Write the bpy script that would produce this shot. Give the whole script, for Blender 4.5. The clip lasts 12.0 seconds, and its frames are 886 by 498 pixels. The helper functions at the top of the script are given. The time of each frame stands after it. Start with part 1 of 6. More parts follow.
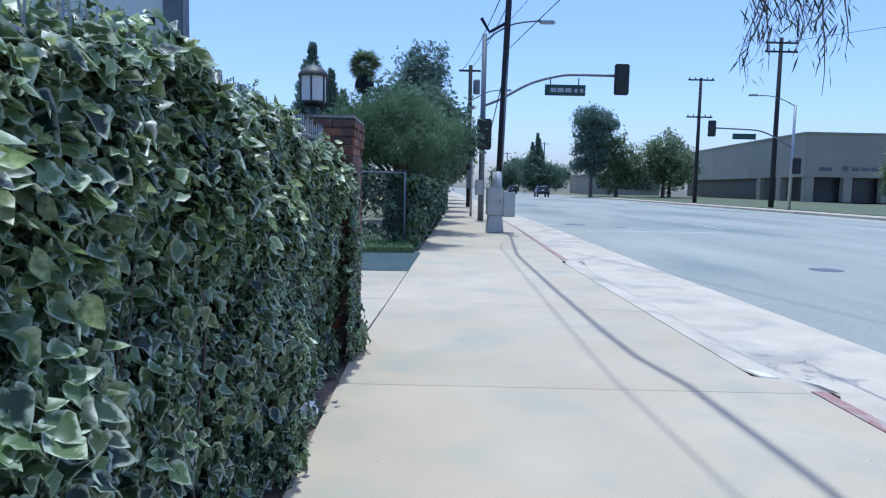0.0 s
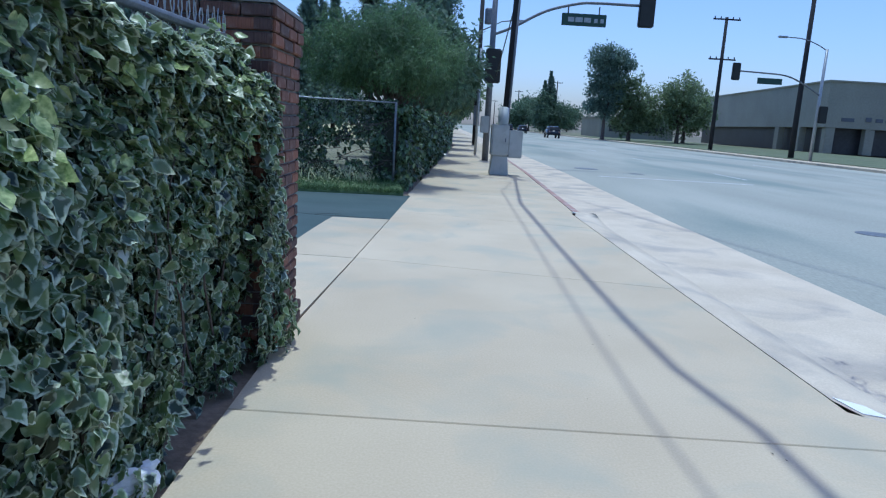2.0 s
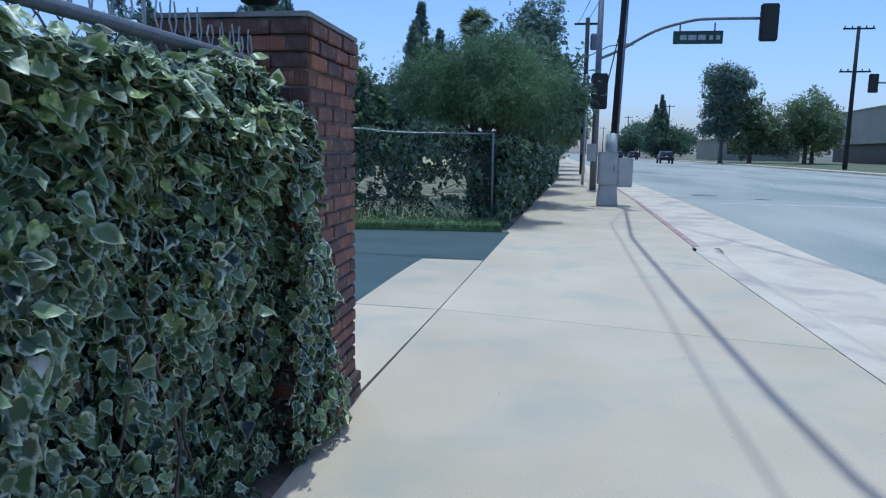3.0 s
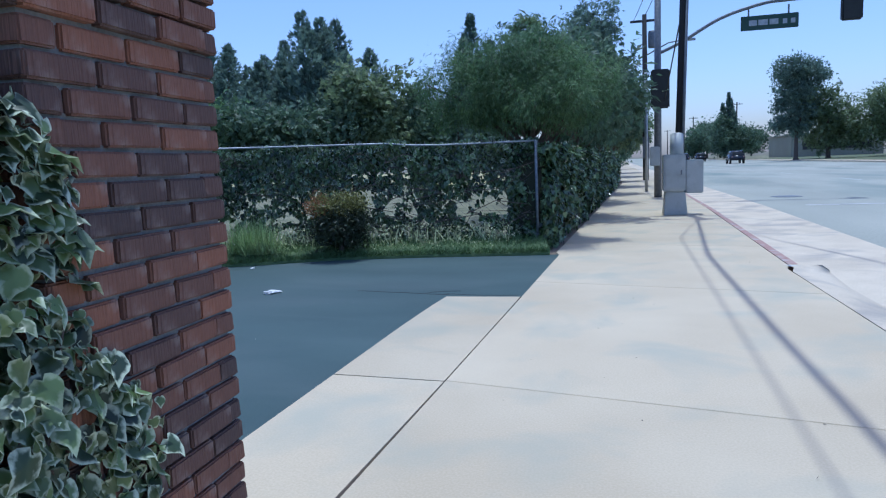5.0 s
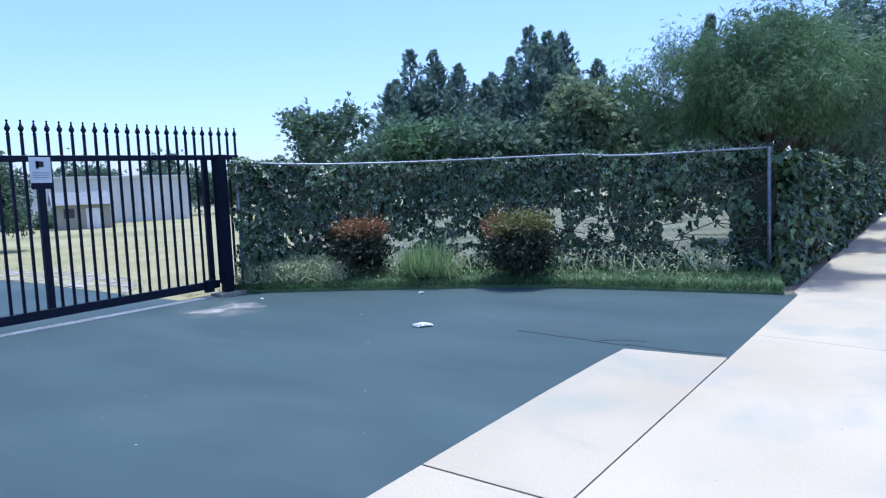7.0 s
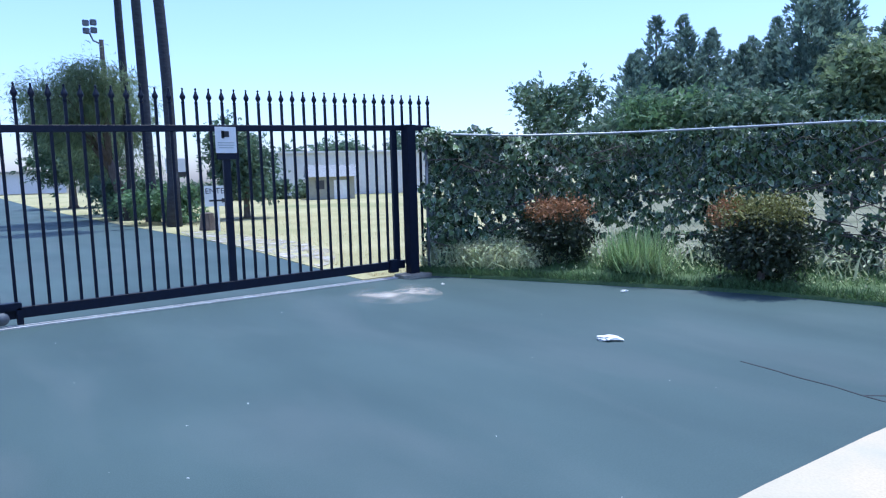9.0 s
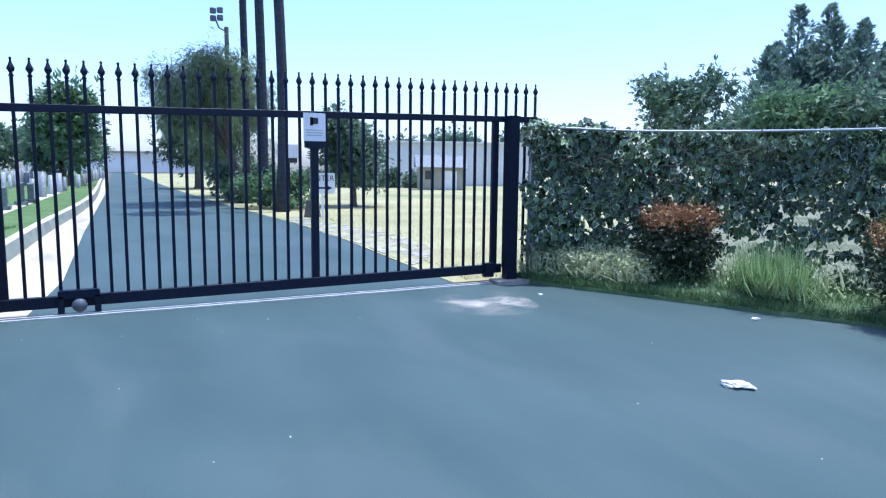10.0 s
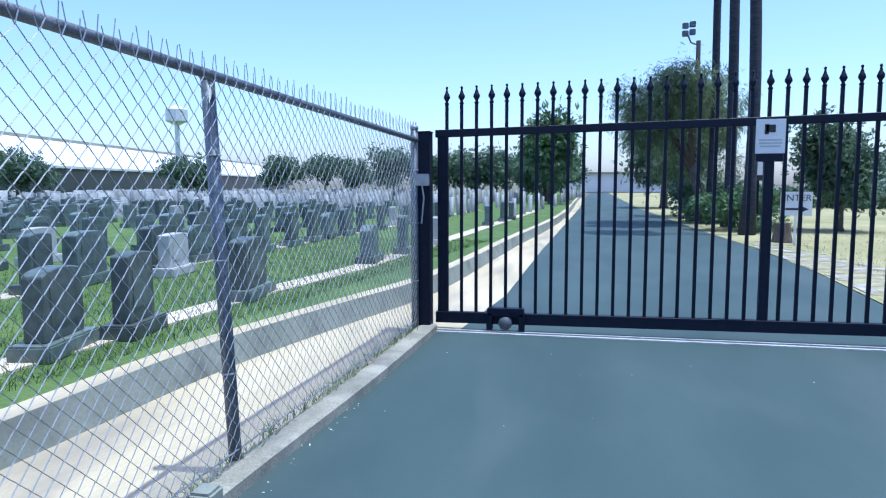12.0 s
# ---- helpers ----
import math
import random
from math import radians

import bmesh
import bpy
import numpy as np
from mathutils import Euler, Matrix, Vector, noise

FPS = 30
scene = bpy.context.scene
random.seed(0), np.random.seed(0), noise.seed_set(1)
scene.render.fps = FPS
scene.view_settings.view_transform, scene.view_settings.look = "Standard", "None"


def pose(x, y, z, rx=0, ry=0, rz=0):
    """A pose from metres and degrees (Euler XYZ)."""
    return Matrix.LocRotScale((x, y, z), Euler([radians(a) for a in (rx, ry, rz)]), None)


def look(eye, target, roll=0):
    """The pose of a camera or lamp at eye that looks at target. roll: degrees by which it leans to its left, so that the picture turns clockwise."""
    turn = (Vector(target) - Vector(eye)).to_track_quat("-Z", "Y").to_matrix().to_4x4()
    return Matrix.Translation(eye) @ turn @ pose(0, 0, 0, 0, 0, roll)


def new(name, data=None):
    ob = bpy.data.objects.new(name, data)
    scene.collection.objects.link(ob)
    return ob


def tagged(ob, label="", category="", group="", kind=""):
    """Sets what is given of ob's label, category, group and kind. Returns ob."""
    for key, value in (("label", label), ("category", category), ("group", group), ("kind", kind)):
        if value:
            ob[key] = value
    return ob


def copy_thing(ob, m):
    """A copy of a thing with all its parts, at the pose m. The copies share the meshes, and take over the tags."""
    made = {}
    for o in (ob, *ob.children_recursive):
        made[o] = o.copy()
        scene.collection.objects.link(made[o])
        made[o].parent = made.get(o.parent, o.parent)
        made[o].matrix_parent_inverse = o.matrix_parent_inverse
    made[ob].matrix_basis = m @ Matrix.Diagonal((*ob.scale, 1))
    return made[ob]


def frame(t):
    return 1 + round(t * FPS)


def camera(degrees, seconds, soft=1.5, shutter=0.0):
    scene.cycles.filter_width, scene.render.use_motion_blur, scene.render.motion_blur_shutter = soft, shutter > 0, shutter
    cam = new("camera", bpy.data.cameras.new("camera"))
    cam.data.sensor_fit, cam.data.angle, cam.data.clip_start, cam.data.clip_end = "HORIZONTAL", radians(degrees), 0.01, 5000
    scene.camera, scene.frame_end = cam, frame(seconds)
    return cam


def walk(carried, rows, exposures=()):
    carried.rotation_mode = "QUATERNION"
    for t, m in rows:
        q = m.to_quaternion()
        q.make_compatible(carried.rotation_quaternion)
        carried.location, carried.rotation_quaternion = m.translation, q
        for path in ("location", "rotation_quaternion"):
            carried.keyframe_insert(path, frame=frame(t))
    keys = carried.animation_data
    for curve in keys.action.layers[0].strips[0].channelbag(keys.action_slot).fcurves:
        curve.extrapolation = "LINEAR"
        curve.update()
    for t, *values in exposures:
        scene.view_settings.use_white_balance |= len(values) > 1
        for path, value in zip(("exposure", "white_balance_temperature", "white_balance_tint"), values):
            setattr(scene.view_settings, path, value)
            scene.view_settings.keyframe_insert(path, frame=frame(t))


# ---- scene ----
cam = camera(66.8, 12.0, 1.2)
PATH = [
    (0, (-0.124, 0.334, 1.345), (-0.095, 2.325, 1.157), 1.1),
    (0.5, (-0.072, 0.719, 1.327), (-0.122, 2.698, 1.046), 1.7),
    (1, (-0.02, 1.1, 1.318), (0.059, 3.055, 0.903), 2.8),
    (1.5, (0.095, 1.554, 1.313), (0.142, 3.509, 0.894), 2.2),
    (2, (0.136, 1.979, 1.304), (0.155, 3.944, 0.933), 3.3),
    (2.5, (0.205, 2.385, 1.299), (0.146, 4.354, 0.95), 2.1),
    (3, (0.245, 2.799, 1.314), (-0.062, 4.753, 1.022), 0.9),
    (5, (0.374, 4.39, 1.293), (-0.122, 6.312, 1.046), -2.4),
    (5.5, (0.404, 4.754, 1.306), (-0.287, 6.619, 1.095), -2.2),
    (6, (0.397, 5.082, 1.312), (-0.461, 6.879, 1.127), -2.1),
    (6.5, (0.457, 5.444, 1.27), (-0.518, 7.182, 1.099), -2.4),
    (8.5, (0.097, 6.741, 1.262), (-1.41, 8.038, 1.041), -1.8),
    (9, (-0.041, 7.027, 1.236), (-1.643, 8.204, 1.017), -1.5),
    (9.5, (-0.281, 7.342, 1.244), (-1.964, 8.398, 1.017), -0.6),
    (10, (-0.571, 7.53, 1.276), (-2.34, 8.432, 1.036), 0.6),
    (10.5, (-0.795, 7.715, 1.277), (-2.659, 8.405, 1.053), 0.5),
    (11, (-0.951, 7.924, 1.286), (-2.92, 8.219, 1.092), 0.4),
    (11.5, (-1.157, 7.944, 1.286), (-3.147, 7.899, 1.093), 0.6),
    (12, (-1.269, 7.962, 1.277), (-3.219, 7.561, 1.087), -0.1),
]
EXPO = [(0.0, 0.14, 4940, 0), (2.5, -0.14, 4820, -4), (5.0, 0.0, 4860, 0), (6.5, 0.44, 4920, 4), (8.5, 0.68, 5010, 3), (10.0, 0.96, 5050, 1), (10.6, 1.02, 5030, 1), (11.5, 0.80, 5040, 0), (12.0, 0.66, 5080, -2)]
walk(cam, [(t, look(eye, target, roll)) for t, eye, target, roll in PATH], EXPO)

# ---- world, sun ----
SUN_EL, SUN_AZ = radians(80.0), radians(1.0)
world = bpy.data.worlds.new("sky")
scene.world = world
world.use_nodes = True
wn = world.node_tree.nodes
sky = wn.new("ShaderNodeTexSky")
sky.sky_type, sky.sun_disc = "NISHITA", False
sky.sun_elevation, sky.sun_rotation = SUN_EL, SUN_AZ
sky.air_density, sky.dust_density, sky.ozone_density = 1.0, 1.6, 4.2
haze = wn.new("ShaderNodeMixRGB")
haze.blend_type = "MULTIPLY"
haze.inputs[0].default_value = 1.0
haze.inputs[2].default_value = (1.22, 1.05, 1.15, 1)
world.node_tree.links.new(sky.outputs[0], haze.inputs[1])
world.node_tree.links.new(haze.outputs[0], wn["Background"].inputs[0])
wn["Background"].inputs[1].default_value = 0.15
sun_data = bpy.data.lights.new("sun", "SUN")
sun_data.energy, sun_data.angle, sun_data.color = 2.7, radians(0.5), (1.0, 0.91, 0.80)
sun = new("sun", sun_data)
sun_way = Vector((math.sin(SUN_AZ) * math.cos(SUN_EL), math.cos(SUN_AZ) * math.cos(SUN_EL), math.sin(SUN_EL)))
sun.matrix_world = look(sun_way * 60, (0, 0, 0))


# ---- materials ----
def material(name, color, color2=None, scale=3.0, rough=0.8, metal=0.0, fine=60.0, bump=0.2, bump_size=0.01, island=0.0,
             per_object=0.0, stain=None, stain_scale=0.6, stain_amount=0.5, spec=0.5, stretch=(1, 1, 1), transmit=0.0):
    """Two scales of noise between two colours, fine relief, an optional stain, and variation by island or by object."""
    m = bpy.data.materials.new(name)
    m.use_nodes = True
    nt = m.node_tree
    n, lk = nt.nodes, nt.links
    b = n["Principled BSDF"]
    b.inputs["Roughness"].default_value, b.inputs["Metallic"].default_value = rough, metal
    b.inputs["Specular IOR Level"].default_value = spec
    co = n.new("ShaderNodeTexCoord")
    mp = n.new("ShaderNodeMapping")
    mp.inputs["Scale"].default_value = stretch
    lk.new(co.outputs["Object"], mp.inputs[0])
    big = n.new("ShaderNodeTexNoise")
    big.inputs["Scale"].default_value, big.inputs["Detail"].default_value = scale, 6
    lk.new(mp.outputs[0], big.inputs["Vector"])
    small = n.new("ShaderNodeTexNoise")
    small.inputs["Scale"].default_value, small.inputs["Detail"].default_value = fine, 4
    lk.new(mp.outputs[0], small.inputs["Vector"])
    mean = n.new("ShaderNodeMath")
    mean.operation = "MULTIPLY_ADD"
    mean.inputs[1].default_value, mean.inputs[2].default_value = 0.45, 0.0
    lk.new(small.outputs[0], mean.inputs[0])
    add = n.new("ShaderNodeMath")
    add.operation = "MULTIPLY_ADD"
    add.inputs[1].default_value = 0.55
    lk.new(big.outputs[0], add.inputs[0])
    lk.new(mean.outputs[0], add.inputs[2])
    ramp = n.new("ShaderNodeValToRGB")
    ramp.color_ramp.elements[0].position, ramp.color_ramp.elements[1].position = 0.36, 0.64
    c2 = color2 or tuple(min(1, v * 1.25) for v in color)
    ramp.color_ramp.elements[0].color, ramp.color_ramp.elements[1].color = (*color, 1), (*c2, 1)
    lk.new(add.outputs[0], ramp.inputs[0])
    out = ramp.outputs[0]
    if stain:
        sn = n.new("ShaderNodeTexNoise")
        sn.inputs["Scale"].default_value, sn.inputs["Detail"].default_value, sn.inputs["Distortion"].default_value = stain_scale, 8, 0.4
        lk.new(mp.outputs[0], sn.inputs["Vector"])
        sr = n.new("ShaderNodeValToRGB")
        sr.color_ramp.elements[0].position, sr.color_ramp.elements[1].position = 0.5, 0.68
        sr.color_ramp.elements[0].color, sr.color_ramp.elements[1].color = (0, 0, 0, 1), (stain_amount,) * 3 + (1,)
        lk.new(sn.outputs[0], sr.inputs[0])
        mx = n.new("ShaderNodeMixRGB")
        mx.inputs[2].default_value = (*stain, 1)
        lk.new(sr.outputs[0], mx.inputs[0])
        lk.new(out, mx.inputs[1])
        out = mx.outputs[0]
    if island or per_object:
        src = n.new("ShaderNodeNewGeometry" if island else "ShaderNodeObjectInfo")
        hsv = n.new("ShaderNodeHueSaturation")
        mr = n.new("ShaderNodeMapRange")
        amount = island or per_object
        mr.inputs[3].default_value, mr.inputs[4].default_value = 1 - amount, 1 + amount
        lk.new(src.outputs["Random Per Island" if island else "Random"], mr.inputs[0])
        lk.new(mr.outputs[0], hsv.inputs["Value"])
        lk.new(out, hsv.inputs["Color"])
        out = hsv.outputs[0]
    lk.new(out, b.inputs["Base Color"])
    if bump:
        bp = n.new("ShaderNodeBump")
        bp.inputs["Strength"].default_value, bp.inputs["Distance"].default_value = bump, bump_size
        lk.new(add.outputs[0], bp.inputs["Height"])
        lk.new(bp.outputs[0], b.inputs["Normal"])
    if transmit:
        tr = n.new("ShaderNodeBsdfTranslucent")
        lk.new(out, tr.inputs[0])
        ms = n.new("ShaderNodeMixShader")
        ms.inputs[0].default_value = transmit
        lk.new(b.outputs[0], ms.inputs[1])
        lk.new(tr.outputs[0], ms.inputs[2])
        lk.new(ms.outputs[0], n["Material Output"].inputs[0])
    return m


CONCRETE = material("pale_concrete", (0.48, 0.395, 0.265), (0.585, 0.495, 0.345), 0.8, 0.9, fine=90, bump=0.25, bump_size=0.004,
                    stain=(0.40, 0.385, 0.295), stain_scale=1.3, stain_amount=0.7, per_object=0.05)
GUTTER = material("gutter_concrete", (0.52, 0.44, 0.32), (0.66, 0.57, 0.43), 1.4, 0.9, fine=70, bump=0.3, bump_size=0.005,
                  stain=(0.27, 0.25, 0.23), stain_scale=1.2, stain_amount=0.6)
OLD_CONCRETE = material("weathered_concrete", (0.22, 0.21, 0.165), (0.45, 0.42, 0.335), 4, 0.9, fine=80, bump=0.5, bump_size=0.008,
                        stain=(0.14, 0.14, 0.13), stain_scale=3, stain_amount=0.7)
ROAD = material("worn_asphalt_road", (0.28, 0.285, 0.235), (0.41, 0.405, 0.335), 0.35, 0.9, fine=40, bump=0.2, bump_size=0.005,
                stain=(0.18, 0.225, 0.195), stain_scale=0.22, stain_amount=0.9, stretch=(1, 0.25, 1))
DRIVE = material("sealed_asphalt", (0.033, 0.061, 0.062), (0.060, 0.096, 0.094), 0.8, 0.75, fine=160, bump=0.35, bump_size=0.003,
                 stain=(0.10, 0.122, 0.122), stain_scale=0.9, stain_amount=0.3, stretch=(0.55, 1.3, 1))
RED_PAINT = material("worn_red_paint", (0.30, 0.16, 0.13), (0.42, 0.27, 0.22), 6, 0.8, fine=50, stain=(0.46, 0.42, 0.37), stain_scale=4, stain_amount=0.95)
WHITE_PAINT = material("white_paint", (0.70, 0.70, 0.68), (0.82, 0.82, 0.80), 4, 0.7)
LINE_PAINT = material("worn_road_paint", (0.36, 0.35, 0.34), (0.62, 0.62, 0.60), 5, 0.8, fine=30)
EARTH = material("dry_earth", (0.16, 0.12, 0.085), (0.28, 0.22, 0.16), 2, 0.95, fine=30, bump=0.6, bump_size=0.02)
MORTAR = material("grey_mortar", (0.16, 0.165, 0.16), (0.28, 0.28, 0.27), 9, 0.95, fine=120, bump=0.6, bump_size=0.006)
BLACK_STEEL = material("black_painted_steel", (0.002, 0.005, 0.016), (0.005, 0.010, 0.028), 20, 0.5, fine=200, bump=0.05, spec=0.22)
GALV = material("galvanised_steel", (0.27, 0.29, 0.31), (0.42, 0.44, 0.46), 14, 0.45, 0.5, fine=150, bump=0.1)
GALV_DARK = material("weathered_galvanised_pipe", (0.11, 0.12, 0.14), (0.21, 0.225, 0.245), 12, 0.6, 0.5, fine=120, bump=0.2)
GALV_POST = material("blotched_galvanised_post", (0.10, 0.12, 0.145), (0.21, 0.24, 0.275), 22, 0.5, 0.5, fine=90, bump=0.15, stain=(0.10, 0.115, 0.14), stain_scale=14, stain_amount=0.8)
GREY_PAINT = material("pale_grey_paint", (0.40, 0.42, 0.40), (0.48, 0.50, 0.48), 3, 0.6, fine=60, bump=0.05, stain=(0.25, 0.25, 0.23), stain_scale=4, stain_amount=0.4)
WOOD_POLE = material("dark_weathered_wood", (0.013, 0.014, 0.018), (0.034, 0.034, 0.038), 6, 0.9, fine=50, bump=0.5, stretch=(6, 6, 0.3))
BARK = material("brown_bark", (0.07, 0.055, 0.045), (0.16, 0.13, 0.11), 7, 0.95, fine=40, bump=0.8, bump_size=0.03, stretch=(3, 3, 0.6))
PALM_BARK = material("grey_palm_bark", (0.016, 0.020, 0.030), (0.046, 0.050, 0.066), 5, 0.95, fine=30, bump=0.8, bump_size=0.03, stretch=(1, 1, 3))
GRANITE = material("grey_granite", (0.068, 0.088, 0.082), (0.16, 0.195, 0.18), 12, 0.45, fine=220, bump=0.1, per_object=0.35)
GRANITE_PALE = material("pale_granite", (0.38, 0.37, 0.36), (0.52, 0.51, 0.49), 12, 0.5, fine=220, bump=0.1, per_object=0.2)
LAWN = material("green_lawn", (0.065, 0.12, 0.026), (0.135, 0.20, 0.05), 1.5, 0.95, fine=45, bump=1.0, bump_size=0.03)
DULL_LAWN = material("dull_olive_lawn", (0.075, 0.10, 0.045), (0.15, 0.17, 0.085), 0.5, 0.95, fine=12, bump=0.6, bump_size=0.03, stain=(0.17, 0.16, 0.10), stain_scale=0.2, stain_amount=0.5)
DRY_LAWN = material("dry_yellow_lawn", (0.30, 0.27, 0.12), (0.45, 0.405, 0.21), 0.6, 0.95, fine=20, bump=0.8, bump_size=0.03,
                    stain=(0.19, 0.21, 0.07), stain_scale=0.16, stain_amount=0.75)
FAR_GROUND = material("dull_open_ground", (0.10, 0.10, 0.06), (0.20, 0.18, 0.12), 0.05, 0.95, fine=2, bump=0.0)
GRASS = material("grass_blades", (0.07, 0.125, 0.03), (0.15, 0.215, 0.065), 3, 0.7, island=0.45, bump=0, transmit=0.3)
GRASS_VERGE = material("dark_grass_blades", (0.070, 0.135, 0.050), (0.17, 0.25, 0.09), 3, 0.7, island=0.45, bump=0, transmit=0.25)
WEED_PALE = material("pale_weed_blades", (0.46, 0.52, 0.26), (0.68, 0.68, 0.44), 3, 0.7, island=0.35, bump=0, transmit=0.35)
GRASS_TUFT = material("bright_tuft_blades", (0.17, 0.28, 0.09), (0.38, 0.47, 0.23), 3, 0.6, island=0.4, bump=0, transmit=0.35)
GRASS_PALE = material("pale_grass_blades", (0.20, 0.29, 0.10), (0.36, 0.42, 0.19), 3, 0.7, island=0.35, bump=0, transmit=0.3)
LEAF_MID = material("green_leaves", (0.070, 0.135, 0.068), (0.17, 0.265, 0.115), 0.9, 0.55, island=0.45, bump=0, transmit=0.45)
# Raised and blued: distance haze is put into this leaf colour.
LEAF_DARK = material("hazed_dark_green_leaves", (0.072, 0.125, 0.085), (0.15, 0.22, 0.125), 0.8, 0.6, island=0.4, bump=0, transmit=0.42)
LEAF_OLIVE = material("olive_leaves", (0.125, 0.18, 0.095), (0.25, 0.31, 0.16), 0.9, 0.6, island=0.4, bump=0, transmit=0.5)
# Needle colour lightened to include the haze before far trees.
NEEDLE = material("hazed_blue_green_needles", (0.11, 0.175, 0.15), (0.21, 0.285, 0.22), 0.6, 0.7, island=0.4, bump=0, transmit=0.45)
BUSH_OLIVE = material("olive_new_leaves", (0.13, 0.14, 0.035), (0.26, 0.25, 0.08), 6, 0.5, island=0.4, bump=0, transmit=0.25)
BUSH_RED = material("rusty_new_leaves", (0.22, 0.10, 0.045), (0.40, 0.21, 0.085), 6, 0.5, island=0.4, bump=0, transmit=0.25)
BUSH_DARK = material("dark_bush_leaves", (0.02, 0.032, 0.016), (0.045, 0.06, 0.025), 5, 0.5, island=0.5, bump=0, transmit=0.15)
# Near-black: the shade inside the hedges is put into this colour.
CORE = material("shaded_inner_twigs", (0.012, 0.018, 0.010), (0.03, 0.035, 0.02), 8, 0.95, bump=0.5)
# Olive grass whose colour includes the tree shade behind the ivy.
YARD = material("shade_toned_olive_grass", (0.13, 0.13, 0.07), (0.25, 0.24, 0.15), 0.8, 0.95, fine=20, bump=0.6, bump_size=0.03, stain=(0.07, 0.09, 0.035), stain_scale=0.7, stain_amount=0.8)
PLASTER = material("grey_beige_plaster", (0.29, 0.285, 0.225), (0.37, 0.36, 0.285), 0.2, 0.9, fine=4, bump=0.05)
# Dark window glass, and also the painted shade of two building walls.
GLAZING_SHADE = material("dark_glazing_and_shade", (0.03, 0.032, 0.036), (0.06, 0.06, 0.065), 0.3, 0.35, fine=3, bump=0)
WHITE_METAL = material("pale_metal_roofing", (0.62, 0.62, 0.59), (0.74, 0.74, 0.71), 0.3, 0.6, fine=5, bump=0.05)
PAPER = material("crumpled_white_paper", (0.70, 0.69, 0.66), (0.85, 0.84, 0.82), 12, 0.8, fine=60, bump=0.6)
SIGN_WHITE = material("white_sign_enamel", (0.66, 0.66, 0.64), (0.76, 0.76, 0.74), 3, 0.5, bump=0.02)
# Stained concrete, greyed further to hold the shade of an upright kerb face.
KERB_FACE = material("shaded_stained_concrete", (0.21, 0.235, 0.195), (0.31, 0.33, 0.28), 3, 0.9, fine=60, bump=0.4, bump_size=0.006, stain=(0.13, 0.13, 0.125), stain_scale=2, stain_amount=0.6)
INK = material("black_ink", (0.02, 0.02, 0.022), (0.03, 0.03, 0.03), 5, 0.6, bump=0)
SIGN_GREEN = material("dark_green_sign_sheet", (0.012, 0.045, 0.035), (0.02, 0.06, 0.045), 3, 0.5, bump=0.02)
SIGNAL_BLACK = material("dark_signal_housing", (0.012, 0.014, 0.013), (0.022, 0.024, 0.022), 5, 0.6, bump=0.02)
LENS_DARK = material("unlit_lens", (0.02, 0.02, 0.02), (0.03, 0.03, 0.03), 5, 0.2, bump=0)
MILK_GLASS = material("milky_lamp_glass", (0.62, 0.62, 0.60), (0.70, 0.70, 0.68), 5, 0.35, bump=0)
LAMP_METAL = material("weathered_bronze_lamp", (0.05, 0.055, 0.05), (0.10, 0.105, 0.095), 15, 0.55, 0.4, bump=0.2)
CAR_PAINT = material("dark_blue_car_paint", (0.02, 0.025, 0.035), (0.025, 0.03, 0.04), 2, 0.25, 0.2, bump=0)
RUBBER = material("black_rubber", (0.015, 0.015, 0.015), (0.025, 0.025, 0.025), 8, 0.9, bump=0.1)
CABLE = material("black_cable_sheath", (0.012, 0.012, 0.013), (0.02, 0.02, 0.02), 8, 0.7, bump=0.05)


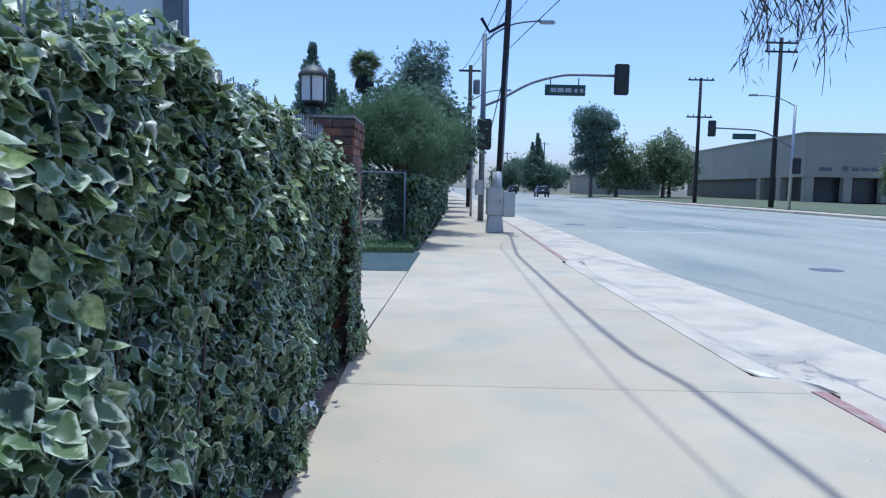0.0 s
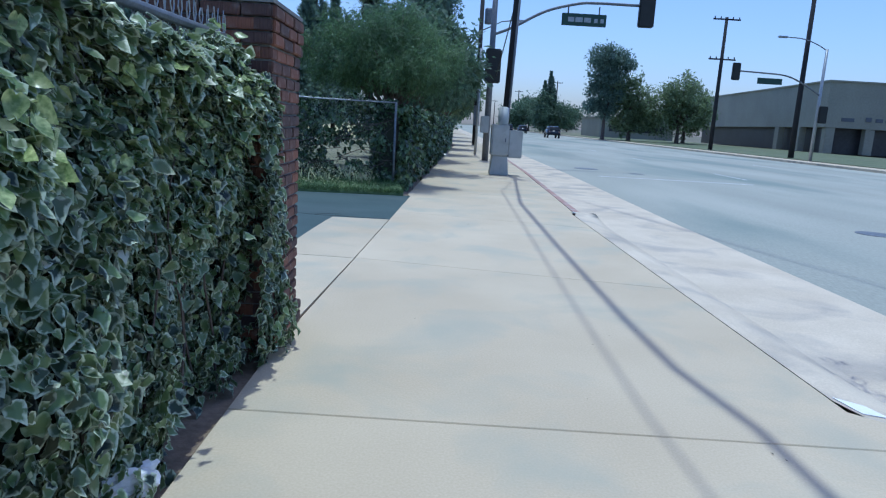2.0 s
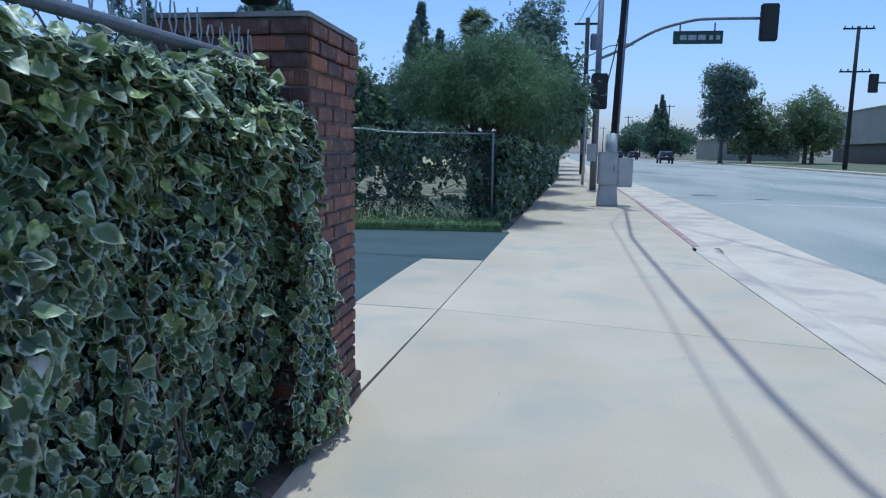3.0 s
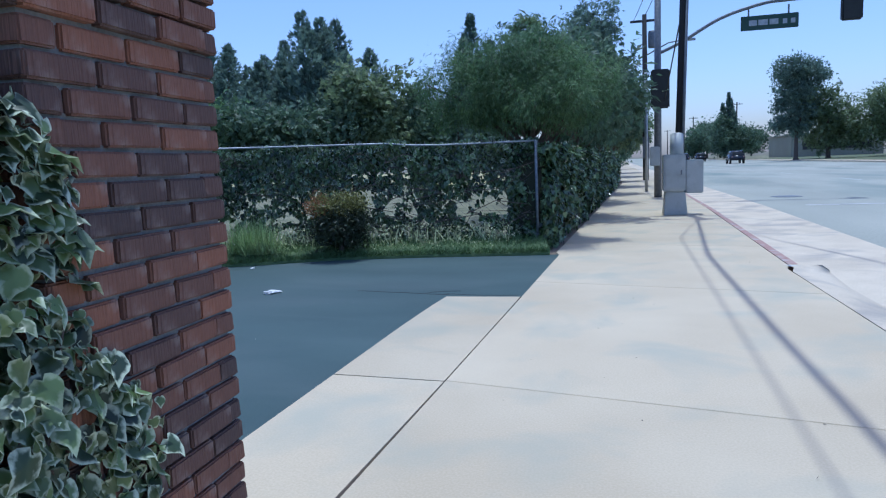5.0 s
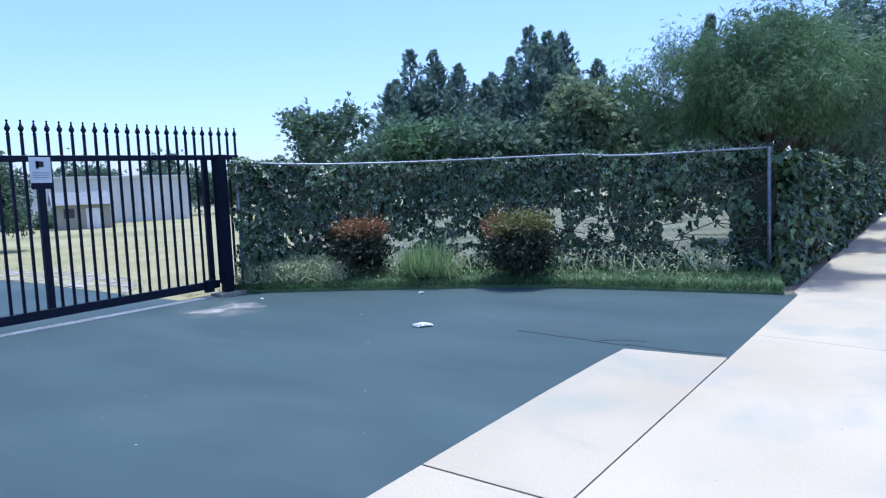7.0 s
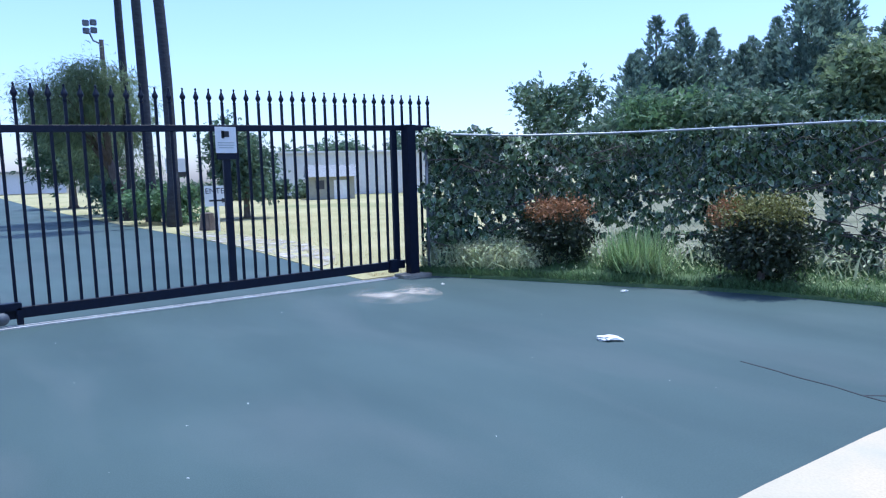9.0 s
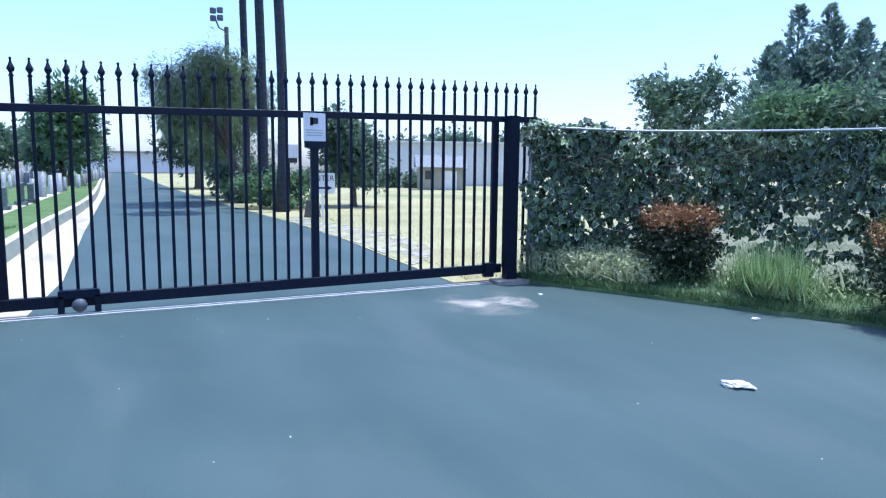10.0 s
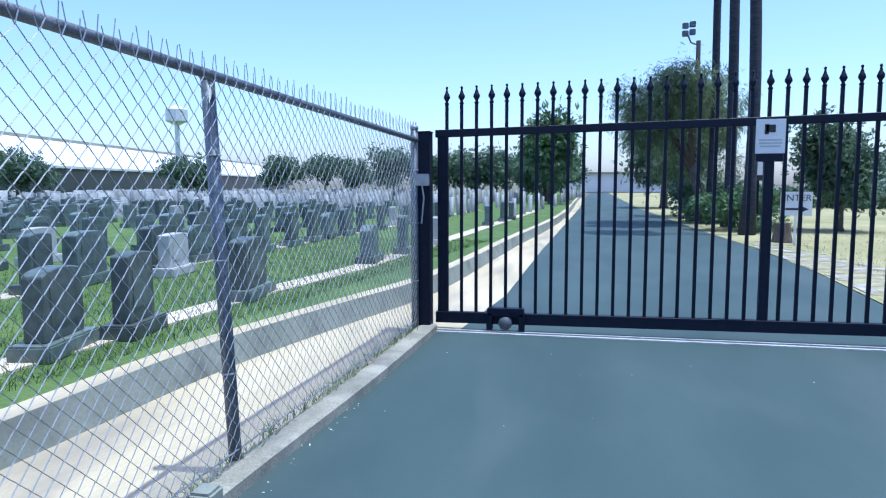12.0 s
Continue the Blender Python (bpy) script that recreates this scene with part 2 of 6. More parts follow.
def ridged_brick():
    """Wire-cut face: fine upright ridges, orange to purple-brown from brick to brick."""
    m = material("ridged_red_brick", (0.095, 0.048, 0.038), (0.165, 0.08, 0.058), 7, 0.85, fine=70, bump=0.3, bump_size=0.004, per_object=0.35)
    n, lk = m.node_tree.nodes, m.node_tree.links
    b = n["Principled BSDF"]
    base = b.inputs["Base Color"].links[0].from_socket
    info = n.new("ShaderNodeObjectInfo")
    co = n.new("ShaderNodeTexCoord")
    ramp = n.new("ShaderNodeValToRGB")
    for e, (p, c) in zip((ramp.color_ramp.elements[0], ramp.color_ramp.elements.new(0.45), ramp.color_ramp.elements[1]),
                         ((0.0, (0.070, 0.058, 0.058, 1)), (0.5, (0.145, 0.076, 0.054, 1)), (1.0, (0.33, 0.135, 0.068, 1)))):
        e.position, e.color = p, c
    power = n.new("ShaderNodeMath")
    power.operation = "POWER"
    power.inputs[1].default_value = 1.3
    lk.new(info.outputs["Random"], power.inputs[0])
    lk.new(power.outputs[0], ramp.inputs[0])
    mx = n.new("ShaderNodeMixRGB")
    mx.inputs[0].default_value = 0.6
    lk.new(base, mx.inputs[1])
    lk.new(ramp.outputs[0], mx.inputs[2])
    # pale lime bloom in patches
    bloom = n.new("ShaderNodeTexNoise")
    bloom.inputs["Scale"].default_value, bloom.inputs["Detail"].default_value = 9, 8
    lk.new(n["Texture Coordinate"].outputs["Object"] if "Texture Coordinate" in n else co.outputs["Object"], bloom.inputs["Vector"])
    br = n.new("ShaderNodeValToRGB")
    br.color_ramp.elements[0].position, br.color_ramp.elements[1].position = 0.56, 0.75
    br.color_ramp.elements[1].color = (0.5, 0.5, 0.5, 1)
    lk.new(bloom.outputs[0], br.inputs[0])
    mx2 = n.new("ShaderNodeMixRGB")
    mx2.inputs[2].default_value = (0.36, 0.31, 0.27, 1)
    lk.new(br.outputs[0], mx2.inputs[0])
    lk.new(mx.outputs[0], mx2.inputs[1])
    lk.new(mx2.outputs[0], b.inputs["Base Color"])
    mp = n.new("ShaderNodeMapping")
    mp.inputs["Scale"].default_value = (55, 55, 1.5)
    lk.new(co.outputs["Object"], mp.inputs[0])
    ridges = n.new("ShaderNodeTexNoise")
    ridges.inputs["Scale"].default_value, ridges.inputs["Detail"].default_value = 1.6, 3
    lk.new(mp.outputs[0], ridges.inputs["Vector"])
    bp = n.new("ShaderNodeBump")
    bp.inputs["Strength"].default_value, bp.inputs["Distance"].default_value = 0.9, 0.012
    lk.new(ridges.outputs[0], bp.inputs["Height"])
    lk.new(b.inputs["Normal"].links[0].from_socket, bp.inputs["Normal"])
    lk.new(bp.outputs[0], b.inputs["Normal"])
    return m


BRICK = ridged_brick()


def broken_sand():
    """A thin dusting that lets the asphalt show through."""
    m = material("thin_pale_sand", (0.40, 0.37, 0.32), (0.52, 0.48, 0.42), 5, 0.95, fine=80, bump=0.1)
    n, lk = m.node_tree.nodes, m.node_tree.links
    nz, rp = n.new("ShaderNodeTexNoise"), n.new("ShaderNodeValToRGB")
    nz.inputs["Scale"].default_value, nz.inputs["Detail"].default_value = 2.6, 9
    rp.color_ramp.elements[0].position, rp.color_ramp.elements[1].position = 0.42, 0.66
    lk.new(n["Texture Coordinate"].outputs["Object"], nz.inputs["Vector"])
    lk.new(nz.outputs[0], rp.inputs[0])
    lk.new(rp.outputs[0], n["Principled BSDF"].inputs["Alpha"])
    return m


SAND = broken_sand()


def fading_sand(middle, reach):
    """The same dusting, thinning out from the middle of a patch."""
    m = broken_sand()
    m.name = "washed_out_sand"
    n, lk = m.node_tree.nodes, m.node_tree.links
    b = n["Principled BSDF"]
    far, fade, both = n.new("ShaderNodeVectorMath"), n.new("ShaderNodeMapRange"), n.new("ShaderNodeMath")
    far.operation, both.operation = "DISTANCE", "MULTIPLY"
    far.inputs[1].default_value = middle
    lk.new(n["Texture Coordinate"].outputs["Object"], far.inputs[0])
    fade.inputs["From Min"].default_value, fade.inputs["From Max"].default_value = reach, reach * 0.3
    lk.new(far.outputs["Value"], fade.inputs[0])
    lk.new(b.inputs["Alpha"].links[0].from_socket, both.inputs[0])
    lk.new(fade.outputs[0], both.inputs[1])
    lk.new(both.outputs[0], b.inputs["Alpha"])
    return m


def ivy_leaf_material():
    """Glossy dark ivy with a paler, cream rim; the rim's strength changes from leaf to leaf."""
    m = bpy.data.materials.new("variegated_ivy")
    m.use_nodes = True
    n, lk = m.node_tree.nodes, m.node_tree.links
    b = n["Principled BSDF"]
    b.inputs["Roughness"].default_value = 0.38
    geo, uv, co = n.new("ShaderNodeNewGeometry"), n.new("ShaderNodeUVMap"), n.new("ShaderNodeTexCoord")
    uv.uv_map = "leaf"
    sep = n.new("ShaderNodeSeparateXYZ")
    lk.new(uv.outputs[0], sep.inputs[0])
    green = n.new("ShaderNodeValToRGB")
    els = green.color_ramp.elements
    for e, (p, c) in zip((els[0], els.new(0.5), els.new(0.86), els[1]),
                         ((0.0, (0.007, 0.020, 0.017, 1)), (0.5, (0.021, 0.050, 0.037, 1)), (0.80, (0.052, 0.100, 0.058, 1)), (1.0, (0.20, 0.29, 0.11, 1)))):
        e.position, e.color = p, c
    lk.new(geo.outputs["Random Per Island"], green.inputs[0])
    nz = n.new("ShaderNodeTexNoise")
    nz.inputs["Scale"].default_value, nz.inputs["Detail"].default_value = 45, 3
    lk.new(co.outputs["Object"], nz.inputs["Vector"])
    edge = n.new("ShaderNodeMath")
    edge.operation = "MULTIPLY_ADD"
    edge.inputs[1].default_value = 1.15
    lk.new(nz.outputs[0], edge.inputs[0])
    lk.new(sep.outputs[0], edge.inputs[2])
    rim = n.new("ShaderNodeMapRange")
    rim.interpolation_type = "SMOOTHSTEP"
    rim.inputs["From Min"].default_value, rim.inputs["From Max"].default_value = 1.15, 1.52
    lk.new(edge.outputs[0], rim.inputs[0])
    some = n.new("ShaderNodeMath")
    some.operation = "MULTIPLY"
    vary = n.new("ShaderNodeMath")
    vary.operation = "FRACT"
    many = n.new("ShaderNodeMath")
    many.operation = "MULTIPLY"
    many.inputs[1].default_value = 7.31
    lk.new(geo.outputs["Random Per Island"], many.inputs[0])
    lk.new(many.outputs[0], vary.inputs[0])
    least = n.new("ShaderNodeMath")
    least.operation = "MULTIPLY_ADD"
    least.inputs[1].default_value, least.inputs[2].default_value = 0.75, 0.25
    lk.new(vary.outputs[0], least.inputs[0])
    lk.new(least.outputs[0], some.inputs[0])
    lk.new(rim.outputs[0], some.inputs[1])
    mx = n.new("ShaderNodeMixRGB")
    mx.inputs[2].default_value = (0.68, 0.75, 0.55, 1)
    lk.new(some.outputs[0], mx.inputs[0])
    lk.new(green.outputs[0], mx.inputs[1])
    lk.new(mx.outputs[0], b.inputs["Base Color"])
    tr = n.new("ShaderNodeBsdfTranslucent")
    lk.new(mx.outputs[0], tr.inputs[0])
    ms = n.new("ShaderNodeMixShader")
    ms.inputs[0].default_value = 0.24
    lk.new(b.outputs[0], ms.inputs[1])
    lk.new(tr.outputs[0], ms.inputs[2])
    lk.new(ms.outputs[0], n["Material Output"].inputs[0])
    return m


IVY = ivy_leaf_material()
# Ivy without cream rims; the far hedges' shade is put into its colour.
IVY_SHADED = material("shaded_glossy_ivy", (0.024, 0.060, 0.030), (0.17, 0.24, 0.11), 2.2, 0.26, fine=40, island=0.75, bump=0, transmit=0.22, spec=0.6)
# Fresh green, brightened so that sunlight on the hedge top is in its colour.
IVY_SUNLIT = material("sunlit_yellow_green_ivy", (0.12, 0.19, 0.05), (0.48, 0.54, 0.24), 30, 0.32, fine=60, island=0.55, bump=0, transmit=0.35, spec=0.5)
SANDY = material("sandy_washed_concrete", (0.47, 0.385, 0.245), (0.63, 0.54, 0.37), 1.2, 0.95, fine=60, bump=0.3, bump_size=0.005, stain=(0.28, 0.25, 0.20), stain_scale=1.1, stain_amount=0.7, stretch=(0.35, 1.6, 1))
STRAW = material("dry_straw_blades", (0.30, 0.24, 0.11), (0.48, 0.40, 0.21), 2, 0.8, island=0.35, bump=0, transmit=0.25)


# ---- helpers of this scene ----
def finish(me, mat, smooth=False):
    me.materials.append(mat)
    if smooth:
        me.polygons.foreach_set("use_smooth", [True] * len(me.polygons))
    me.update()
    return me


def mesh_of(bm, name, mat, smooth=False):
    me = bpy.data.meshes.new(name)
    bm.to_mesh(me)
    bm.free()
    return finish(me, mat, smooth)


def part(name, bm, mat, parent=None, label="", smooth=False):
    me = bm if isinstance(bm, bpy.types.Mesh) else mesh_of(bm, name, mat, smooth)
    ob = new(name, me)
    if parent:
        ob.parent = parent
    return tagged(ob, label) if label else ob


def thing(name, label, category, at=(0, 0, 0), turn=0.0, group="", kind=""):
    ob = new(name)
    ob.matrix_basis = pose(*at, 0, 0, turn)
    return tagged(ob, label, category, group, kind)


def box(size, at=(0, 0, 0), bevel=0.0, bm=None, turn=0.0, taper=1.0):
    """A box that stands on at, with rounded edges; taper narrows its top."""
    bm = bm or bmesh.new()
    made = bmesh.ops.create_cube(bm, size=1.0)["verts"]
    for v in made:
        v.co = Vector((v.co.x * size[0], v.co.y * size[1], (v.co.z + 0.5) * size[2]))
        if v.co.z > size[2] / 2:
            v.co.x *= taper
            v.co.y *= taper
    if bevel:
        edges = list({e for v in made for e in v.link_edges})
        made = list({v for f in bmesh.ops.bevel(bm, geom=edges, offset=bevel, segments=2, affect="EDGES")["faces"] for v in f.verts} |
                    {v for v in made if v.is_valid})
    bmesh.ops.transform(bm, matrix=pose(*at, 0, 0, turn), verts=[v for v in made if v.is_valid])
    return bm


def tube(points, radii, sides=8, bm=None, caps=True):
    """A round tube along points, with a radius at each."""
    bm = bm or bmesh.new()
    pts = [Vector(p) for p in points]
    if not isinstance(radii, (list, tuple)):
        radii = [radii] * len(pts)
    rings = []
    side = None
    for i, p in enumerate(pts):
        d = (pts[min(i + 1, len(pts) - 1)] - pts[max(i - 1, 0)]).normalized()
        ref = side if side is not None else (Vector((1, 0, 0)) if abs(d.x) < 0.9 else Vector((0, 1, 0)))
        u = (ref - d * ref.dot(d)).normalized()
        side = u
        w = d.cross(u)
        rings.append([bm.verts.new(p + radii[i] * (math.cos(a) * u + math.sin(a) * w)) for a in (2 * math.pi * k / sides for k in range(sides))])
    for a, b in zip(rings, rings[1:]):
        for k in range(sides):
            bm.faces.new((a[k], a[(k + 1) % sides], b[(k + 1) % sides], b[k]))
    if caps:
        bm.faces.new(rings[0][::-1])
        bm.faces.new(rings[-1])
    return bm


def lathe(profile, sides=12, at=(0, 0, 0), bm=None):
    return tube([(at[0], at[1], at[2] + z) for r, z in profile], [max(r, 0.0005) for r, z in profile], sides, bm)


def plate(outline, z0, z1, bm=None):
    """An upright slab with any outline in plan."""
    bm = bm or bmesh.new()
    low = [bm.verts.new((x, y, z0)) for x, y in outline]
    top = [bm.verts.new((x, y, z1)) for x, y in outline]
    bm.faces.new(top)
    bm.faces.new(low[::-1])
    k = len(outline)
    for i in range(k):
        bm.faces.new((low[i], low[(i + 1) % k], top[(i + 1) % k], top[i]))
    bmesh.ops.recalc_face_normals(bm, faces=bm.faces)
    return bm


def sweep(line, profile, bm=None):
    """A profile of (offset to the left, height) pairs, closed, drawn along a line in plan."""
    bm = bm or bmesh.new()
    rings = []
    for i, (x, y) in enumerate(line):
        a, b = line[max(i - 1, 0)], line[min(i + 1, len(line) - 1)]
        d = Vector((b[0] - a[0], b[1] - a[1])).normalized()
        rings.append([bm.verts.new((x - d.y * o, y + d.x * o, h)) for o, h in profile])
    k = len(profile)
    for p, q in zip(rings, rings[1:]):
        for j in range(k):
            bm.faces.new((p[j], p[(j + 1) % k], q[(j + 1) % k], q[j]))
    bm.faces.new(rings[0][::-1])
    bm.faces.new(rings[-1])
    bmesh.ops.recalc_face_normals(bm, faces=bm.faces)
    return bm


def smooth_line(points, steps=6):
    """A rounded line through points."""
    pts = np.array(points, float)
    ends = np.vstack([2 * pts[0] - pts[1], pts, 2 * pts[-1] - pts[-2]])
    out = []
    for i in range(1, len(ends) - 2):
        p0, p1, p2, p3 = ends[i - 1:i + 3]
        for s in np.arange(steps) / steps:
            out.append(0.5 * (2 * p1 + (p2 - p0) * s + (2 * p0 - 5 * p1 + 4 * p2 - p3) * s * s + (3 * p1 - p0 - 3 * p2 + p3) * s ** 3))
    out.append(pts[-1])
    return [tuple(float(v) for v in p) for p in out]


def unit(a):
    return a / np.maximum(np.linalg.norm(a, axis=-1, keepdims=True), 1e-9)


def scatter(name, mat, shape, places, along, face, sizes, rim=None, smooth=False):
    """One mesh of many small pieces: shape is (verts, faces); each piece's x axis lies along, its z axis towards face."""
    verts, faces = np.array(shape[0], float), shape[1]
    along = unit(along)
    across = unit(np.cross(face, along))
    up = np.cross(along, across)
    basis = np.stack([along, across, up], 1)
    co = places[:, None] + np.einsum("vk,nkj->nvj", verts, basis) * np.asarray(sizes)[:, None, None]
    count, k = len(places), len(verts)
    me = bpy.data.meshes.new(name)
    me.vertices.add(count * k)
    me.vertices.foreach_set("co", co.reshape(-1))
    loops = np.concatenate([np.array(f) for f in faces])
    lens = np.array([len(f) for f in faces])
    all_loops = (loops[None] + np.arange(count)[:, None] * k).reshape(-1)
    all_lens = np.tile(lens, count)
    me.loops.add(len(all_loops))
    me.loops.foreach_set("vertex_index", all_loops.astype(np.int32))
    me.polygons.add(len(all_lens))
    me.polygons.foreach_set("loop_start", np.concatenate([[0], np.cumsum(all_lens)[:-1]]).astype(np.int32))
    me.polygons.foreach_set("loop_total", all_lens.astype(np.int32))
    if rim is not None:
        layer = me.uv_layers.new(name="leaf")
        u = np.array(rim, float)[loops]
        layer.data.foreach_set("uv", np.stack([np.tile(u, count), np.zeros(len(all_loops))], 1).reshape(-1))
    me.update(calc_edges=True)
    me.validate()
    return finish(me, mat, smooth)


rng = np.random.default_rng(11)
LEAF = ([(0, 0, 0), (0.45, 0.24, 0.07), (1, 0, -0.03), (0.45, -0.24, 0.07)], [(0, 2, 1), (0, 3, 2)])
SPRAY = ([(0, 0, 0), (0.5, 0.3, 0.1), (0.9, 0.12, 0.0), (0.4, -0.05, 0.02), (1.05, -0.2, -0.05), (0.45, -0.34, 0.08)],
         [(0, 3, 1), (1, 3, 2), (0, 5, 3), (3, 5, 4)])
BLADE = ([(0, -0.05, 0), (0, 0.05, 0), (0.55, 0.035, 0.06), (0.55, -0.035, 0.06), (1, 0, 0.2)], [(0, 1, 2, 3), (3, 2, 4)])
# rounded ivy leaf with faint lobes and an uneven rim, folded along its midrib
IVY_RIM = [(0, 0), (-0.15, 0.14), (-0.10, 0.33), (0.08, 0.44), (0.28, 0.45), (0.46, 0.35), (0.72, 0.21), (1.0, 0.0),
           (0.72, -0.21), (0.46, -0.35), (0.28, -0.45), (0.08, -0.44), (-0.10, -0.33), (-0.15, -0.14)]
IVY_FACES = [(0, 1 + (i + 1) % 14, 1 + i) for i in range(14)]


def curled(a, b, c, seed):
    """The ivy leaf with its lobes cupped by a, its tip bent by b and twisted by c, and an uneven rim."""
    rg = np.random.default_rng(seed)
    sh = np.array([(0.32, 0.0, -0.03)] + [(x * rg.uniform(0.93, 1.07), y * rg.uniform(0.88, 1.12), 0.05 + rg.normal(0, 0.05)) for x, y in IVY_RIM])
    sh[:, 2] += a * sh[:, 1] ** 2 + b * np.maximum(sh[:, 0] - 0.3, 0) ** 2 + c * sh[:, 0] * sh[:, 1]
    return (sh, IVY_FACES)


CURLS = [curled(1.1, -0.7, 0.4, 1), curled(-0.9, -0.9, -0.5, 2), curled(0.5, 0.5, 0.9, 3), curled(-0.4, -0.5, -1.1, 4)]
IVY_UV = [0.0] + [0.7, 0.95, 1.0, 0.9, 1.0, 0.85, 1.0, 1.0, 0.9, 1.0, 0.85, 1.0, 0.9, 0.95]
# a slender pair of hanging leaflets
WISP = ([(0, 0, 0), (0.45, 0.075, 0.03), (1, 0.02, -0.05), (0.4, -0.05, 0.02), (0.25, -0.02, 0), (0.65, -0.22, 0.05), (0.98, -0.34, -0.04), (0.6, -0.28, 0.02)],
        [(0, 3, 2, 1), (4, 7, 6, 5)])


def rand_dirs(n):
    return unit(rng.normal(size=(n, 3)))


def foliage(name, mat, blobs, clumps, per, leaf, shape=SPRAY, spread=0.35, droop=0.3, hollow=0.6):
    """Leaves in clumps that fill the outer part of blobs (centre, radii)."""
    vols = np.array([b[1][0] * b[1][1] * b[1][2] for b in blobs]) ** (2 / 3)
    pick = rng.choice(len(blobs), clumps, p=vols / vols.sum())
    c = np.array([b[0] for b in blobs], float)[pick]
    r = np.array([b[1] for b in blobs], float)[pick]
    d = rand_dirs(clumps)
    rad = hollow + (1.06 - hollow) * rng.random(clumps) ** 0.7
    bump = 1 + 0.16 * np.sin(d[:, 0] * 7 + pick) * np.cos(d[:, 1] * 6 + d[:, 2] * 5)
    centre = c + d * r * (rad * bump)[:, None]
    size = np.repeat(leaf * rng.uniform(0.7, 1.35, clumps), per)
    off = rng.normal(size=(clumps * per, 3)) * np.repeat(spread * rng.uniform(0.6, 1.3, clumps), per)[:, None]
    places = np.repeat(centre, per, 0) + off
    out = np.repeat(d, per, 0)
    along = unit(out * 0.5 + rand_dirs(clumps * per) * 0.9 + np.array([0, 0, -droop]))
    face = unit(out * 0.5 + rand_dirs(clumps * per) * 0.8 + np.array([0, 0, 0.6]))
    return scatter(name, mat, shape, places, along, face, size * rng.uniform(0.7, 1.3, clumps * per))


def tree(name, label, at, blobs, mat, trunk=(0.12, 2.0), clumps=260, per=26, leaf=0.2, spread=0.3, droop=0.3, shape=SPRAY, hollow=0.55,
         bark=None, lean=(0, 0), group="", limbs=True):
    """A tapered trunk, a limb to each mass of the crown and a crown of leaves; blobs are relative to the foot."""
    t = thing(name, label, "tree", at, group=group)
    r, h = trunk
    bm = tube([(lean[0] * k * 0.5, lean[1] * k * 0.5, h * k) for k in (0, 0.08, 0.5, 1.0)], [r * 1.5, r * 1.1, r * 0.9, r * 0.7], 9)
    if limbs:
        for i, (c, rr) in enumerate(blobs):
            foot = Vector((lean[0] * 0.42, lean[1] * 0.42, h * (0.75 + 0.22 * ((i * 37) % 10) / 10)))
            end = Vector(c)
            mid = foot.lerp(end, 0.5) + Vector((0.1 * math.sin(i * 2.3), 0.1 * math.cos(i * 1.7), 0.12 * (end - foot).length))
            tube([foot, mid, end], [r * 0.5, r * 0.32, r * 0.1], 6, bm)
    part("trunk", bm, bark or BARK, t, smooth=True)
    part("crown", foliage("crown", mat, blobs, clumps, per, leaf, shape, spread, droop, hollow), mat, t)
    return t


def round_crown(seed, width, low, high, count=9, depth=None):
    """Masses of an uneven crown between two heights."""
    rg = np.random.default_rng(seed)
    depth = depth or width
    out = []
    mid, half = (low + high) / 2, (high - low) / 2
    for k in range(count):
        a = 2 * math.pi * (k + rg.random() * 0.6) / count
        far = rg.uniform(0.3, 0.62)
        z = mid + half * rg.uniform(-0.5, 0.62)
        s = rg.uniform(0.26, 0.42)
        out.append(((width / 2 * far * math.cos(a) * 1.3, depth / 2 * far * math.sin(a) * 1.3, z), (width / 2 * s * 1.2, depth / 2 * s * 1.2, half * s * 1.25)))
    out.append(((0, 0, mid + half * 0.25), (width * 0.27, depth * 0.27, half * 0.72)))
    return out


def conifer(name, label, at, height, width, seed, mat=None, group="", low=0.1):
    """A narrow evergreen: whorls of drooping sprays that shrink to an uneven tip."""
    mat = mat or NEEDLE
    rg = np.random.default_rng(seed)
    t = thing(name, label, "tree", at, group=group)
    part("trunk", tube([(0, 0, 0), (0, 0, height * 0.5), (0.0, 0, height * 0.97)], [height * 0.018, height * 0.011, 0.02], 7), BARK, t, smooth=True)
    n = 7600
    lead = rg.integers(0, 5, n)
    tall = np.array([1.0, 0.91, 0.84, 0.74, 0.55])[lead] * (1 - 0.03 * rg.random(5))[lead]
    turn = rg.random() * 6 + lead * 2.2
    aside = width * np.array([0.0, 0.17, 0.21, 0.26, 0.10])[lead]
    h = low + (1 - low) * rg.random(n) ** 0.85
    lob = 0.8 + 0.2 * np.sin(h * 60 + lead) + rg.normal(0, 0.10, n)
    a = rg.random(n) * 2 * np.pi
    arm = 0.70 + 0.30 * np.sin(a * 3 + h * 23 + seed + lead)
    rad = width * 0.44 * np.clip(1 - h, 0.01, 1) ** 0.78 * lob * arm * np.sqrt(rg.uniform(0.2, 1, n))
    places = np.stack([rad * np.cos(a) + aside * np.cos(turn), rad * np.sin(a) + aside * np.sin(turn), h * height * tall], 1)
    out = np.stack([np.cos(a), np.sin(a), np.full(n, 0.0)], 1)
    along = unit(0.8 * out + 0.4 * unit(rg.normal(size=(n, 3))) + np.array([0, 0, 0.75]))
    face = unit(out + 0.8 * unit(rg.normal(size=(n, 3))) + np.array([0, 0, 0.5]))
    size = height * 0.046 * rg.uniform(0.6, 1.3, n) * (1.1 - 0.5 * h)
    part("crown", scatter("crown", mat, SPRAY, places, along, face, size), mat, t)
    return t


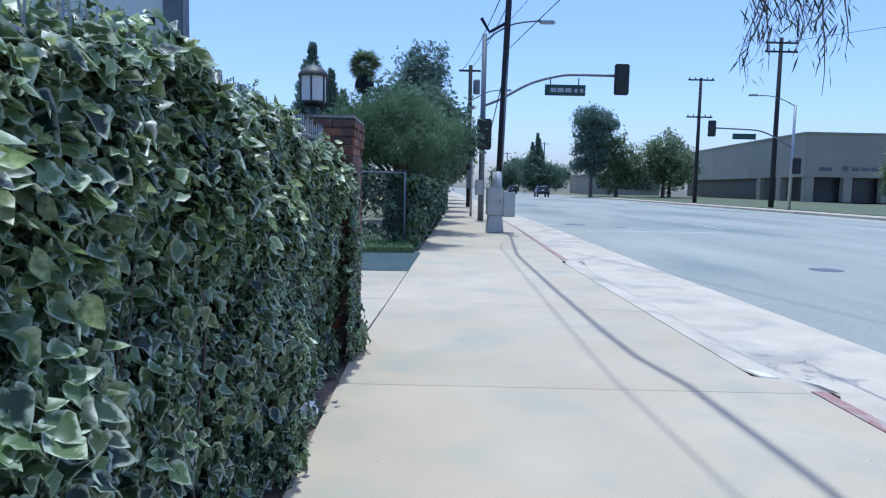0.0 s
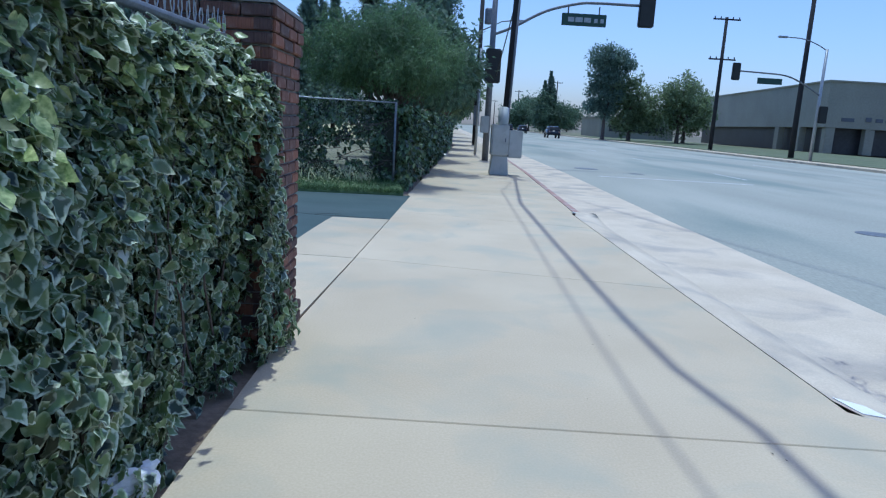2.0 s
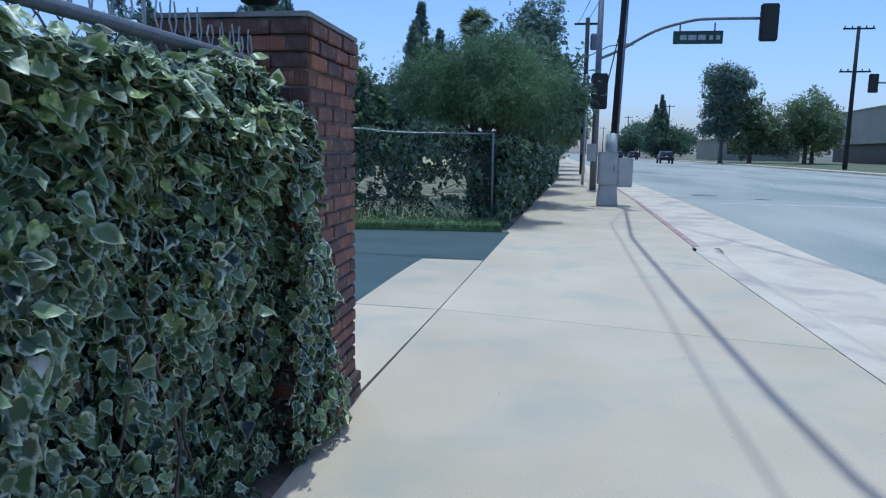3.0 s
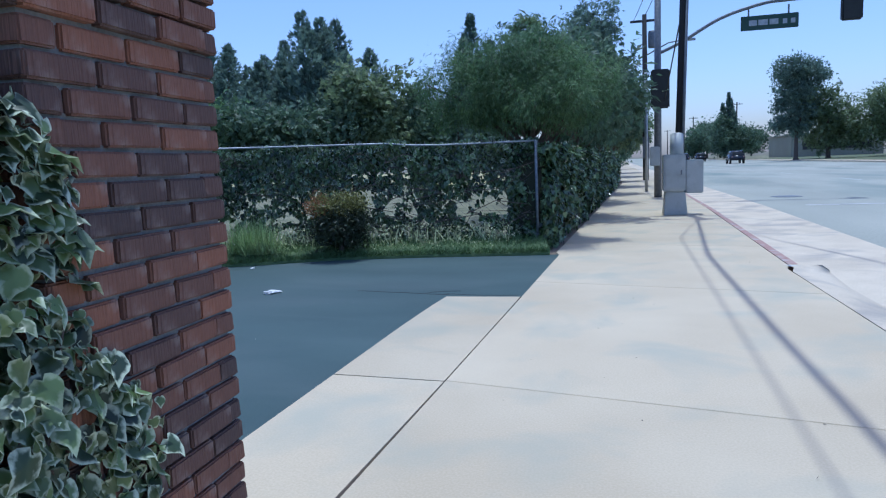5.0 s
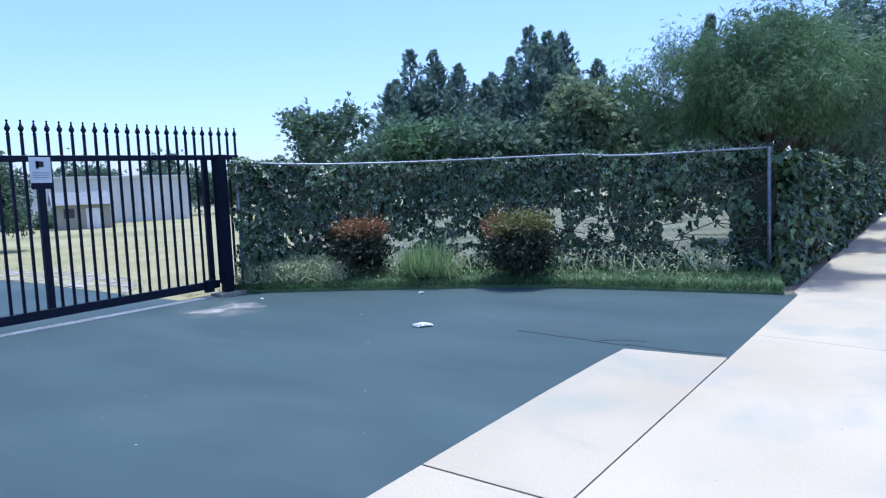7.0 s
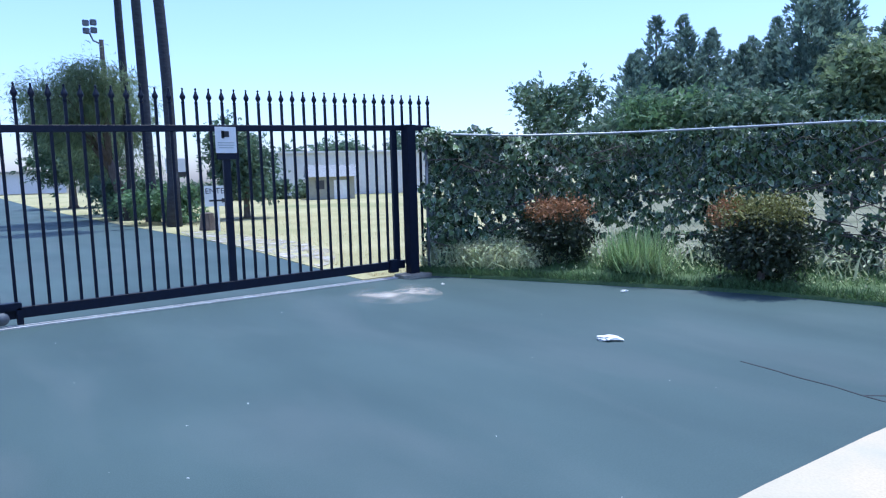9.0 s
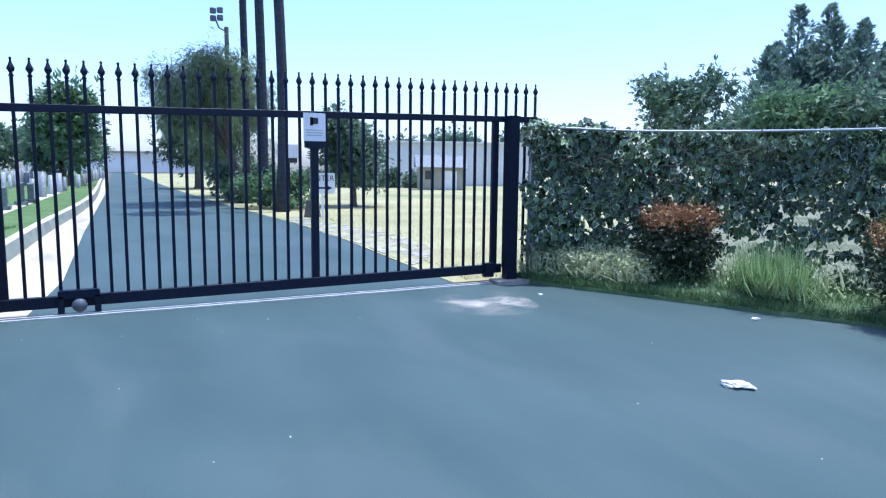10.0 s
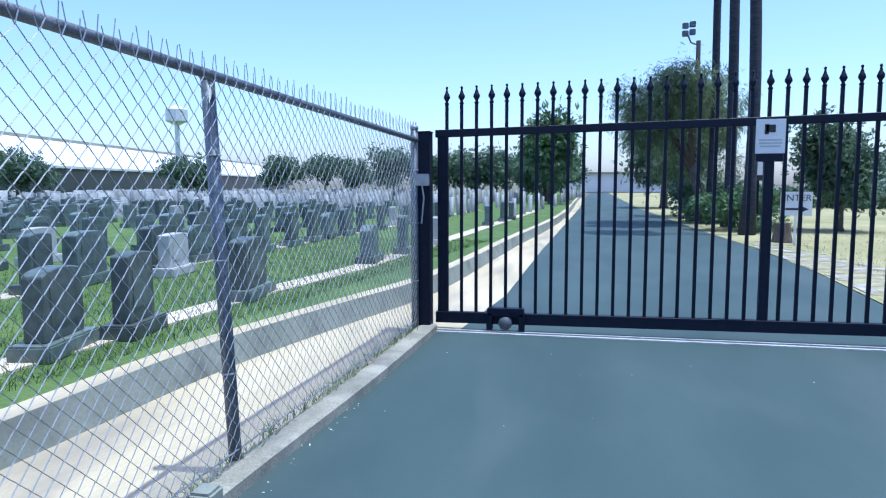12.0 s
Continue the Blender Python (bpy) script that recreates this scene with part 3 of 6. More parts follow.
def chain_link(name, parent, line, z0, z1, mat, pitch=0.080, high=0.078, wire=0.0021, barbs=0.05):
    """Woven wire: upright zigzags that hook into their neighbours, with twisted ends above the rail."""
    pts = [Vector((*p, 0)) for p in line]
    lens = [(b - a).length for a, b in zip(pts, pts[1:])]

    def on(s):
        for a, b, l in zip(pts, pts[1:], lens):
            if s <= l or b is pts[-1]:
                return a.lerp(b, min(1.15, s / l)), (b - a).normalized()
            s -= l
    total = sum(lens)
    rows = int((z1 - z0) / (high / 2))
    verts, faces = [], []
    half = pitch / 2
    for i in range(int(total / half)):
        path = []
        for j in range(rows + 1):
            right = (j + i) % 2
            p, d = on(max(0.0, half * (i + (1.04 if right else -0.04))))
            nrm = Vector((-d.y, d.x, 0))
            path.append(p + nrm * (0.003 if right else -0.003) + Vector((0, 0, z0 + j * high / 2)))
        if barbs and i % 2 == 0:
            top = path[-1]
            p, d = on(half * i)
            for side in (-1, 1):
                lean = d * side * (0.006 + 0.02 * random.random())
                add_wire(verts, faces, [top, top + lean + Vector((0, 0, barbs * 0.5)), top + lean * 0.4 + Vector((0, 0, barbs * (0.8 + 0.5 * random.random())))], wire)
        add_wire(verts, faces, path, wire)
    me = bpy.data.meshes.new(name)
    me.from_pydata(verts, [], faces)
    return part(name, finish(me, mat), mat, parent)


def add_wire(verts, faces, path, r):
    first = len(verts)
    for p in path:
        for k in range(3):
            a = 2.094 * k
            verts.append((p.x + r * math.cos(a), p.y + r * math.sin(a), p.z + 0.4 * r * math.sin(a + 1)))
    for i in range(len(path) - 1):
        for k in range(3):
            a, b = first + 3 * i + k, first + 3 * i + (k + 1) % 3
            faces.append((a, b, b + 3, a + 3))

# ---- ground and street ----
def setting(name, bm, mat, label, category, smooth=False):
    return tagged(part(name, bm, mat, None, smooth=smooth), label, category, kind="structure")


def flat(x0, y0, x1, y1, z, cells=1):
    bm = bmesh.new()
    bm.faces.new([bm.verts.new((x, y, z)) for x, y in ((x0, y0), (x1, y0), (x1, y1), (x0, y1))])
    return bm


setting("ground", flat(-2500, -2500, 2500, 2500, -0.16), FAR_GROUND, "dull open ground that runs to the horizon", "ground")
# the street: asphalt from the gutter to the far kerb
setting("road", flat(4.0, -60, 24.6, 600, -0.125), ROAD, "wide worn grey asphalt street with faded lane paint", "road")
setting("earth_bed", flat(-9.0, -30, -0.55, 60, -0.03), EARTH, "dry bare earth under the ivy and fences", "ground")

JOINTS = [(-8.5, -8.5), (-5.2, -5.2), (-1.9, -1.95), (1.42, 1.38), (4.78, 4.70), (8.2, 7.62), (11.6, 11.0), (14.9, 14.4), (18.2, 17.8), (21.5, 21.2),
          (24.8, 24.6), (28.1, 28.0), (31.4, 31.4), (34.7, 34.7), (38, 38), (41.3, 41.3), (44.6, 44.6), (47.9, 47.9), (51.2, 51.2), (60, 60), (80, 80), (120, 120), (300, 300)]


def left_edge(y):
    if y < 13.8:
        return float(np.interp(y, [5.6, 6.0, 8.0, 13.8], [-0.755, -0.735, -0.638, -0.372]))
    return -0.42 + 0.046 * (min(y, 40) - 14.3)


def kerb_back(y):
    if y < 5.0:
        return 2.46
    if y < 12.5:
        return 2.23
    return 2.29 + 0.029 * (min(y, 30) - 12.5)


pavement = tagged(new("pavement"), "pale worn concrete pavement with narrow joints", "pavement", kind="structure")
for (a0, a1), (b0, b1) in zip(JOINTS, JOINTS[1:]):
    g = 0.004
    ys = np.linspace(0, 1, 15)
    left = [(left_edge(a0 + (b0 - a0) * s), a0 + g + (b0 - a0 - 2 * g) * s) for s in ys]
    right = [(kerb_back(a1 + (b1 - a1) * s) - 0.004, a1 + g + (b1 - a1 - 2 * g) * s) for s in ys]
    bm = plate(left + right[::-1], -0.12, 0.0)
    top = [e for e in bm.edges if all(v.co.z > -0.01 for v in e.verts) and len(e.link_faces) == 2 and any(abs(f.normal.z) < 0.5 for f in e.link_faces)]
    bmesh.ops.bevel(bm, geom=top, offset=0.005, segments=1, affect="EDGES")
    part("slab", bm, CONCRETE, pavement)
part("joint_bed", flat(-0.7, -8, 2.2, 60, -0.018), EARTH, pavement)

# drive strip of concrete beside the pavement, cut by one crooked joint
strip = tagged(new("drive_strip"), "pale concrete strip between the pavement and the asphalt drive", "pavement", kind="structure")
part("slab", plate([(-1.47, 6.2), (-0.744, 6.2), (-0.637, 8.185), (-1.375, 8.235), (-1.395, 7.6), (-1.415, 7.0)], -0.12, -0.002), CONCRETE, strip)
part("slab", plate([(-1.375, 8.25), (-0.636, 8.20), (-0.519, 10.78), (-1.255, 10.76), (-1.29, 10.35), (-1.335, 9.5)], -0.12, -0.002), CONCRETE, strip)

# gutter, dropped kerb and red kerbs
setting("gutter", sweep([(2.50, -30), (2.42, 5), (2.42, 13), (2.62, 24), (2.8, 300)], [(0, -0.16), (0, -0.105), (-0.35, -0.125), (-1.6, -0.116), (-1.6, -0.16)]), GUTTER,
        "wide pale concrete gutter beside the asphalt", "gutter")
apron = bmesh.new()
rows_ = []
for y in np.linspace(4.75, 12.75, 33):
    drop = min(1.0, max(0.0, (y - 4.75) / 0.9), max(0.0, (12.75 - y) / 0.9))
    xb = 2.23 if 5.0 < y < 12.5 else 2.30
    rows_.append([apron.verts.new(p) for p in ((xb, y, 0.0), (xb + 0.16, y, -0.012 * drop), (xb + 0.36, y, -0.012 - 0.078 * drop * 0.8), (2.60, y, -0.004 - 0.085 * drop),
                                               (2.66, y, -0.03 - 0.07 * drop), (2.68, y, -0.13))])
for p, q in zip(rows_, rows_[1:]):
    for j in range(5):
        apron.faces.new((p[j], p[j + 1], q[j + 1], q[j]))
bmesh.ops.recalc_face_normals(apron, faces=apron.faces)
setting("dropped_kerb", apron, GUTTER, "pale concrete dropped kerb that slopes to the gutter", "kerb", smooth=True)
KERB = [(0.0, -0.14), (0.01, -0.03), (0.04, 0.003), (0.14, 0.003), (0.14, -0.14)]
setting("red_kerb", sweep([(2.60, -30), (2.60, 4.75)], KERB), RED_PAINT, "worn red painted concrete kerb", "kerb")
setting("red_kerb", sweep([(2.44, 12.75), (2.53, 16), (2.68, 21), (2.80, 30)], KERB), RED_PAINT, "worn red painted concrete kerb", "kerb")
setting("kerb", sweep([(2.80, 30.01), (2.92, 300)], KERB), GUTTER, "plain concrete kerb along the street", "kerb")
for y0, y1 in ((4.9, 5.3), (12.45, 12.73)):
    setting("kerb_end_paint", plate([(2.25, y1), (2.29, y0 + 0.2), (2.40, y0 + 0.16), (2.36, y1 - 0.1)], -0.01, 0.004), WHITE_PAINT, "white painted corner of the dropped kerb", "paint")

# lane paint
lane = tagged(new("lane_paint"), "faded white lane dashes on the asphalt", "road paint", kind="structure")
for x in (11.0, 18.0):
    for k in range(9):
        part("dash", flat(x, 14 + 12 * k, x + 0.12, 17 + 12 * k, -0.12), LINE_PAINT, lane)
part("stop_bar", flat(5.2, 23.5, 10.2, 23.75, -0.12), LINE_PAINT, lane)
for x, y, r in ((5.6, 27.5, 0.45), (7.4, 13.0, 0.3)):
    cover = tagged(part("manhole_cover", lathe([(r, -0.14), (r, -0.118), (r * 0.9, -0.116), (0.01, -0.116)], 20, (x, y, 0)), GALV_DARK), "dark round iron manhole cover set in the asphalt", "manhole", kind="structure")
# far side
setting("far_kerb", sweep([(24.6, 300), (24.6, -40)], [(0, -0.14), (0, 0.02), (0.2, 0.02), (0.2, -0.14)]), GUTTER, "pale far kerb of the street", "kerb")
setting("far_pavement", plate([(24.82, -40), (26.6, -40), (26.6, 300), (24.82, 300)], -0.14, 0.02), CONCRETE, "pale far pavement", "pavement")
setting("far_lawn", plate([(26.62, -40), (52, -40), (52, 300), (26.62, 300)], -0.14, 0.05), YARD, "thin olive lawn before the long building", "lawn")

# the drive: sealed asphalt that flares from the gate to the pavement
GRASS_EDGE = smooth_line([(-7.0, 11.72), (-6.3, 12.02), (-5.5, 12.42), (-4.6, 12.83), (-3.6, 13.28), (-2.6, 13.5), (-1.6, 13.62), (-0.5, 13.72)], 4)
setting("drive", plate([(-1.43, 6.4), (-1.38, 7.6), (-1.36, 8.3), (-1.32, 9.5), (-1.275, 10.35), (-1.24, 10.78), (-0.505, 10.80), (-0.462, 11.7), (-0.367, 13.8)]
                       + GRASS_EDGE[::-1][1:] + [(-7.0, 11.75), (-7.0, 6.68), (-5.3, 6.62), (-4.0, 6.5), (-2.6, 6.42)], -0.1, -0.006), DRIVE,
        "smooth dark sealed asphalt drive", "drive")
setting("inner_drive", plate([(-7.0, 6.9), (-7.0, 11.0), (-9.0, 11.12), (-11.9, 11.34), (-16, 11.4), (-23, 11.2), (-40, 11.0), (-110, 12.0), (-110, 9.2), (-60, 8.2), (-36.5, 7.8), (-14.8, 7.2), (-9, 7.1)], -0.1, -0.008),
        DRIVE, "grey asphalt drive that runs away between trees", "drive")
for x0, x1 in ((-7.035, -7.01), (-6.955, -6.918)):
    setting("gate_track", plate([(x0, 6.7), (x1, 6.7), (x1, 11.75), (x0, 11.75)], -0.05, 0.004), LINE_PAINT, "pale track strip under the gate", "track")

for line in ([(-2.31, 11.05), (-2.08, 11.015), (-1.93, 10.98), (-1.7, 10.955), (-1.54, 10.91), (-1.25, 10.87)], [(-1.54, 10.915), (-1.42, 11.02), (-1.18, 11.07)],
             [(-1.30, 10.92), (-0.95, 10.86), (-0.55, 10.87)]):
    crack = smooth_line(line, 4)
    setting("asphalt_crack", sweep(crack, [(-0.006, -0.012), (-0.006, -0.0035), (0.006, -0.0035), (0.006, -0.012)]), INK, "thin dark crack in the asphalt", "crack")
# ---- cemetery ground ----
KERB_LINE = smooth_line([(-2.2, 5.30), (-3.8, 5.40), (-5.5, 5.53), (-7.2, 5.88), (-8.4, 6.16), (-9.9, 6.34), (-14.7, 6.6), (-28, 7.35), (-60, 7.75), (-110, 8.6)], 5)
# pale top and grey face carry the kerb's light and shade in colour
setting("lawn_kerb_top", sweep(KERB_LINE, [(0.02, 0.196), (0.035, 0.206), (0.16, 0.208), (0.17, 0.196)]), SANDY, "pale sunlit top of the lawn kerb", "kerb")
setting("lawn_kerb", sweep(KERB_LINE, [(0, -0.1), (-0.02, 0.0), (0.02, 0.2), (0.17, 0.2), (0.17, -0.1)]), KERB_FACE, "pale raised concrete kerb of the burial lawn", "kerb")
setting("burial_lawn", plate([(x, y - 0.16) for x, y in KERB_LINE] + [(-110, -55), (-2.2, -55)], -0.1, 0.19), LAWN, "short green lawn of the burial ground", "lawn")
setting("gutter_walk", plate([(x, y + 0.0) for x, y in KERB_LINE[:44]] + [(-40, 7.9), (-14.8, 7.22), (-9, 7.12), (-7.03, 6.92), (-7.03, 6.58), (-4, 6.46), (-2.2, 6.36)], -0.1, -0.002), SANDY,
        "pale concrete gutter strip along the lawn kerb", "gutter")
setting("fence_kerb", sweep(smooth_line([(-6.95, 6.68), (-5.3, 6.63), (-4.0, 6.55), (-2.6, 6.48), (-1.45, 6.43)], 3), [(-0.1, -0.1), (-0.10, 0.045), (-0.07, 0.06), (0.04, 0.062), (0.06, 0.05), (0.06, -0.1)]), OLD_CONCRETE,
        "low rough concrete kerb under the wire fence", "kerb")
setting("dry_field", plate([(-7.2, 11.05), (-9.0, 11.16), (-11.9, 11.38), (-16, 11.44), (-23, 11.24), (-40, 11.04), (-110, 12.04), (-110, 140), (-0.9, 140), (-0.9, 15.0), (-2.2, 14.9), (-4.5, 14.5), (-6.0, 13.7), (-7.2, 12.4)], -0.1, -0.012), DRY_LAWN,
        "dry yellow grass field", "lawn")
# darker plate laid over the dry field in place of tree shade
setting("shaded_yard", plate([(-7.1, 12.6), (-6.0, 13.8), (-4.5, 14.6), (-2.2, 15.0), (-1.0, 15.1), (0.3, 48), (-38, 48), (-14, 20)], -0.05, -0.004), YARD, "olive grass behind the ivy, darkened for tree shade", "lawn")
setting("sand_edge", plate(smooth_line([(-8.6, 11.18), (-11.9, 11.40), (-16, 11.46), (-17.5, 11.9), (-13, 12.5), (-10.5, 12.3), (-9.0, 11.6)], 3), -0.05, 0.002), SAND, "pale sandy edge beside the drive", "ground")

# ---- brick pillar with lamp ----
pillar = thing("brick_pillar", "square red brick pillar with a corbelled top course", "pillar")
PX0, PX1, PY0, PY1, COURSE = -1.42, -0.75, 5.50, 6.167, 0.0677
part("core", box((PX1 - PX0 - 0.03, PY1 - PY0 - 0.03, 1.86), ((PX0 + PX1) / 2, (PY0 + PY1) / 2, 0)), MORTAR, pillar)
part("cap", plate([(PX0 - 0.012, PY0 - 0.012), (PX1 + 0.012, PY0 - 0.012), (PX1 + 0.012, PY1 + 0.012), (PX0 - 0.012, PY1 + 0.012)], 1.840, 1.860), MORTAR, pillar, "rough mortar capping")


def brick_mesh(length):
    """A brick with chipped edges, 92 mm deep, its face at x = 0, running along y."""
    bm = box((0.092, length, 0.0565), (-0.046, 0, 0), 0.005)
    for v in bm.verts:
        v.co += 0.0022 * Vector((noise.noise(v.co * 31 + Vector((length, 0, 0))), noise.noise(v.co * 27), noise.noise(v.co * 35 + Vector((0, 3, 0)))))
    return mesh_of(bm, "brick", BRICK)


FULL, HALF, PIER = brick_mesh(0.196), brick_mesh(0.094), brick_mesh(0.155)
for c in range(27):
    z = 0.012 + c * COURSE
    proud = 0.018 if c >= 24 else (0.03 if c < 2 else 0.0)
    for side in range(4):
        centre = Vector(((PX0 + PX1) / 2, (PY0 + PY1) / 2, z))
        half = ((PX1 - PX0) / 2, (PY1 - PY0) / 2)
        width = (PY1 - PY0) if side % 2 == 0 else (PX1 - PX0)
        reach = half[side % 2]
        x = -width / 2
        k = 0
        first = 0.098 if (c + side) % 2 else 0.0
        while x < width / 2 - 0.03:
            me, l = (HALF, 0.104) if (k == 0 and first) else (FULL, 0.206)
            if x + l > width / 2 + 0.02:
                me, l = (HALF, 0.104) if width / 2 - x < 0.13 else (PIER, 0.165)
            off = min(x + l / 2, width / 2 - l / 2 + 0.006)
            ob = new("brick", me)
            ob.parent = pillar
            ob.matrix_basis = (Matrix.Translation(centre) @ pose(0, 0, 0, 0, 0, 90 * side)
                               @ pose(reach + proud + random.uniform(-0.003, 0.004), off, random.uniform(-0.002, 0.002), random.uniform(-0.6, 0.6), 0, random.uniform(-0.8, 0.8)))
            x += l
            k += 1

lamp = thing("pillar_lamp", "domed bronze lantern with milky glass panes on the brick pillar", "lamp", (-1.11, 5.85, 1.856))
lamp.scale = (0.84, 0.84, 0.9)
part("foot", lathe([(0.09, 0), (0.09, 0.02), (0.04, 0.04), (0.035, 0.10), (0.06, 0.12)], 12), LAMP_METAL, lamp, smooth=True)
part("tray", lathe([(0.05, 0.11), (0.10, 0.13), (0.115, 0.145), (0.115, 0.16)], 12), LAMP_METAL, lamp)
part("dome", lathe([(0.145, 0.375), (0.145, 0.395), (0.125, 0.42), (0.09, 0.45), (0.045, 0.472), (0.018, 0.48), (0.010, 0.50), (0.001, 0.51)], 16), LAMP_METAL, lamp, smooth=True)
for k in range(6):
    a = k * math.pi / 3
    part("pane", box((0.004, 0.105, 0.215), (0.108 * math.cos(a), 0.108 * math.sin(a), 0.162), 0, None, math.degrees(a)), MILK_GLASS, lamp)
    b = a + math.pi / 6
    part("bar", box((0.016, 0.016, 0.225), (0.126 * math.cos(b), 0.126 * math.sin(b), 0.158), 0.003, None, math.degrees(b)), LAMP_METAL, lamp)

# ---- ivy hedge along the pavement ----
def ivy_places(n, line, z0, z1, thick, seed, top=True, lip=0.035):
    """Places, outward ways and faces of leaves on an ivy-grown fence: line runs so that its right side faces out."""
    rg = np.random.default_rng(seed)
    pts = np.array(line, float)
    seg = np.linalg.norm(np.diff(pts, axis=0), axis=1)
    s = rg.random(n) * seg.sum()
    edges = np.concatenate([[0], np.cumsum(seg)])
    i = np.clip(np.searchsorted(edges, s) - 1, 0, len(seg) - 1)
    d = np.diff(pts, axis=0)[i] / seg[i][:, None]
    base = pts[i] + d * (s - edges[i])[:, None]
    out = np.stack([d[:, 1], -d[:, 0], np.zeros(n)], 1)
    along = np.stack([d[:, 0], d[:, 1], np.zeros(n)], 1)
    h = z0 + (z1 - z0) * rg.random(n)
    bulge = 0.055 * np.sin(s * 3.1 + h * 2.3) + 0.045 * np.sin(s * 7.7 - h * 5.1) + 0.03 * np.sin(h * 9 + s * 1.7)
    on_top = rg.random(n) < (0.20 if top else 0.0)
    wave = 0.035 * np.sin(s * 4.3) + 0.03 * np.sin(s * 9.1 + 1)
    depth = np.where(on_top, -rg.random(n) * thick, bulge - rg.random(n) ** 1.5 * 0.17)
    h = np.where(on_top, z1 + wave + rg.normal(0, 0.03, n), h)
    # the shoulder rounds off towards the top
    near = np.clip((h - (z1 - 0.14)) / 0.14, 0, 1)
    depth = depth - np.where(on_top, 0, near ** 2 * 0.09 + lip * np.clip(1 - h / 1.3, 0, 1) ** 0.8)
    p = np.stack([base[:, 0], base[:, 1], h], 1) + out * depth[:, None]
    return p, out, along, on_top, rg


def ivy_leaves(n, line, z0, z1, thick, seed, size, top=True, lip=0.035):
    p, out, along, on_top, rg = ivy_places(n, line, z0, z1, thick, seed, top, lip)
    r1, r2 = unit(rg.normal(size=(n, 3))), unit(rg.normal(size=(n, 3)))
    face = unit(np.where(on_top[:, None], np.array([0, 0, 1.0]) + 0.5 * out, 0.8 * out + np.array([0, 0, 1.0]) * rg.uniform(0.0, 1.9, (n, 1)) * (0.06 + 0.94 * np.clip((p[:, 2:3] - 0.35) / 1.0, 0, 1))) + 0.65 * r1)
    hang = unit(np.array([0, 0, -1.0]) + 0.75 * r2 + 0.15 * out)
    hang = np.where(on_top[:, None], unit(r2 + 0.4 * out), hang)
    hang = unit(hang - face * (hang * face).sum(1, keepdims=True))
    return p, hang, face, size * rg.choice([0.6, 0.8, 1.0, 1.15, 1.35], n) * rg.uniform(0.85, 1.15, n)


def settle(p):
    """The hedge's top sinks towards both of its ends."""
    high = np.clip((p[:, 2] - 0.9) / 0.6, 0, 1)
    p[:, 2] -= 0.11 * np.clip((p[:, 1] - 3.3) / 1.0, 0, 1) * high + 0.13 * np.clip((1.95 - p[:, 1]) / 0.5, 0, 1) * high


hedge = thing("ivy_hedge", "thick ivy with pale leaf rims grown over a wire fence", "hedge")
HEDGE_LINE = [(-0.84, -2.5), (-0.84, 5.5)]
# dark box behind the leaves, so that gaps read as deep shade
part("shade_core", box((0.16, 8.0, 1.50), (-1.13, 1.5, 0.0), 0.05), CORE, hedge)
p, a, f, s = ivy_leaves(46000, HEDGE_LINE, 0.03, 1.64, 0.42, 3, 0.053, lip=0.06)
full = np.random.default_rng(4).random(len(p)) < np.clip(0.42 + 0.62 * p[:, 2], 0, 1)
p, a, f, s = p[full], a[full], f[full], s[full]
settle(p)
for k, sh in enumerate(CURLS):
    tagged(part("leaf_cover", scatter("leaf_cover", IVY, sh, p[k::4], a[k::4], f[k::4], s[k::4], IVY_UV, k % 2 == 1), IVY, hedge), kind="stuff")
# tall shoots where the ivy climbs higher near the sign
p, a, f, s = ivy_leaves(4200, [(-0.93, -2.5), (-0.93, 2.75)], 1.46, 1.74, 0.32, 5, 0.048)
settle(p)
for k, mt in enumerate((IVY, IVY_SUNLIT)):
    tagged(part("top_cover", scatter("top_cover", mt, CURLS[k], p[k::2], a[k::2], f[k::2], s[k::2], IVY_UV), mt, hedge), kind="stuff")
# more sunlit-coloured leaves over the upper part of the hedge
p, a, f, s = ivy_leaves(2600, HEDGE_LINE, 1.12, 1.64, 0.42, 6, 0.045)
settle(p)
tagged(part("shoot_cover", scatter("shoot_cover", IVY_SUNLIT, CURLS[2], p + 0.02 * f, a, f, s, IVY_UV), IVY_SUNLIT, hedge), kind="stuff")
leaf_meshes = []
for k in range(5):
    leaf_meshes.append(scatter("leaf", IVY, CURLS[k % 4], np.zeros((1, 3)), np.array([[1.0, 0, 0]]), np.array([[0, 0, 1.0]]), [1.0], IVY_UV, True))
p, a, f, s = ivy_leaves(300, [(-0.82, 0.9), (-0.82, 5.4)], 0.25, 1.6, 0.1, 8, 0.050, False, 0.09)
for i in range(300):
    ob = new("leaf", leaf_meshes[i % 5])
    ob.parent = hedge
    x, z = Vector(a[i]), Vector(f[i])
    y = z.cross(x).normalized()
    ob.matrix_basis = Matrix.LocRotScale(Vector(p[i]) + 0.025 * Vector((1, 0, 0)), Matrix((x, y, x.cross(y))).transposed().to_quaternion(), (s[i],) * 3)
p, a, f, s = ivy_leaves(2200, [(-0.79, -1.0), (-0.78, 5.5)], 0.0, 0.24, 0.2, 13, 0.045, False)
tagged(part("foot_cover", scatter("foot_cover", IVY, CURLS[3], p, a, f, s, IVY_UV, True), IVY, hedge), kind="stuff")
stems = bmesh.new()
for k in range(40):
    y = rng.uniform(-2, 5.4)
    pts = [(-0.93 + 0.02 * math.sin(k), y + 0.08 * math.sin(k * 1.7 + j), 0.02 + 0.16 * j) for j in range(8)]
    tube(pts, [0.007, 0.006, 0.006, 0.005, 0.005, 0.004, 0.003, 0.002], 5, stems, False)
tagged(part("stem_mass", stems, BARK, hedge), kind="stuff")
rail1 = thing("hedge_fence", "wire fence inside the ivy with a bare rail on top", "fence")
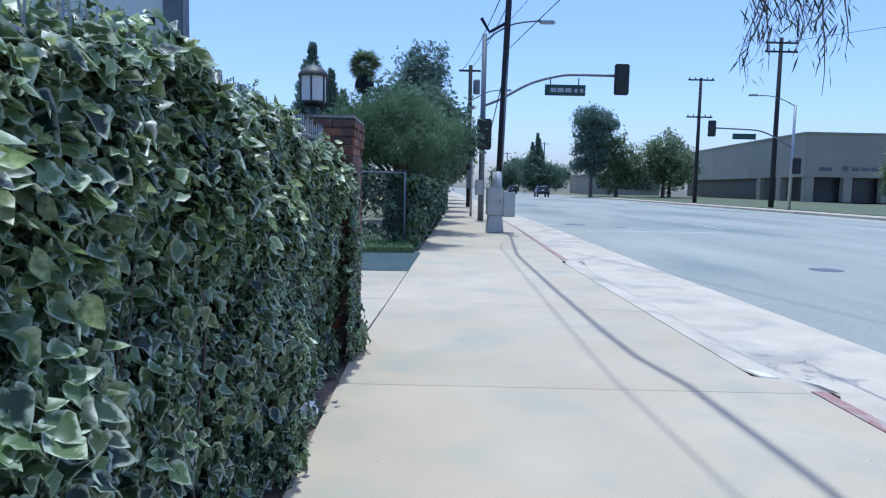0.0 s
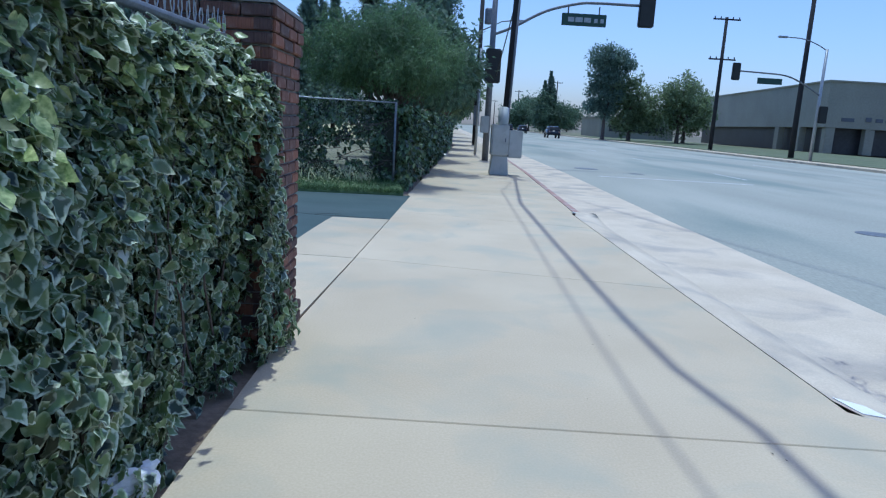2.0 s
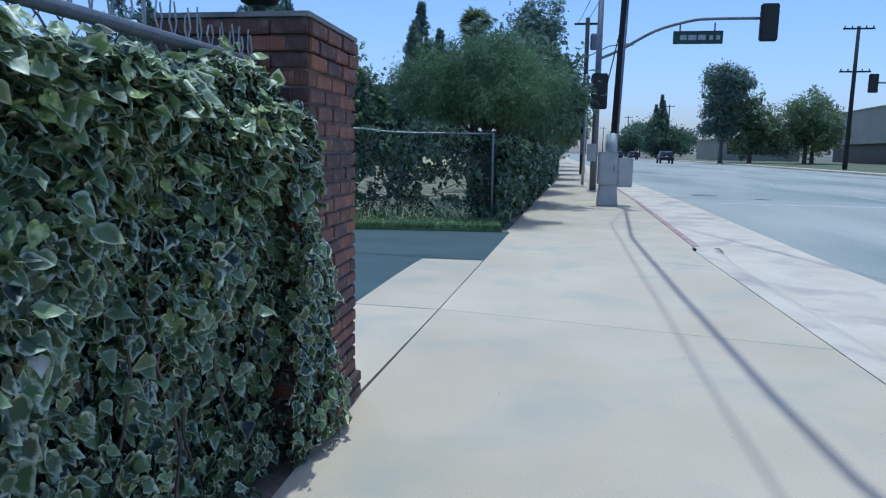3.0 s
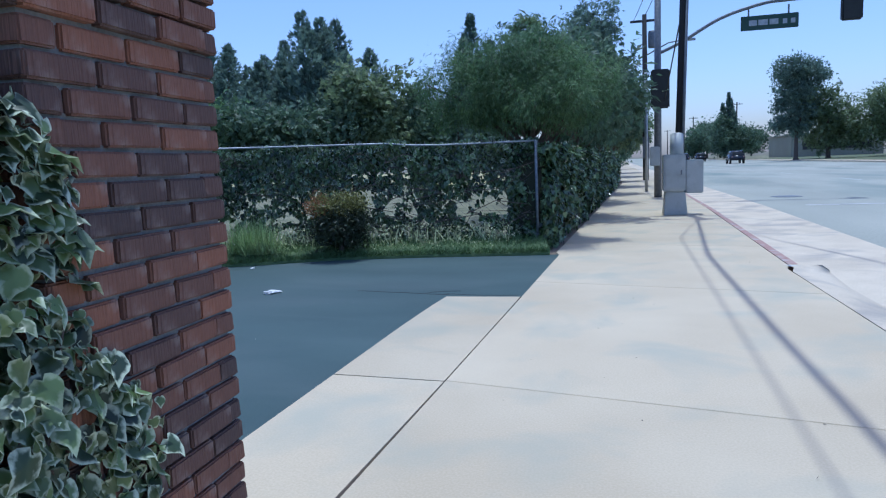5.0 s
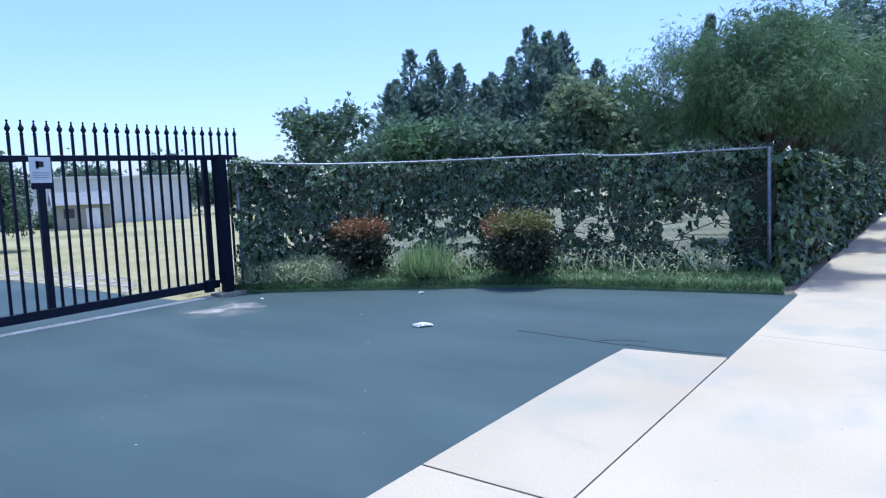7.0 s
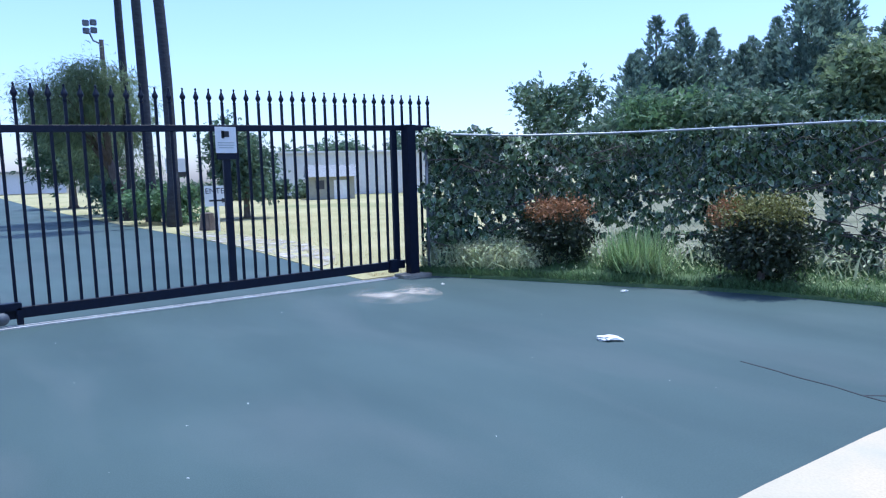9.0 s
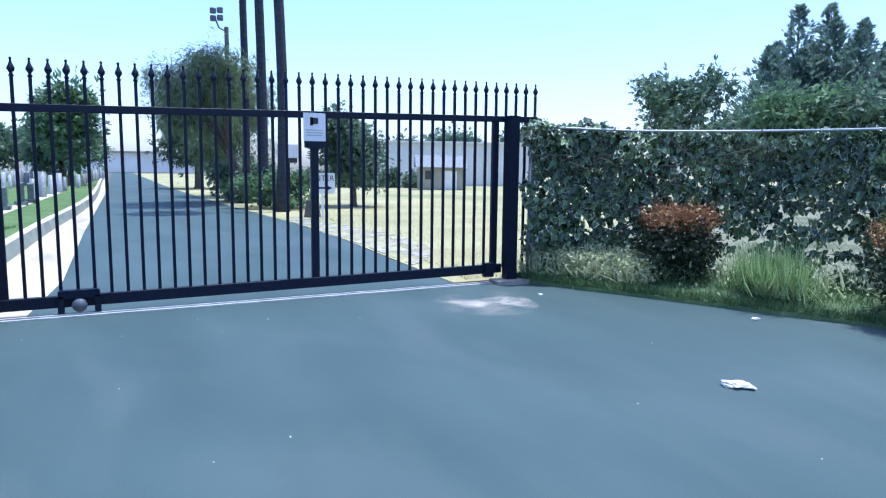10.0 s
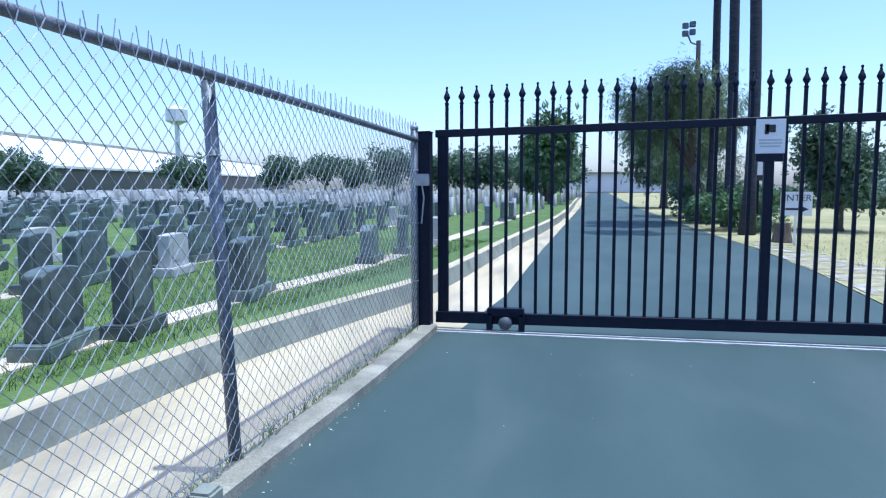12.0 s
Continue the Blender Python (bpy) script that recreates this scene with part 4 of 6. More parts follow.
part("top_rail", tube([(-0.97, -2.5, 1.60), (-0.97, 5.48, 1.655)], 0.021, 8), GALV_DARK, rail1, smooth=True)
chain_link("wire_mesh", rail1, [(-0.97, -1.0), (-0.97, 5.45)], 1.15, 1.665, GALV, barbs=0.10, wire=0.0034)
for y in (-2.3, 0.6, 3.2, 5.43):
    part("post", tube([(-0.99, y, 0), (-0.99, y, 1.66)], 0.026, 8), GALV_DARK, rail1, smooth=True)
# the ivy that creeps round on to the pillar
creep = thing("ivy_runner", "ivy runners that creep on to the brick pillar", "ivy")
p, a, f, s = ivy_leaves(1000, [(-0.74, 5.28), (-0.725, 5.80)], 0.03, 1.5, 0.1, 21, 0.052, False)
p[:, 0] = np.maximum(p[:, 0], -0.742) + 0.004
away = p[:, 1] < 5.52 + 0.24 * np.clip((1.30 - p[:, 2]) / 0.6, 0, 1) + 0.06 * np.sin(p[:, 2] * 11)
p, a, f, s = p[away], a[away], f[away], s[away]
part("runner_stem", tube([(-0.742, 5.42, 0.0), (-0.74, 5.5, 0.4), (-0.738, 5.44, 0.75), (-0.738, 5.52, 1.0)], [0.006, 0.005, 0.004, 0.003], 6), BARK, creep)
tagged(part("leaf_cover", scatter("leaf_cover", IVY, CURLS[1], p, a, f, s, IVY_UV, True), IVY, creep), kind="stuff")

# sign board behind the hedge; its writing as plain bars
sign = thing("sign_board", "pale sign board between dark posts behind the ivy", "sign")
part("board", box((1.9, 0.03, 0.62), (-2.31, 3.5, 1.72), 0.005), SIGN_WHITE, sign)
for x in (-3.3, -1.315):
    part("post", box((0.09, 0.09, 2.5), (x, 3.5, 0), 0.006), GALV_DARK, sign)
for x, w in ((-1.78, 0.30), (-1.47, 0.13), (-1.62, 0.02)):
    part("text_bar", box((w, 0.004, 0.035), (x, 3.482, 2.045)), INK, sign)

# ---- litter ----
def crumple(name, at, size, label, seed, flatness=0.35, mat=PAPER):
    bm = bmesh.new()
    bmesh.ops.create_icosphere(bm, subdivisions=3, radius=1.0)
    for v in bm.verts:
        q = v.co * 1.7 + Vector((seed, 0, 0))
        v.co *= 0.72 + 0.42 * noise.noise(q) + 0.25 * noise.noise(q * 2.3)
        v.co = Vector((v.co.x * size[0] / 2, v.co.y * size[1] / 2, (v.co.z + 0.75) * size[2] / 2))
    ob = part(name, bm, mat)
    ob.matrix_basis = pose(*at, 0, 0, seed * 40)
    return tagged(ob, label, "litter")


crumple("paper_litter", (-3.23, 10.86, -0.006), (0.24, 0.13, 0.05), "crumpled white paper on the asphalt drive", 1)
crumple("paper_scrap", (-4.43, 12.55, -0.006), (0.09, 0.06, 0.03), "small white paper scrap by the grass edge", 2)
crumple("paper_scrap", (-6.15, 11.5, -0.006), (0.07, 0.05, 0.02), "small white paper scrap on the asphalt", 3)
crumple("plastic_bag", (-0.86, 4.05, 0.0), (0.17, 0.34, 0.13), "torn white plastic bag at the foot of the ivy", 4)
crumple("plastic_bag", (-0.88, 3.55, 0.0), (0.12, 0.2, 0.07), "torn white plastic bag at the foot of the ivy", 5)
crumple("plastic_bag", (-0.86, 3.2, 0.0), (0.1, 0.14, 0.05), "torn white plastic bag at the foot of the ivy", 6)
bits = rng.uniform((-6.5, 6.8, 0), (-1.6, 11.6, 0), (34, 3)) * np.array([1, 1, 0]) + np.array([0, 0, -0.004])
bits2 = rng.uniform((-0.6, 1.5, 0), (2.2, 14, 0), (60, 3)) * np.array([1, 1, 0]) + np.array([0, 0, 0.002])
bits3 = np.stack([rng.uniform(-6.7, -3.5, 60), 6.63 + 0.08 * rng.random(60), np.full(60, -0.003)], 1)
for nm, pl, m_, lab in (("asphalt_crumbs", np.vstack([bits, bits3]), PAPER, "tiny pale crumbs strewn on the asphalt"), ("leaf_crumbs", bits2, BARK, "tiny dark crumbs strewn on the pavement")):
    n_ = len(pl)
    me = scatter(nm, m_, LEAF, pl, unit(rng.normal(size=(n_, 3)) * np.array([1, 1, 0.1])), np.tile([[0, 0, 1.0]], (n_, 1)), rng.uniform(0.006, 0.022, n_))
    tagged(part(nm, me, m_), lab, "litter", kind="stuff")

# ---- second ivy hedge beyond the drive ----
HEDGE2 = smooth_line([(-6.86, 11.82), (-6.2, 12.65), (-5.4, 13.5), (-4.5, 13.92), (-3.4, 14.22), (-2.2, 14.40), (-0.74, 14.48)], 3)
fence2 = thing("wire_fence", "wire mesh fence half grown over with ivy", "fence")
TOP2 = lambda k: float(np.interp(k, [0, 0.22, 0.62, 0.9, 1.0], [1.74, 1.69, 1.675, 1.66, 1.60]))
n2 = len(HEDGE2)
part("top_rail", tube([(x, y, TOP2(min(1, i / (n2 - 1) * 1.25)) + 0.0) for i, (x, y) in enumerate(HEDGE2)], 0.013, 8), GALV, fence2, smooth=True)
chain_link("wire_mesh", fence2, HEDGE2, 0.12, 1.58, GALV_DARK, pitch=0.108, high=0.104, barbs=0.04, wire=0.0017)
for i in (0, 18):
    x, y = HEDGE2[i]
    part("post", tube([(x, y, 0), (x, y, 1.60 if i > 8 else 1.70)], 0.021, 8), GALV_DARK, fence2, smooth=True)
verts, faces = [], []
for i in range(n2 - 1):
    p0, p1 = Vector((*HEDGE2[i], 0)), Vector((*HEDGE2[i + 1], 0))
    z0, z1 = TOP2(min(1, i / (n2 - 1) * 1.25)), TOP2(min(1, (i + 1) / (n2 - 1) * 1.25))
    for j in range(int((p1 - p0).length / 0.075)):
        w = j * 0.075 / (p1 - p0).length
        foot = p0.lerp(p1, w) + Vector((0, 0, z0 + (z1 - z0) * w - 0.02))
        lean = (p1 - p0).normalized() * random.uniform(-0.025, 0.025)
        add_wire(verts, faces, [foot, foot + lean + Vector((0, 0, 0.035)), foot + lean * 1.6 + Vector((0, 0, random.uniform(0.05, 0.075)))], 0.0032)
barbs_me = bpy.data.meshes.new("wire_ends")
barbs_me.from_pydata(verts, [], faces)
tagged(part("wire_ends", finish(barbs_me, GALV), GALV, fence2), kind="stuff")
hedge2 = thing("ivy_screen", "loose dark ivy on a wire fence with open gaps", "hedge")
p, out, al, on_top, rg = ivy_places(21000, HEDGE2, 0.12, 1.60, 0.2, 31)
keepers = []
for q in p:
    g = sum(w * noise.noise(Vector((q[0] * m_, q[1] * m_, q[2] * m_ * 1.2 + m_))) for w, m_ in ((0.30, 1.1), (0.65, 2.7), (0.55, 6.4)))
    bare = 0.42 * math.exp(-((q[2] - 0.72) / 0.34) ** 2) - 0.18 + (0.25 if q[2] < 0.45 else 0) - (0.1 if q[0] < -6.2 else 0) - (0.5 if q[0] > -1.2 else 0)
    keepers.append(g > bare - 0.27)
keepers = np.array(keepers)
p, out, on_top = p[keepers], out[keepers], on_top[keepers]
n_ = len(p)
face = unit(0.65 * out + 0.75 * rand_dirs(n_) + np.array([0, 0, 0.85]))
hang = unit(np.array([0, 0, -1.0]) + 0.7 * rand_dirs(n_))
s = 0.056 * rng.uniform(0.6, 1.5, n_)
for k, mt in enumerate((IVY_SHADED, IVY_SHADED, IVY)):
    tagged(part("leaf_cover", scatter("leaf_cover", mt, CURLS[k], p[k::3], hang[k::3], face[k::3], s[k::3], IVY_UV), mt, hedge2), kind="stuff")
# the ivy heaps up into a lumpy end beside the gate
p, a, f, s = ivy_leaves(2000, [(-6.90, 11.78), (-6.45, 12.36), (-6.05, 12.82)], 0.22, 1.70, 0.34, 37, 0.072)
lumps = np.array([noise.noise(Vector((q[0] * 2.6, q[1] * 2.6, q[2] * 2.8 + 3))) for q in p])
p = p + lumps[:, None] * np.array([0.14, -0.22, 0.08])
keep = lumps > -0.12
p, a, f, s = p[keep], a[keep], f[keep], s[keep]
for k, mt in enumerate((IVY_SHADED, IVY)):
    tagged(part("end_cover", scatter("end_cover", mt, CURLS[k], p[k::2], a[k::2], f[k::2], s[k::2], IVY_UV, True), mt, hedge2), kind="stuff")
twigs = bmesh.new()
for k in range(46):
    i = int(rng.integers(0, n2 - 1))
    x, y = HEDGE2[i]
    z = rng.uniform(0.25, 1.5)
    pts = [(x, y - 0.02, z)]
    for j in range(5):
        i2 = min(n2 - 1, i + (j + 1) // 2)
        x2, y2 = HEDGE2[i2]
        w = (j + 1) % 2 * 0.5
        pts.append((x2 + rng.normal(0, 0.12), y2 - 0.03 + rng.normal(0, 0.04), z + rng.normal(0, 0.10)))
    tube(pts, [0.008, 0.007, 0.006, 0.005, 0.004, 0.002], 5, twigs, False)
tagged(part("stem_mass", twigs, BARK, hedge2), kind="stuff")

# dense hedge along the pavement beyond the drive
SIDE = [(-0.60, 14.40), (-0.47, 14.9), (-0.32, 18), (-0.10, 23), (0.14, 28), (0.40, 34), (0.62, 44)]
hedge3 = thing("ivy_hedge", "dense clipped ivy hedge beside the pavement in the shade of trees", "hedge")
part("shade_core", sweep(SIDE, [(0.12, 0), (0.12, 1.42), (0.45, 1.42), (0.45, 0)]), CORE, hedge3)
p, a, f, s = ivy_leaves(15000, [(x + 0.04, y) for x, y in SIDE], 0.05, 1.48, 0.5, 41, 0.085)
for k, mt in enumerate((IVY_SHADED, IVY_SHADED)):
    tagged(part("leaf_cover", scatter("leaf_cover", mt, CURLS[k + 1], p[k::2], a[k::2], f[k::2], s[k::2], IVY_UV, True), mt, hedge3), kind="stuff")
p, a, f, s = ivy_leaves(1300, [(-1.15, 14.50), (-0.50, 14.44)], 0.05, 1.46, 0.2, 42, 0.08)
tagged(part("end_cover", scatter("end_cover", IVY_SHADED, CURLS[0], p, a, f, s, IVY_UV, True), IVY_SHADED, hedge3), kind="stuff")
corner_post = tagged(part("fence_post", tube([(-0.74, 14.40, 0), (-0.74, 14.40, 1.60)], 0.022, 10), GALV_POST, smooth=True), "grey steel fence post at the hedge corner", "post")

# ---- planted verge ----
verge_back = [(x, y + 0.05) for x, y in HEDGE2]
bm = bmesh.new()
rows_ = []
k = len(GRASS_EDGE)
for i, (x, y) in enumerate(GRASS_EDGE):
    j = i / (k - 1) * (n2 - 1)
    j0 = int(min(j, n2 - 2))
    bx = HEDGE2[j0][0] + (HEDGE2[j0 + 1][0] - HEDGE2[j0][0]) * (j - j0)
    by = HEDGE2[j0][1] + (HEDGE2[j0 + 1][1] - HEDGE2[j0][1]) * (j - j0) + 0.4
    rows_.append([bm.verts.new((x + (bx - x) * t, y + (by - y) * t, z)) for t, z in ((0, -0.05), (0.0, 0.03), (0.12, 0.10), (0.45, 0.15), (1.0, 0.16))])
for p_, q_ in zip(rows_, rows_[1:]):
    for j in range(4):
        bm.faces.new((p_[j], q_[j], q_[j + 1], p_[j + 1]))
bmesh.ops.recalc_face_normals(bm, faces=bm.faces)
setting("verge", bm, GRASS_VERGE, "raised grass verge along the drive", "verge", smooth=True)


def verge_point(u, t):
    i = min(k - 2, int(u * (k - 1)))
    w = u * (k - 1) - i
    r0, r1 = VERGE_ROWS[i], VERGE_ROWS[i + 1]
    x = r0[0] + (r1[0] - r0[0]) * w
    y = r0[1] + (r1[1] - r0[1]) * w
    bx = r0[2] + (r1[2] - r0[2]) * w
    by = r0[3] + (r1[3] - r0[3]) * w
    z = 0.03 + 0.13 * min(1, t / 0.4)
    return (x + (bx - x) * t, y + (by - y) * t, z)


VERGE_ROWS = []
for i, (x, y) in enumerate(GRASS_EDGE):
    j = i / (k - 1) * (n2 - 1)
    j0 = int(min(j, n2 - 2))
    VERGE_ROWS.append((x, y, HEDGE2[j0][0] + (HEDGE2[j0 + 1][0] - HEDGE2[j0][0]) * (j - j0), HEDGE2[j0][1] + (HEDGE2[j0 + 1][1] - HEDGE2[j0][1]) * (j - j0) + 0.4))
pl = np.array([verge_point(rng.random(), rng.random() ** 1.6 * 0.9) for _ in range(9000)] + [verge_point(rng.random(), rng.random() * 0.07) for _ in range(5000)])
up = unit(np.array([0, 0, 1.0]) + 0.5 * rng.normal(size=(len(pl), 3)))
tagged(part("verge_grass", scatter("verge_grass", GRASS_VERGE, BLADE, pl, up, rand_dirs(len(pl)), rng.uniform(0.04, 0.11, len(pl))), GRASS_VERGE), "short green grass on the verge", "grass", kind="stuff")
pl = np.array([verge_point(rng.uniform(0.0, 0.26), rng.uniform(0.12, 0.55)) for _ in range(3000)] + [verge_point(rng.uniform(0.26, 0.95), rng.uniform(0.3, 0.9)) for _ in range(1100)])
up = unit(np.array([0, 0, 1.0]) + 0.55 * rng.normal(size=(len(pl), 3)))
tagged(part("pale_weeds", scatter("pale_weeds", WEED_PALE, BLADE, pl[::3], up[::3], rand_dirs(len(pl[::3])), rng.uniform(0.10, 0.30, len(pl[::3]))), WEED_PALE), "pale straggling weeds by the gate post", "weeds", kind="stuff")
heads = np.repeat(pl, 2, 0) + np.stack([rng.normal(0, 0.03, 2 * len(pl)), rng.normal(0, 0.03, 2 * len(pl)), rng.uniform(0.03, 0.28, 2 * len(pl))], 1)
tagged(part("weed_leaves", scatter("weed_leaves", WEED_PALE, LEAF, heads, rand_dirs(len(heads)), rand_dirs(len(heads)) + np.array([0, 0, 1.0]), rng.uniform(0.025, 0.06, len(heads))), WEED_PALE), "small pale weed leaves by the gate post", "weeds", kind="stuff")
pl = np.array([verge_point(rng.uniform(0.1, 0.95), rng.uniform(0.1, 0.9)) for _ in range(900)])
tagged(part("clover", scatter("clover", WEED_PALE, LEAF, pl + np.array([0, 0, 0.05]), rand_dirs(900), np.tile([[0, 0, 1.0]], (900, 1)), rng.uniform(0.02, 0.05, 900)), WEED_PALE), "small pale weeds in the verge grass", "weeds", kind="stuff")


def bush(at, width, height, red_share, label, seed, fresh=BUSH_RED):
    t = thing("clipped_bush", label, "bush", at, group="bushes on the verge")
    rr = width / 2
    core = [((0.0, 0, height * 0.48), (rr * 0.8, rr * 0.8, height * 0.40))]
    part("stems", tube([(0, 0, -0.02), (0.02, 0, height * 0.3), (0, 0.02, height * 0.6)], [0.04, 0.03, 0.02], 7), BARK, t)
    blobs = [((rr * 0.45 * math.cos(a), rr * 0.45 * math.sin(a), height * z), (rr * 0.55, rr * 0.55, height * 0.30)) for a, z in
             ((0, 0.42), (1.05, 0.5), (2.1, 0.40), (3.14, 0.5), (4.2, 0.42), (5.2, 0.48))] + core
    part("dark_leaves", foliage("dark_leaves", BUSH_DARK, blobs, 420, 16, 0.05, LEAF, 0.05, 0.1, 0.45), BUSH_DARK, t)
    top = [((rr * 0.42 * math.cos(a), rr * 0.42 * math.sin(a), height * 0.86), (rr * 0.44, rr * 0.44, height * 0.11)) for a in (0.3, 1.5, 2.8, 4.0, 5.2)]
    part("new_leaves", foliage("new_leaves", fresh, top, 250, 15, 0.036, LEAF, 0.05, -0.4, 0.7), fresh, t, "fresh new growth")
    if red_share < 0.5:
        spot = [((-rr * 0.55, -rr * 0.35, height * 0.80), (rr * 0.32, rr * 0.32, height * 0.16))]
        part("red_leaves", foliage("red_leaves", BUSH_RED, spot, 60, 14, 0.036, LEAF, 0.05, -0.4, 0.6), BUSH_RED, t, "rusty red shoots on one side")
    return t


bush((-5.72, 12.92, 0.14), 0.86, 0.74, 1.0, "rounded bush with rusty orange new leaves over dark green", 1)
bush((-3.52, 13.52, 0.14), 0.98, 0.78, 0.32, "rounded dark bush with some rusty and olive new leaves", 2, BUSH_OLIVE)
tuft = thing("grass_tuft", "tall arching green grass tuft on the verge", "grass tuft", (-4.72, 13.12, 0.13))
n_ = 900
az = rng.random(n_) * 2 * np.pi
lean_ = rng.uniform(0.1, 1.25, n_)
up = unit(np.stack([np.cos(az) * lean_, np.sin(az) * lean_, np.ones(n_)], 1))
fc = np.stack([np.cos(az), np.sin(az), np.full(n_, 0.3)], 1)
tagged(part("blade_mass", scatter("blade_mass", GRASS_TUFT, ([(0, -0.010, 0), (0, 0.010, 0), (0.5, 0.009, 0.03), (0.5, -0.009, 0.03), (1, 0, -0.12)], BLADE[1]),
                       np.stack([0.16 * rng.normal(size=n_), 0.10 * rng.normal(size=n_), np.zeros(n_)], 1), up, fc, rng.uniform(0.25, 0.60, n_)), GRASS_TUFT, tuft), kind="stuff")

# ---- sliding gate ----
gate = thing("sliding_gate", "black steel sliding gate with spear-headed bars", "gate")
GX = -7.10
rail_z = lambda y: 1.69 + 0.021 * (y - 6.75)
low_z = lambda y: 0.05 + 0.008 * (y - 6.75)


def leaning(y0, y1, z0, z1, thick, wide):
    bm = bmesh.new()
    vs = [bm.verts.new((GX + sx * wide / 2, y, z + dz)) for y, z in ((y0, z0), (y1, z1)) for sx, dz in ((-1, 0), (1, 0), (1, thick), (-1, thick))]
    for fs in ((0, 1, 2, 3), (7, 6, 5, 4), (0, 4, 5, 1), (1, 5, 6, 2), (2, 6, 7, 3), (3, 7, 4, 0)):
        bm.faces.new([vs[i] for i in fs])
    bmesh.ops.recalc_face_normals(bm, faces=bm.faces)
    bmesh.ops.bevel(bm, geom=list(bm.edges), offset=0.004, segments=1, affect="EDGES")
    return bm


part("top_rail", leaning(6.70, 12.05, rail_z(6.70), rail_z(12.05), 0.065, 0.055), BLACK_STEEL, gate)
part("bottom_rail", leaning(6.70, 11.60, low_z(6.7), low_z(11.6), 0.10, 0.055), BLACK_STEEL, gate)
for y, w in ((6.765, 0.09), (9.425, 0.075), (11.50, 0.075)):
    part("stile", box((0.048, w, rail_z(y) - low_z(y) - 0.07), (GX, y, low_z(y) + 0.07), 0.003), BLACK_STEEL, gate)
bar_me = mesh_of(box((0.027, 0.027, 1.0), (0, 0, 0), 0.003), "bar", BLACK_STEEL)
spear_me = mesh_of(lathe([(0.013, 0), (0.022, 0.012), (0.013, 0.024), (0.013, 0.034), (0.030, 0.062), (0.028, 0.078), (0.017, 0.10), (0.009, 0.125), (0.008, 0.14), (0.013, 0.147), (0.005, 0.16)], 8), "spear", BLACK_STEEL, True)
ys = [6.80 + 0.1307 * i for i in range(41)]
for i, y in enumerate(ys):
    tip = rail_z(y) + 0.055 + 0.38
    ob = new("bar", bar_me)
    ob.parent = gate
    foot = low_z(y) + 0.05
    ob.matrix_basis = Matrix.LocRotScale((GX, y, foot), None, (1, 1, tip - 0.155 - foot))
    sp = new("spear", spear_me)
    sp.parent = gate
    sp.matrix_basis = pose(GX, y, tip - 0.16)
gate_sign = part("sign_plate", box((0.006, 0.22, 0.27), (GX + 0.04, 9.42, rail_z(9.42) - 0.225), 0.002), SIGN_WHITE, gate, "small white notice with a dark emblem")
for dy, dz, w, h_ in ((0.0, 0.165, 0.07, 0.06), (-0.03, 0.15, 0.03, 0.08), (0.0, 0.10, 0.17, 0.012), (0.0, 0.075, 0.17, 0.012), (0.0, 0.05, 0.15, 0.012)):
    part("emblem_bar", box((0.003, w, h_), (GX + 0.045, 9.42 + dy, rail_z(9.42) - 0.225 + dz)), INK if h_ > 0.02 else GREY_PAINT, gate_sign)
part("catch_plate", box((0.02, 0.20, 0.09), (GX + 0.03, 9.42, rail_z(9.42) - 0.29), 0.003), BLACK_STEEL, gate)
wheel_box = part("wheel_housing", box((0.09, 0.32, 0.07), (GX + 0.04, 7.33, 0.135), 0.006), BLACK_STEEL, gate)
for dy in (-0.14, 0.14):
    part("cheek", box((0.09, 0.05, 0.15), (GX + 0.04, 7.33 + dy, 0.01), 0.004), BLACK_STEEL, wheel_box)
part("wheel", tube([(GX + 0.04, 7.33, 0.075), (GX + 0.082, 7.33, 0.075)], 0.060, 20), GALV_DARK, wheel_box, "worn steel gate wheel", True)
part("latch_box", box((0.07, 0.12, 0.16), (GX + 0.03, 11.42, 0.05), 0.005), BLACK_STEEL, gate)
for y, z in ((6.63, 1.74), (11.63, 1.86)):
    gp = thing("gate_post", "square black steel gate post", "post", (-6.95, y, -0.02), group="gate posts")
    part("shaft", box((0.12, 0.125, z), (0, 0, 0), 0.005), BLACK_STEEL, gp)
    part("cap", box((0.128, 0.133, 0.012), (0, 0, z), 0.003), BLACK_STEEL, gp)
lockbox = thing("lock_box", "small grey steel lock box on the gate post", "lock box", (-6.86, 6.63, 1.27))
part("body", box((0.06, 0.12, 0.10), (0, 0, 0), 0.006), GALV, lockbox)
part("hasp", tube([(0.0, 0.0, 0.0), (0.01, 0.02, -0.1), (0.02, 0.0, -0.32)], 0.007, 6), GALV, lockbox)
pad = tagged(part("gate_footing", plate(smooth_line([(-7.05, 11.42), (-6.8, 11.40), (-6.75, 11.75), (-6.9, 11.9), (-7.05, 11.85)], 2), -0.02, 0.035), OLD_CONCRETE), "broken pale concrete footing at the gate post", "footing", kind="structure")
stain = tagged(part("sand_patch", plate(smooth_line([(-6.88, 10.55), (-6.3, 10.35), (-5.6, 10.2), (-5.35, 10.6), (-5.6, 11.1), (-6.1, 11.28), (-6.6, 11.3), (-6.86, 11.15)], 3), -0.01, -0.0025), fading_sand((-6.0, 10.84, 0), 0.62)), "pale washed-out sand patch on the asphalt", "sand", kind="structure")
white_post = tagged(part("fence_post", tube([(-6.86, 11.92, 0), (-6.86, 11.92, 0.95)], 0.03, 8), WHITE_PAINT, smooth=True), "pale painted fence post by the gate", "post")

